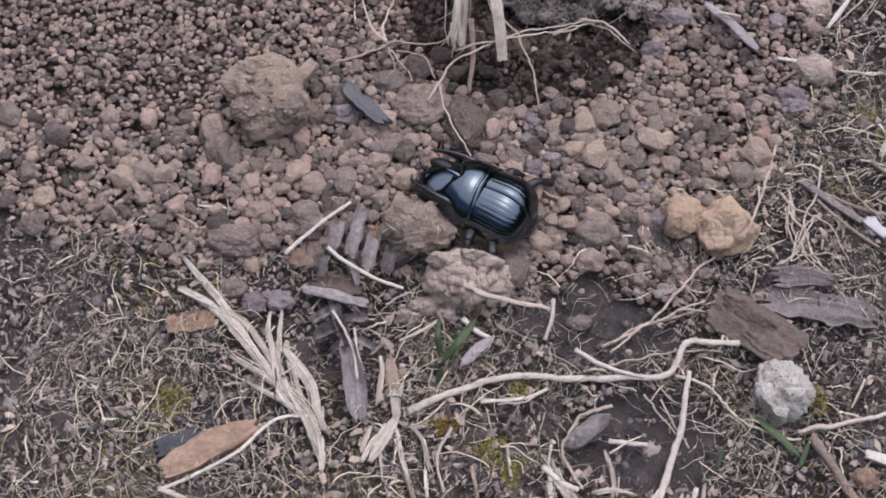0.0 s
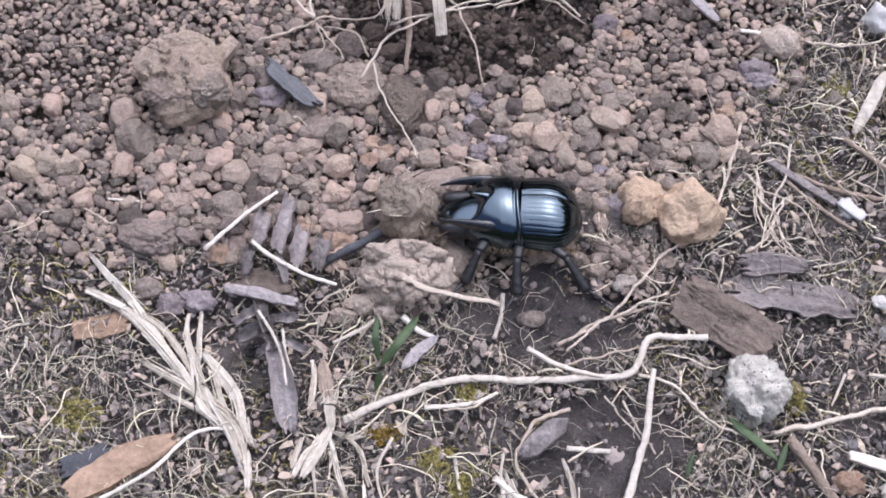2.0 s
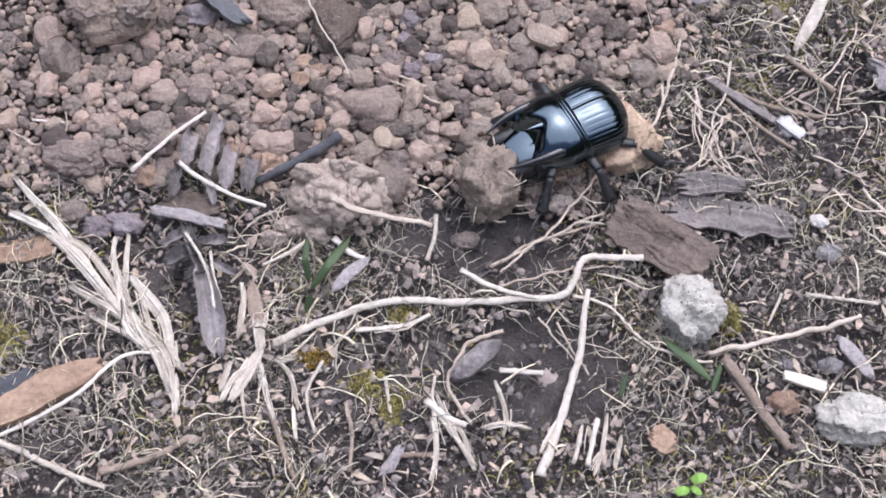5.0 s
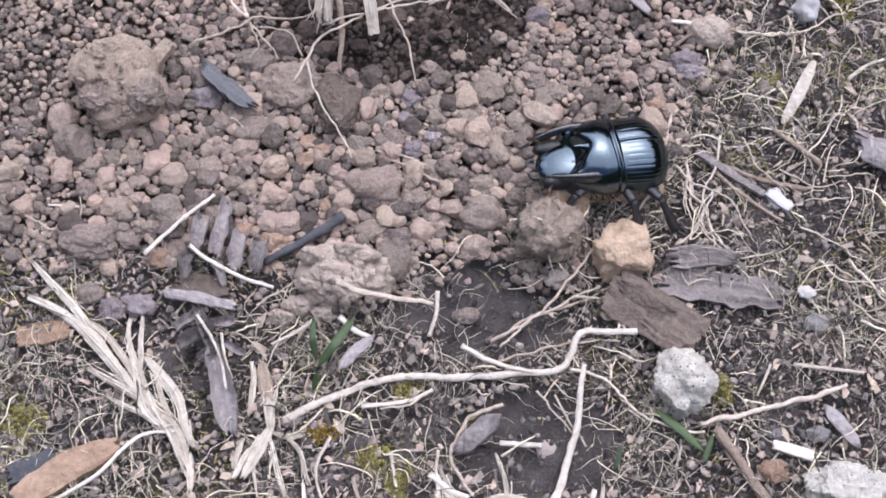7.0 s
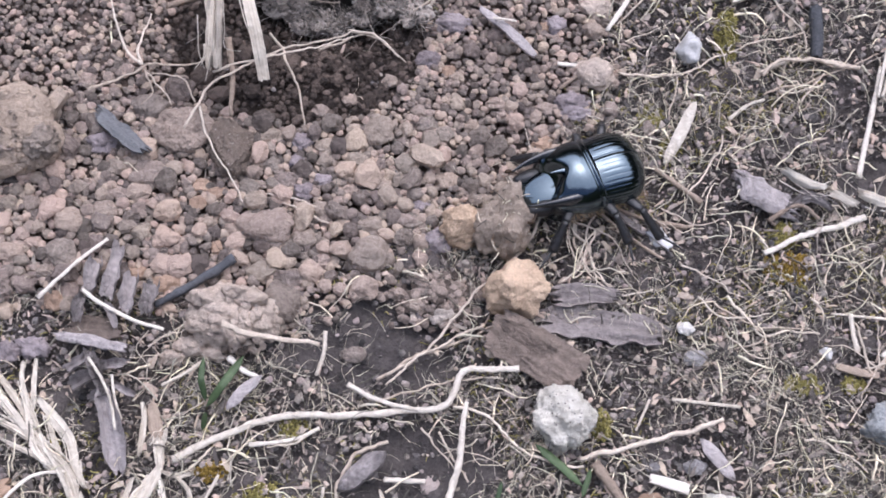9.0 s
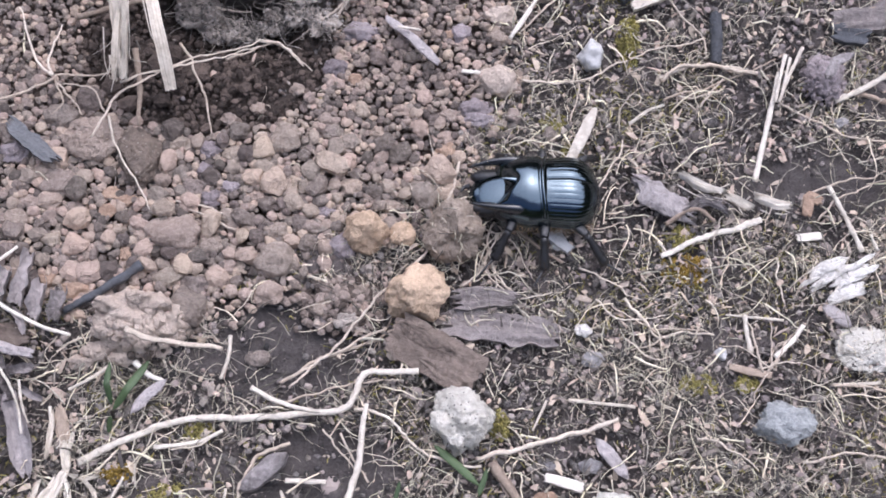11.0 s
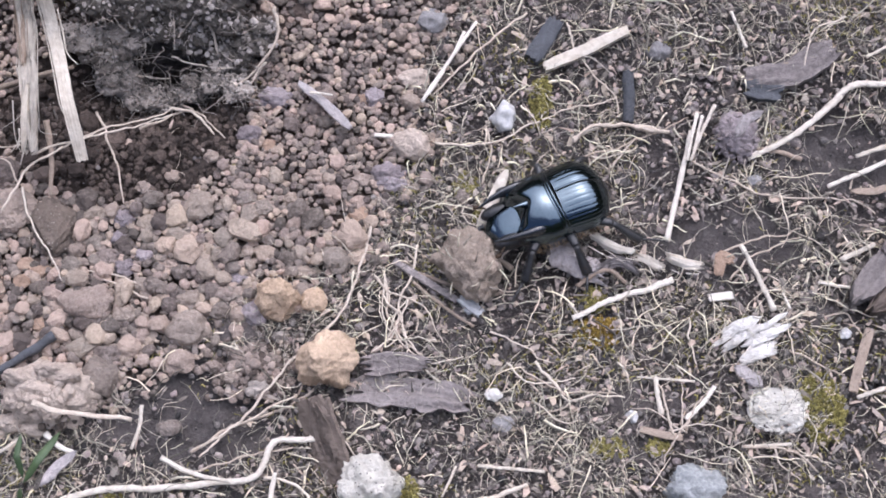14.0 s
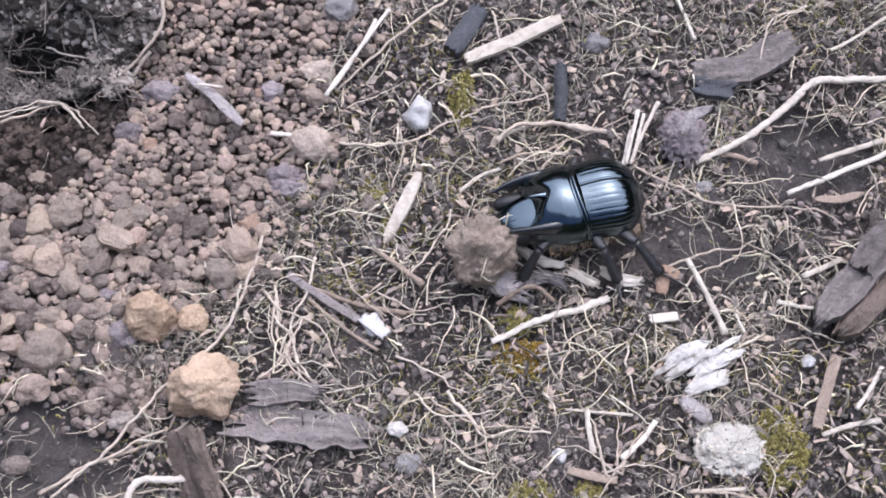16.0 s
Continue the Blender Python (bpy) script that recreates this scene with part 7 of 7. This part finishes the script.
flakes()
litter("fine_litter", "hair-fine dry rootlets matted on the soil", 12500, 20, 0.0038, 0.42, 0.30, (-7.5, 11.5, -6.5, 4.5), FIBRE, over=0.16, k=6)
litter("root_litter", "pale wiry rootlets and dry grass fibres", 2000, 21, 0.0088, 0.80, 0.27, (-7.5, 12, -6.5, 5), FIBRE, over=0.20)
litter("straw_litter", "short bleached bits of straw and stalk", 950, 22, 0.016, 0.45, 0.10, (-7.5, 12, -6.5, 5), FIBRE, over=0.15)
litter("moss_litter", "fine green and ochre moss threads on the soil", 6500, 23, 0.008, 0.14, 0.6, (-7.5, 12, -6.5, 5), MOSS, over=0.08, clump=0.85, k=4)


def root_mat():
    """The matted, earthy lip round the burrow mouth."""
    rng = np.random.default_rng(31)
    whole = tagged(new("root_mat"), "dark earthy mat of fine roots around the burrow mouth", "root mat")
    base = np.array([0.0, 2.3, 0.0])
    whole.matrix_basis = pose(*(base * C))
    lip = [(-0.94, 1.91), (-0.65, 1.9), (-0.32, 2.03), (0.05, 2.09), (0.43, 2.01), (0.72, 1.71)]
    mass = [(-2.02, 2.45), (-1.71, 2.55), (-1.28, 2.61), (-1.01, 2.57), (-1.24, 2.44), (-1.52, 2.38), (-1.35, 2.25), (-1.11, 2.19), (-0.97, 2.03)]
    top = [(-0.84, 2.6), (-0.48, 2.65), (-0.18, 2.65), (0.16, 2.55), (0.36, 2.34), (0.63, 2.43), (0.89, 2.56)]
    roof = [(-1.55, 2.85), (-1.05, 2.8), (-0.6, 2.78), (-0.2, 2.82), (0.25, 2.75), (0.45, 2.85)]
    back = [(-1.6, 3.2), (-1.0, 3.15), (-0.4, 3.1), (0.1, 3.1), (0.4, 3.15)]
    grit = {GRITTED: [], MATTED: []}
    for line, high, wide, count, material, hairs in ((lip, 0.50, 0.15, 52, GRITTED, 4), (mass, 0.44, 0.27, 84, GRITTED, 4), (top, 0.42, 0.22, 46, MATTED, 3), (roof, 0.75, 0.30, 44, MATTED, 6), (back, 0.75, 0.36, 36, MATTED, 5)):
        fibres = []
        for k in range(count):
            s = k / (count - 1) * (len(line) - 1.001)
            a, b = np.array(line[int(s)]), np.array(line[int(s) + 1])
            x, y = a + (b - a) * (s % 1) + rng.normal(size=2) * 0.07
            if ((x - HOLE[0]) / 0.60) ** 2 + ((y - HOLE[1] + 0.05) / 0.27) ** 2 < 1:
                continue
            r = wide * rng.uniform(0.3, 1.0)
            c = np.array([x, y, float(rise(x, y)) + high * rng.uniform(0.55, 1.0)])
            v, f = STONES[rng.integers(len(STONES))]
            part("clump", mesh_of((v * r * (1.0, 0.8, 0.5) + c - base) * C, f), material, whole)
            for _ in range(int(26 * r / wide)):
                way = rng.normal(size=3)
                way /= np.linalg.norm(way)
                way[2] = abs(way[2])
                g, h = GRAINS[rng.integers(len(GRAINS))]
                grit[material].append((g * rng.uniform(0.012, 0.034 if material is GRITTED else 0.055) + c + way * r * (1.0, 0.8, 0.55) - base, h))
            for _ in range(hairs):
                p = [c + rng.normal(size=3) * r * 0.7]
                d = rng.normal(size=3) * (1, 1, 0.5)
                for _ in range(5):
                    d = d * 0.7 + rng.normal(size=3) * 0.55
                    p.append(p[-1] + d * 0.075)
                fibres.append(tube_form(np.array(p) - base, 0.006 * rng.uniform(0.5, 1.6), 3, (1.1, 0.5), steps=3))
        v, f = joined(fibres)
        tagged(part("root_felt", mesh_of(v * C, f), FELT, whole, "fine felted roots"), kind="stuff")
    for material, label, bed in ((PALEGRIT, "pale grey crumbs caught in the roots", GRITTED), (MATGRIT, "dark crumbs caught in the roots", MATTED)):
        v, f = joined(grit[bed])
        tagged(part("grit", mesh_of(v * C, f, smooth=False), material, whole, label), kind="stuff")


root_mat()

# ---- the beetle ----
def grid_form(n, k, at, closed=False):
    v = [at(i / (n - 1), j / (k - (0 if closed else 1))) for i in range(n) for j in range(k)]
    f = [(i * k + j, i * k + (j + 1) % k, (i + 1) * k + (j + 1) % k, (i + 1) * k + j) for i in range(n - 1) for j in range(k if closed else k - 1)]
    return np.array(v), f


def wing_case(side):
    """One ribbed wing case: forward is +x, its inner edge on the back's middle line."""
    def at(u, w):
        s = u**0.85
        half = 0.535 * (1 - 0.07 * (1 - s) ** 2) * max(1 - max(0, (s - 0.40) / 0.60) ** 2.5, 0) ** 0.5
        tall = 0.43 * (0.93 + 0.07 * np.sin(3.14 * s)) * max(1 - max(0, (s - 0.30) / 0.70) ** 2.4, 0) ** 0.5
        a = w * 1.95
        groove = 0.0048 * (1 - abs(np.cos(a * 19.5)) ** 0.4) * (a < 1.62) * min(1, 5 * (1 - s)) * min(1, 8 * s)
        seam = 0.016 * np.exp(-((a / 0.035) ** 2))
        y = (half - groove) * np.sin(a) ** (0.92 if a < 1.57 else 1.0)
        z = (tall - groove - seam) * np.cos(a) if a < 1.5708 else 0.55 * tall * np.cos(a)
        return (-0.03 - 0.75 * s, side * max(y, 0.003), 0.36 + z)
    return grid_form(40, 150, at)


def fore_back():
    """The smooth domed fore-back plate: a raised hind rim, a hollow front between two horned corners."""
    def at(u, w):
        s = u
        half = 0.525 * (0.72 + 0.28 * min(1, s / 0.62) ** 0.75) - 0.015 * max(0, s - 0.8) / 0.2
        tall = 0.44 * (0.66 + 0.34 * np.sin(min(1, s / 0.72) * 1.5708)) * (1 - 0.05 * max(0, s - 0.75) / 0.25)
        if s < 0.10:
            half, tall = half * (0.84 + 0.16 * s / 0.10), tall * (0.10 + 0.90 * (s / 0.10) ** 0.5)
        rim = 0.020 * np.exp(-(((s - 0.955) / 0.020) ** 2)) - 0.016 * np.exp(-(((s - 0.90) / 0.018) ** 2))
        a = (w - 0.5) * 4.0
        y = (half + rim) * np.sin(a) if abs(a) < 1.5708 else (half + rim) * np.sign(a) * (1 - 0.35 * (abs(a) - 1.5708))
        z = (tall + rim) * np.cos(a) if abs(a) < 1.5708 else -0.30 * (abs(a) - 1.5708) / 0.43
        hollow = 1 / (1 + np.exp((s - 0.30 - 0.10 * np.cos(min(abs(y) / 0.23, 1) * 3.14)) / 0.03))
        z *= 1 - (0.38 + 0.55 * max(0, 0.42 - s) / 0.42) * hollow * np.exp(-((y / 0.26) ** 6)) * (z > 0)
        bow = 0.10 * (y / 0.5) ** 2
        return (0.64 - 0.64 * s - bow * (0.2 + 0.6 * s), y, 0.36 + z)
    return grid_form(48, 81, at)


def solid(name, form, material, parent, thick=0.0, label="", m=None):
    v, f = form
    me = mesh_of(v * C, f)
    return part(name, me, material, parent, label, m)


def oval_form(cx, cy, cz, rx, ry, rz, sub=3):
    v, f = BALLS[sub]
    return v * (rx, ry, rz) + (cx, cy, cz), f


def beetle():
    whole = tagged(new("beetle"), "glossy black horned dung beetle with ribbed wing cases", "beetle")
    solid("wing_case", wing_case(1), SHELL, whole, label="ribbed shiny black wing case")
    solid("wing_case", wing_case(-1), SHELL, whole, label="ribbed shiny black wing case")
    solid("pronotum", fore_back(), SHELL, whole, label="smooth domed blue-black plate with a raised rim")
    solid("belly", joined([oval_form(-0.36, 0, 0.33, 0.46, 0.46, 0.20), oval_form(0.22, 0, 0.32, 0.36, 0.40, 0.20)]), LEGS, whole, label="dull black underside")
    # head: a shovel-shaped plate low in front, with eyes, jaws and feelers
    def brow(u, w):
        a = (w - 0.5) * 3.1416
        half = 0.29 * (1 - 0.30 * u**2) * (1 - u**6) ** 0.5
        return (0.50 + 0.48 * u - 0.02 * (1 - np.cos(a)), half * np.sin(a), 0.36 - 0.10 * u + (0.11 * (1 - u**3) + 0.015) * np.cos(a) ** 0.7 if abs(a) < 1.57 else 0.36 - 0.10 * u)
    head = solid("head", joined([grid_form(18, 27, brow), oval_form(0.66, 0, 0.28, 0.30, 0.21, 0.12)]), SHELL, whole, label="black shovel-shaped head")
    for s in (1, -1):
        solid("eye", oval_form(0.64, s * 0.23, 0.37, 0.06, 0.045, 0.05, 2), LEGS, head)
        solid("jaw", tube_form([(0.96, s * 0.13, 0.25), (1.03, s * 0.13, 0.24), (1.08, s * 0.05, 0.24)], 0.035, 7, (1.2, 0.4)), LEGS, head)
        solid("feeler", joined([tube_form([(0.76, s * 0.22, 0.30), (0.86, s * 0.34, 0.34), (0.93, s * 0.40, 0.33)], 0.014, 6, (1, 0.9)), oval_form(0.96, s * 0.415, 0.33, 0.05, 0.03, 0.035, 2)]), BRISTLE, head, label="brown clubbed feeler")
        solid("cheek", joined([oval_form(0.66, s * 0.25, 0.30, 0.30, 0.11, 0.13), oval_form(0.42, s * 0.33, 0.36, 0.22, 0.12, 0.14)]), LEGS, head)
        solid("side_horn", tube_form([(0.26, s * 0.37, 0.50), (0.44, s * 0.375, 0.53), (0.62, s * 0.36, 0.54), (0.80, s * 0.33, 0.53), (0.98, s * 0.28, 0.51)], 0.034, 12, (2.3, 0.25), flat=1.7, rough=0.02), HORN, whole, label="forward-curving black horn")
    solid("middle_horn", tube_form([(0.36, 0, 0.66), (0.46, 0, 0.69), (0.58, 0, 0.71)], 0.034, 9, (1.7, 0.25), rough=0.02), SHELL, whole, label="short black middle horn")
    for s in (1, -1):
        rng = np.random.default_rng(60 + s)
        hairs = []
        for q in np.linspace(0, 1, 70):
            x = 0.45 - 1.15 * q
            b = np.array([x, s * (0.47 - 0.24 * max(0, -x - 0.35) ** 1.2), 0.30])
            hairs.append(tube_form([b, b + (rng.normal() * 0.02, s * 0.06, -0.03), b + (rng.normal() * 0.05, s * 0.10 * rng.uniform(0.5, 1.1), -0.08)], 0.004, 3, (1, 0.3), steps=2))
        solid("hair_fringe", joined(hairs), FRINGE, whole, label="tawny hair fringe along the underside")
    # legs: thigh, toothed shin and thin foot, each leg turning at its hip
    hips = []
    for k, (hx, hy, reach, swing) in enumerate(((0.32, 0.30, 0.56, 38), (-0.06, 0.32, 0.64, -4), (-0.30, 0.30, 0.78, -42))):
        for s in (1, -1):
            leg = tagged(part("leg", mesh_of(*scaled(oval_form(0, 0, 0, 0.10, 0.09, 0.08, 2))), LEGS, whole))
            leg.matrix_basis = pose(hx * C, s * hy * C, 0.30 * C)
            d = np.array([np.sin(np.radians(swing)), s * np.cos(np.radians(swing)), 0])
            knee = d * reach * 0.55 + (0, 0, 0.02)
            ankle = d * reach * 0.95 + (0.06 * np.sign(swing), 0, -0.34)
            toe = ankle + d * 0.24 + (0.10 * np.sign(-swing if k == 1 else swing), 0, -0.05)
            solid("thigh", tube_form([(0, 0, 0), knee * 0.5 + (0, 0, 0.01), knee], 0.080, 9, (1.1, 0.75), flat=0.8, rough=0.03), LEGS, leg)
            spikes = [tube_form([knee, (knee + ankle) / 2, ankle], 0.060, 9, (0.75, 1.35), flat=0.8, rough=0.06)]
            for q in (0.35, 0.55, 0.75, 0.93):
                b = knee + (ankle - knee) * q
                spikes.append(tube_form([b, b + d * 0.05 + (0.09 * np.sign(swing), 0, -0.02)], 0.022, 5, (1, 0.15), steps=2))
            solid("shin", joined(spikes), LEGS, leg, label="toothed black shin")
            foot = [tube_form([ankle, (ankle + toe) / 2 + (0, 0, 0.02), toe], 0.018, 6, (1.1, 0.8))]
            foot += [tube_form([toe, toe + d * 0.05 + (e * 0.04, 0, -0.02)], 0.009, 5, (1, 0.3), steps=2) for e in (1, -1)]
            solid("foot", joined(foot), LEGS, leg)
            hair = []
            rng = np.random.default_rng(k * 2 + s + 40)
            for _ in range(26):
                b = knee + (ankle - knee) * rng.uniform(0.0, 1.0) + rng.normal(size=3) * 0.02
                hair.append(tube_form([b, b + rng.normal(size=3) * 0.06 + (0, 0, -0.03)], 0.0045, 3, (1, 0.3), steps=1))
            solid("bristles", joined(hair), BRISTLE, leg, label="short brown leg bristles")
            hips.append((leg, k, s))
    return whole, hips


def scaled(form):
    return form[0] * C, form[1]


BEETLE, HIPS = beetle()

# ---- what moves ----

DIRT_BALL_WAY = [
    (0, -2.35, -2.1),
    (0.5, -2.37, -2.14),
    (1, -1.64, -2.17),
    (1.5, -1.83, -1.86),
    (2, -1.68, -1.84),
    (2.5, -0.83, -2.38),
    (3, -0.41, -3.08),
    (3.5, -0.19, -3.16),
    (4, -0.15, -3.08),
    (4.2, -0.04, -2.93),
    (6.3, 0.35, -1.9),
    (6.5, 0.77, -1.82),
    (6.8, 1.01, -2.02),
    (7, 0.95, -1.96),
    (7.5, 1.02, -1.8),
    (8, 1.03, -1.63),
    (8.5, 1.3, -1.47),
    (9, 1.82, -1.25),
    (9.5, 2.21, -1.45),
    (9.7, 2.24, -1.43),
    (11.8, 2.56, -1.26),
    (12, 2.54, -1.25),
    (12.3, 2.86, -0.96),
    (12.5, 2.92, -0.93),
    (13, 3.31, -1.12),
    (13.5, 3.27, -0.94),
    (14, 3.9, -0.83),
    (14.5, 4.21, -0.72),
    (15, 5.03, -0.51),
    (15.3, 4.95, -0.51),
    (15.6, 5.07, -0.45),
    (16, 5.16, -0.46),
]
BEETLE_WAY = [  # seconds, place of the waist, heading, nose-up, lean, clearance
    (0, -1.53, -1.64, 157.0, 0.0, 6.0, 0.1),
    (0.5, -1.40, -1.68, 153.0, 0.0, 6.0, 0.1),
    (1, -0.93, -1.58, 182.0, 0.0, 6.0, 0.1),
    (1.5, -0.40, -1.87, 185.0, 0.0, 14.0, 0.1),
    (2, -0.31, -1.96, 180.0, 0.0, 14.0, 0.1),
    (2.5, 0.49, -1.96, 195.0, 0.0, 14.0, 0.1),
    (3, 0.50, -2.11, 231.0, 0.0, 6.0, 0.1),
    (3.5, 0.27, -1.98, 226.0, 0.0, 6.0, 0.1),
    (4, 0.42, -1.99, 225.0, 0.0, 6.0, 0.1),
    (4.2, 0.64, -2.06, 223.0, 0.0, 6.0, 0.1),
    (6.3, 1.36, -0.96, 198.0, 11.0, 6.0, 0.1),
    (6.5, 1.50, -0.94, 198.0, 11.0, 6.0, 0.1),
    (6.8, 1.72, -1.13, 198.0, 11.0, 6.0, 0.1),
    (7, 1.62, -1.05, 194.0, 11.0, 6.0, 0.1),
    (7.5, 1.92, -1.16, 190.0, 11.0, 6.0, 0.1),
    (8, 2.10, -1.15, 184.0, 6.0, 6.0, 0.1),
    (8.5, 2.48, -0.94, 200.0, 6.0, 6.0, 0.1),
    (9, 2.89, -0.68, 202.0, 6.0, 6.0, 0.1),
    (9.5, 2.86, -0.75, 208.0, 6.0, 6.0, 0.1),
    (9.7, 2.92, -0.76, 203.0, 6.0, 6.0, 0.1),
    (11.8, 3.84, -0.92, 180.0, 0.0, 6.0, 0.1),
    (12, 3.80, -0.99, 193.0, 0.0, 6.0, 0.1),
    (12.3, 4.02, -0.55, 193.0, 0.0, 6.0, 0.1),
    (12.5, 4.21, -0.53, 180.0, 0.0, 6.0, 0.1),
    (13, 4.26, -0.48, 203.0, 0.0, 6.0, 0.1),
    (13.5, 4.51, -0.44, 207.0, 0.0, 6.0, 0.1),
    (14, 5.03, -0.05, 203.0, 0.0, 6.0, 0.1),
    (14.5, 5.42, -0.04, 204.0, 9.0, 6.0, 0.1),
    (15, 5.83, 0.31, 191.0, 9.0, 6.0, 0.1),
    (15.3, 5.92, 0.32, 188.0, 5.0, 6.0, 0.1),
    (15.6, 6.09, 0.02, 191.0, 0.0, 6.0, 0.1),
    (16, 6.27, 0.07, 194.0, 0.0, 6.0, 0.1),
]
GOLD_WAY = [
    (0, 1.87, -1.54, 0),
    (4.2, 1.87, -1.54, 0),
    (6.3, 1.86, -1.93, 30),
    (6.5, 1.97, -1.9, 40),
    (6.8, 2.03, -2.11, 55),
    (7, 1.95, -2.15, 70),
    (7.5, 1.93, -2.17, 95),
    (8, 1.96, -2.16, 110),
    (8.5, 2.06, -2.15, 115),
    (16, 2.06, -2.15, 115),
]
CREAM_WAY = [
    (0, 1.22, -1.42, 0),
    (4.2, 1.22, -1.42, 0),
    (6.3, 1.14, -1.55, 40),
    (7, 1.14, -1.55, 50),
    (8.3, 1.29, -1.32, 90),
    (16, 1.29, -1.32, 90),
]
BARK_SPOT = (2.31, -2.96)


def rolling_stone(name, label, wide, deep, high, seed, material, category):
    v, f = stone_form(seed, 5, 6, 0.26, 0.07)
    return thing(name, mesh_of(v * np.array([wide, deep, high]) / 2 * C, f), material, Matrix(), label, category)


GOLD_STONE = rolling_stone("clay_stone", "golden-brown clay stone rolled down by the beetle", 0.90, 0.84, 0.72, 71, GOLD, "stone")
CREAM_STONE = rolling_stone("clay_stone", "cream-brown squarish clay stone beside the beetle", 0.62, 0.64, 0.56, 83, GOLD, "stone")


def dirt_ball():
    v, f = stone_form(55, 5, 6, 0.26, 0.11)
    ob = thing("dirt_ball", mesh_of(v * (0.47, 0.45, 0.40) * C, f), BALL, Matrix(), "lumpy ball of packed dirt pushed by the beetle", "dirt ball")
    rng = np.random.default_rng(8)
    bits = []
    for _ in range(60):
        p = v[rng.integers(len(v))] * (0.46, 0.44, 0.39)
        d = rng.normal(size=3) * 0.09
        bits.append(tube_form([p, p + d * 0.5 + p * 0.05, p + d], 0.010, 3, (1, 0.6), steps=2))
    w, g = joined(bits)
    tagged(part("fibre_fuzz", mesh_of(w * C, g), FIBRE, ob, "short pale fibres stuck in the dirt"), kind="stuff")
    return ob


DIRT_BALL = dirt_ball()


def bark_piece():
    v, f = flake_form([(-0.66, 0, 0), (0, 0, 0.03), (0.62, 0, 0)], 0.60, 0.06, 0.05, 0.10, 0.025, 91, 1.0, 0.0)
    ob = thing("bark_piece", mesh_of(v * C, f), DARKBARK, Matrix(), "brown flake of bark leaning on the quartz stone", "bark")
    for k, (x, y, long, wide) in enumerate(((-0.18, 0.10, 0.7, 0.30), (0.22, -0.12, 0.6, 0.22))):
        v, f = flake_form([(x - long / 2, y, 0.07), (x + long / 2, y, 0.07)], wide, 0.03, 0.04, 0.25, 0.03, 93 + k, 0.6, 0.0, strand=0.02)
        part("bark_layer", mesh_of(v * C, f), DARKBARK, ob)
    return ob


BARK_PIECE = bark_piece()


def motions():
    def on(x, y, lift):
        return (float(rise(x, y)) + lift) * C

    walk(BEETLE, [(t, pose(x * C, y * C, on(x, y, up), lean, -nose, turn)) for t, x, y, turn, nose, lean, up in BEETLE_WAY])
    rows, spin = [], 0.0
    for i, (t, x, y) in enumerate(DIRT_BALL_WAY):
        if i:
            spin += min(60, 60 * math.hypot(x - DIRT_BALL_WAY[i - 1][1], y - DIRT_BALL_WAY[i - 1][2]))
        rows.append((t, pose(x * C, y * C, on(x, y, 0.36), spin * 0.3, -spin, spin * 0.2)))
    walk(DIRT_BALL, rows)
    walk(GOLD_STONE, [(t, pose(x * C, y * C, on(x, y, 0.24), a, a * 0.5, a * 0.4)) for t, x, y, a in GOLD_WAY])
    walk(CREAM_STONE, [(t, pose(x * C, y * C, on(x, y, 0.22), a, -a * 0.3, 0)) for t, x, y, a in CREAM_WAY])
    x, y = BARK_SPOT
    flat = pose(x * C, y * C, on(x, y, 0.22), 12, 6, -28)
    stood = pose((x - 0.22) * C, (y - 0.32) * C, on(x, y, 0.20), 44, 26, -70)
    walk(BARK_PIECE, [(0, flat), (12.2, flat), (12.5, stood), (16, stood)])
    for leg, k, s in HIPS:
        hip = leg.matrix_basis.copy()
        phase = 3.1416 * ((k + (s > 0)) % 2)
        rows = []
        for i in range(65):
            t = i * 0.25
            a = 14 * math.sin(5.6 * t + phase + 0.5 * k)
            rows.append((t, hip @ pose(0, 0, 0, 7 * s * max(0, math.cos(5.6 * t + phase)), 0, a)))
        walk(leg, rows)


motions()
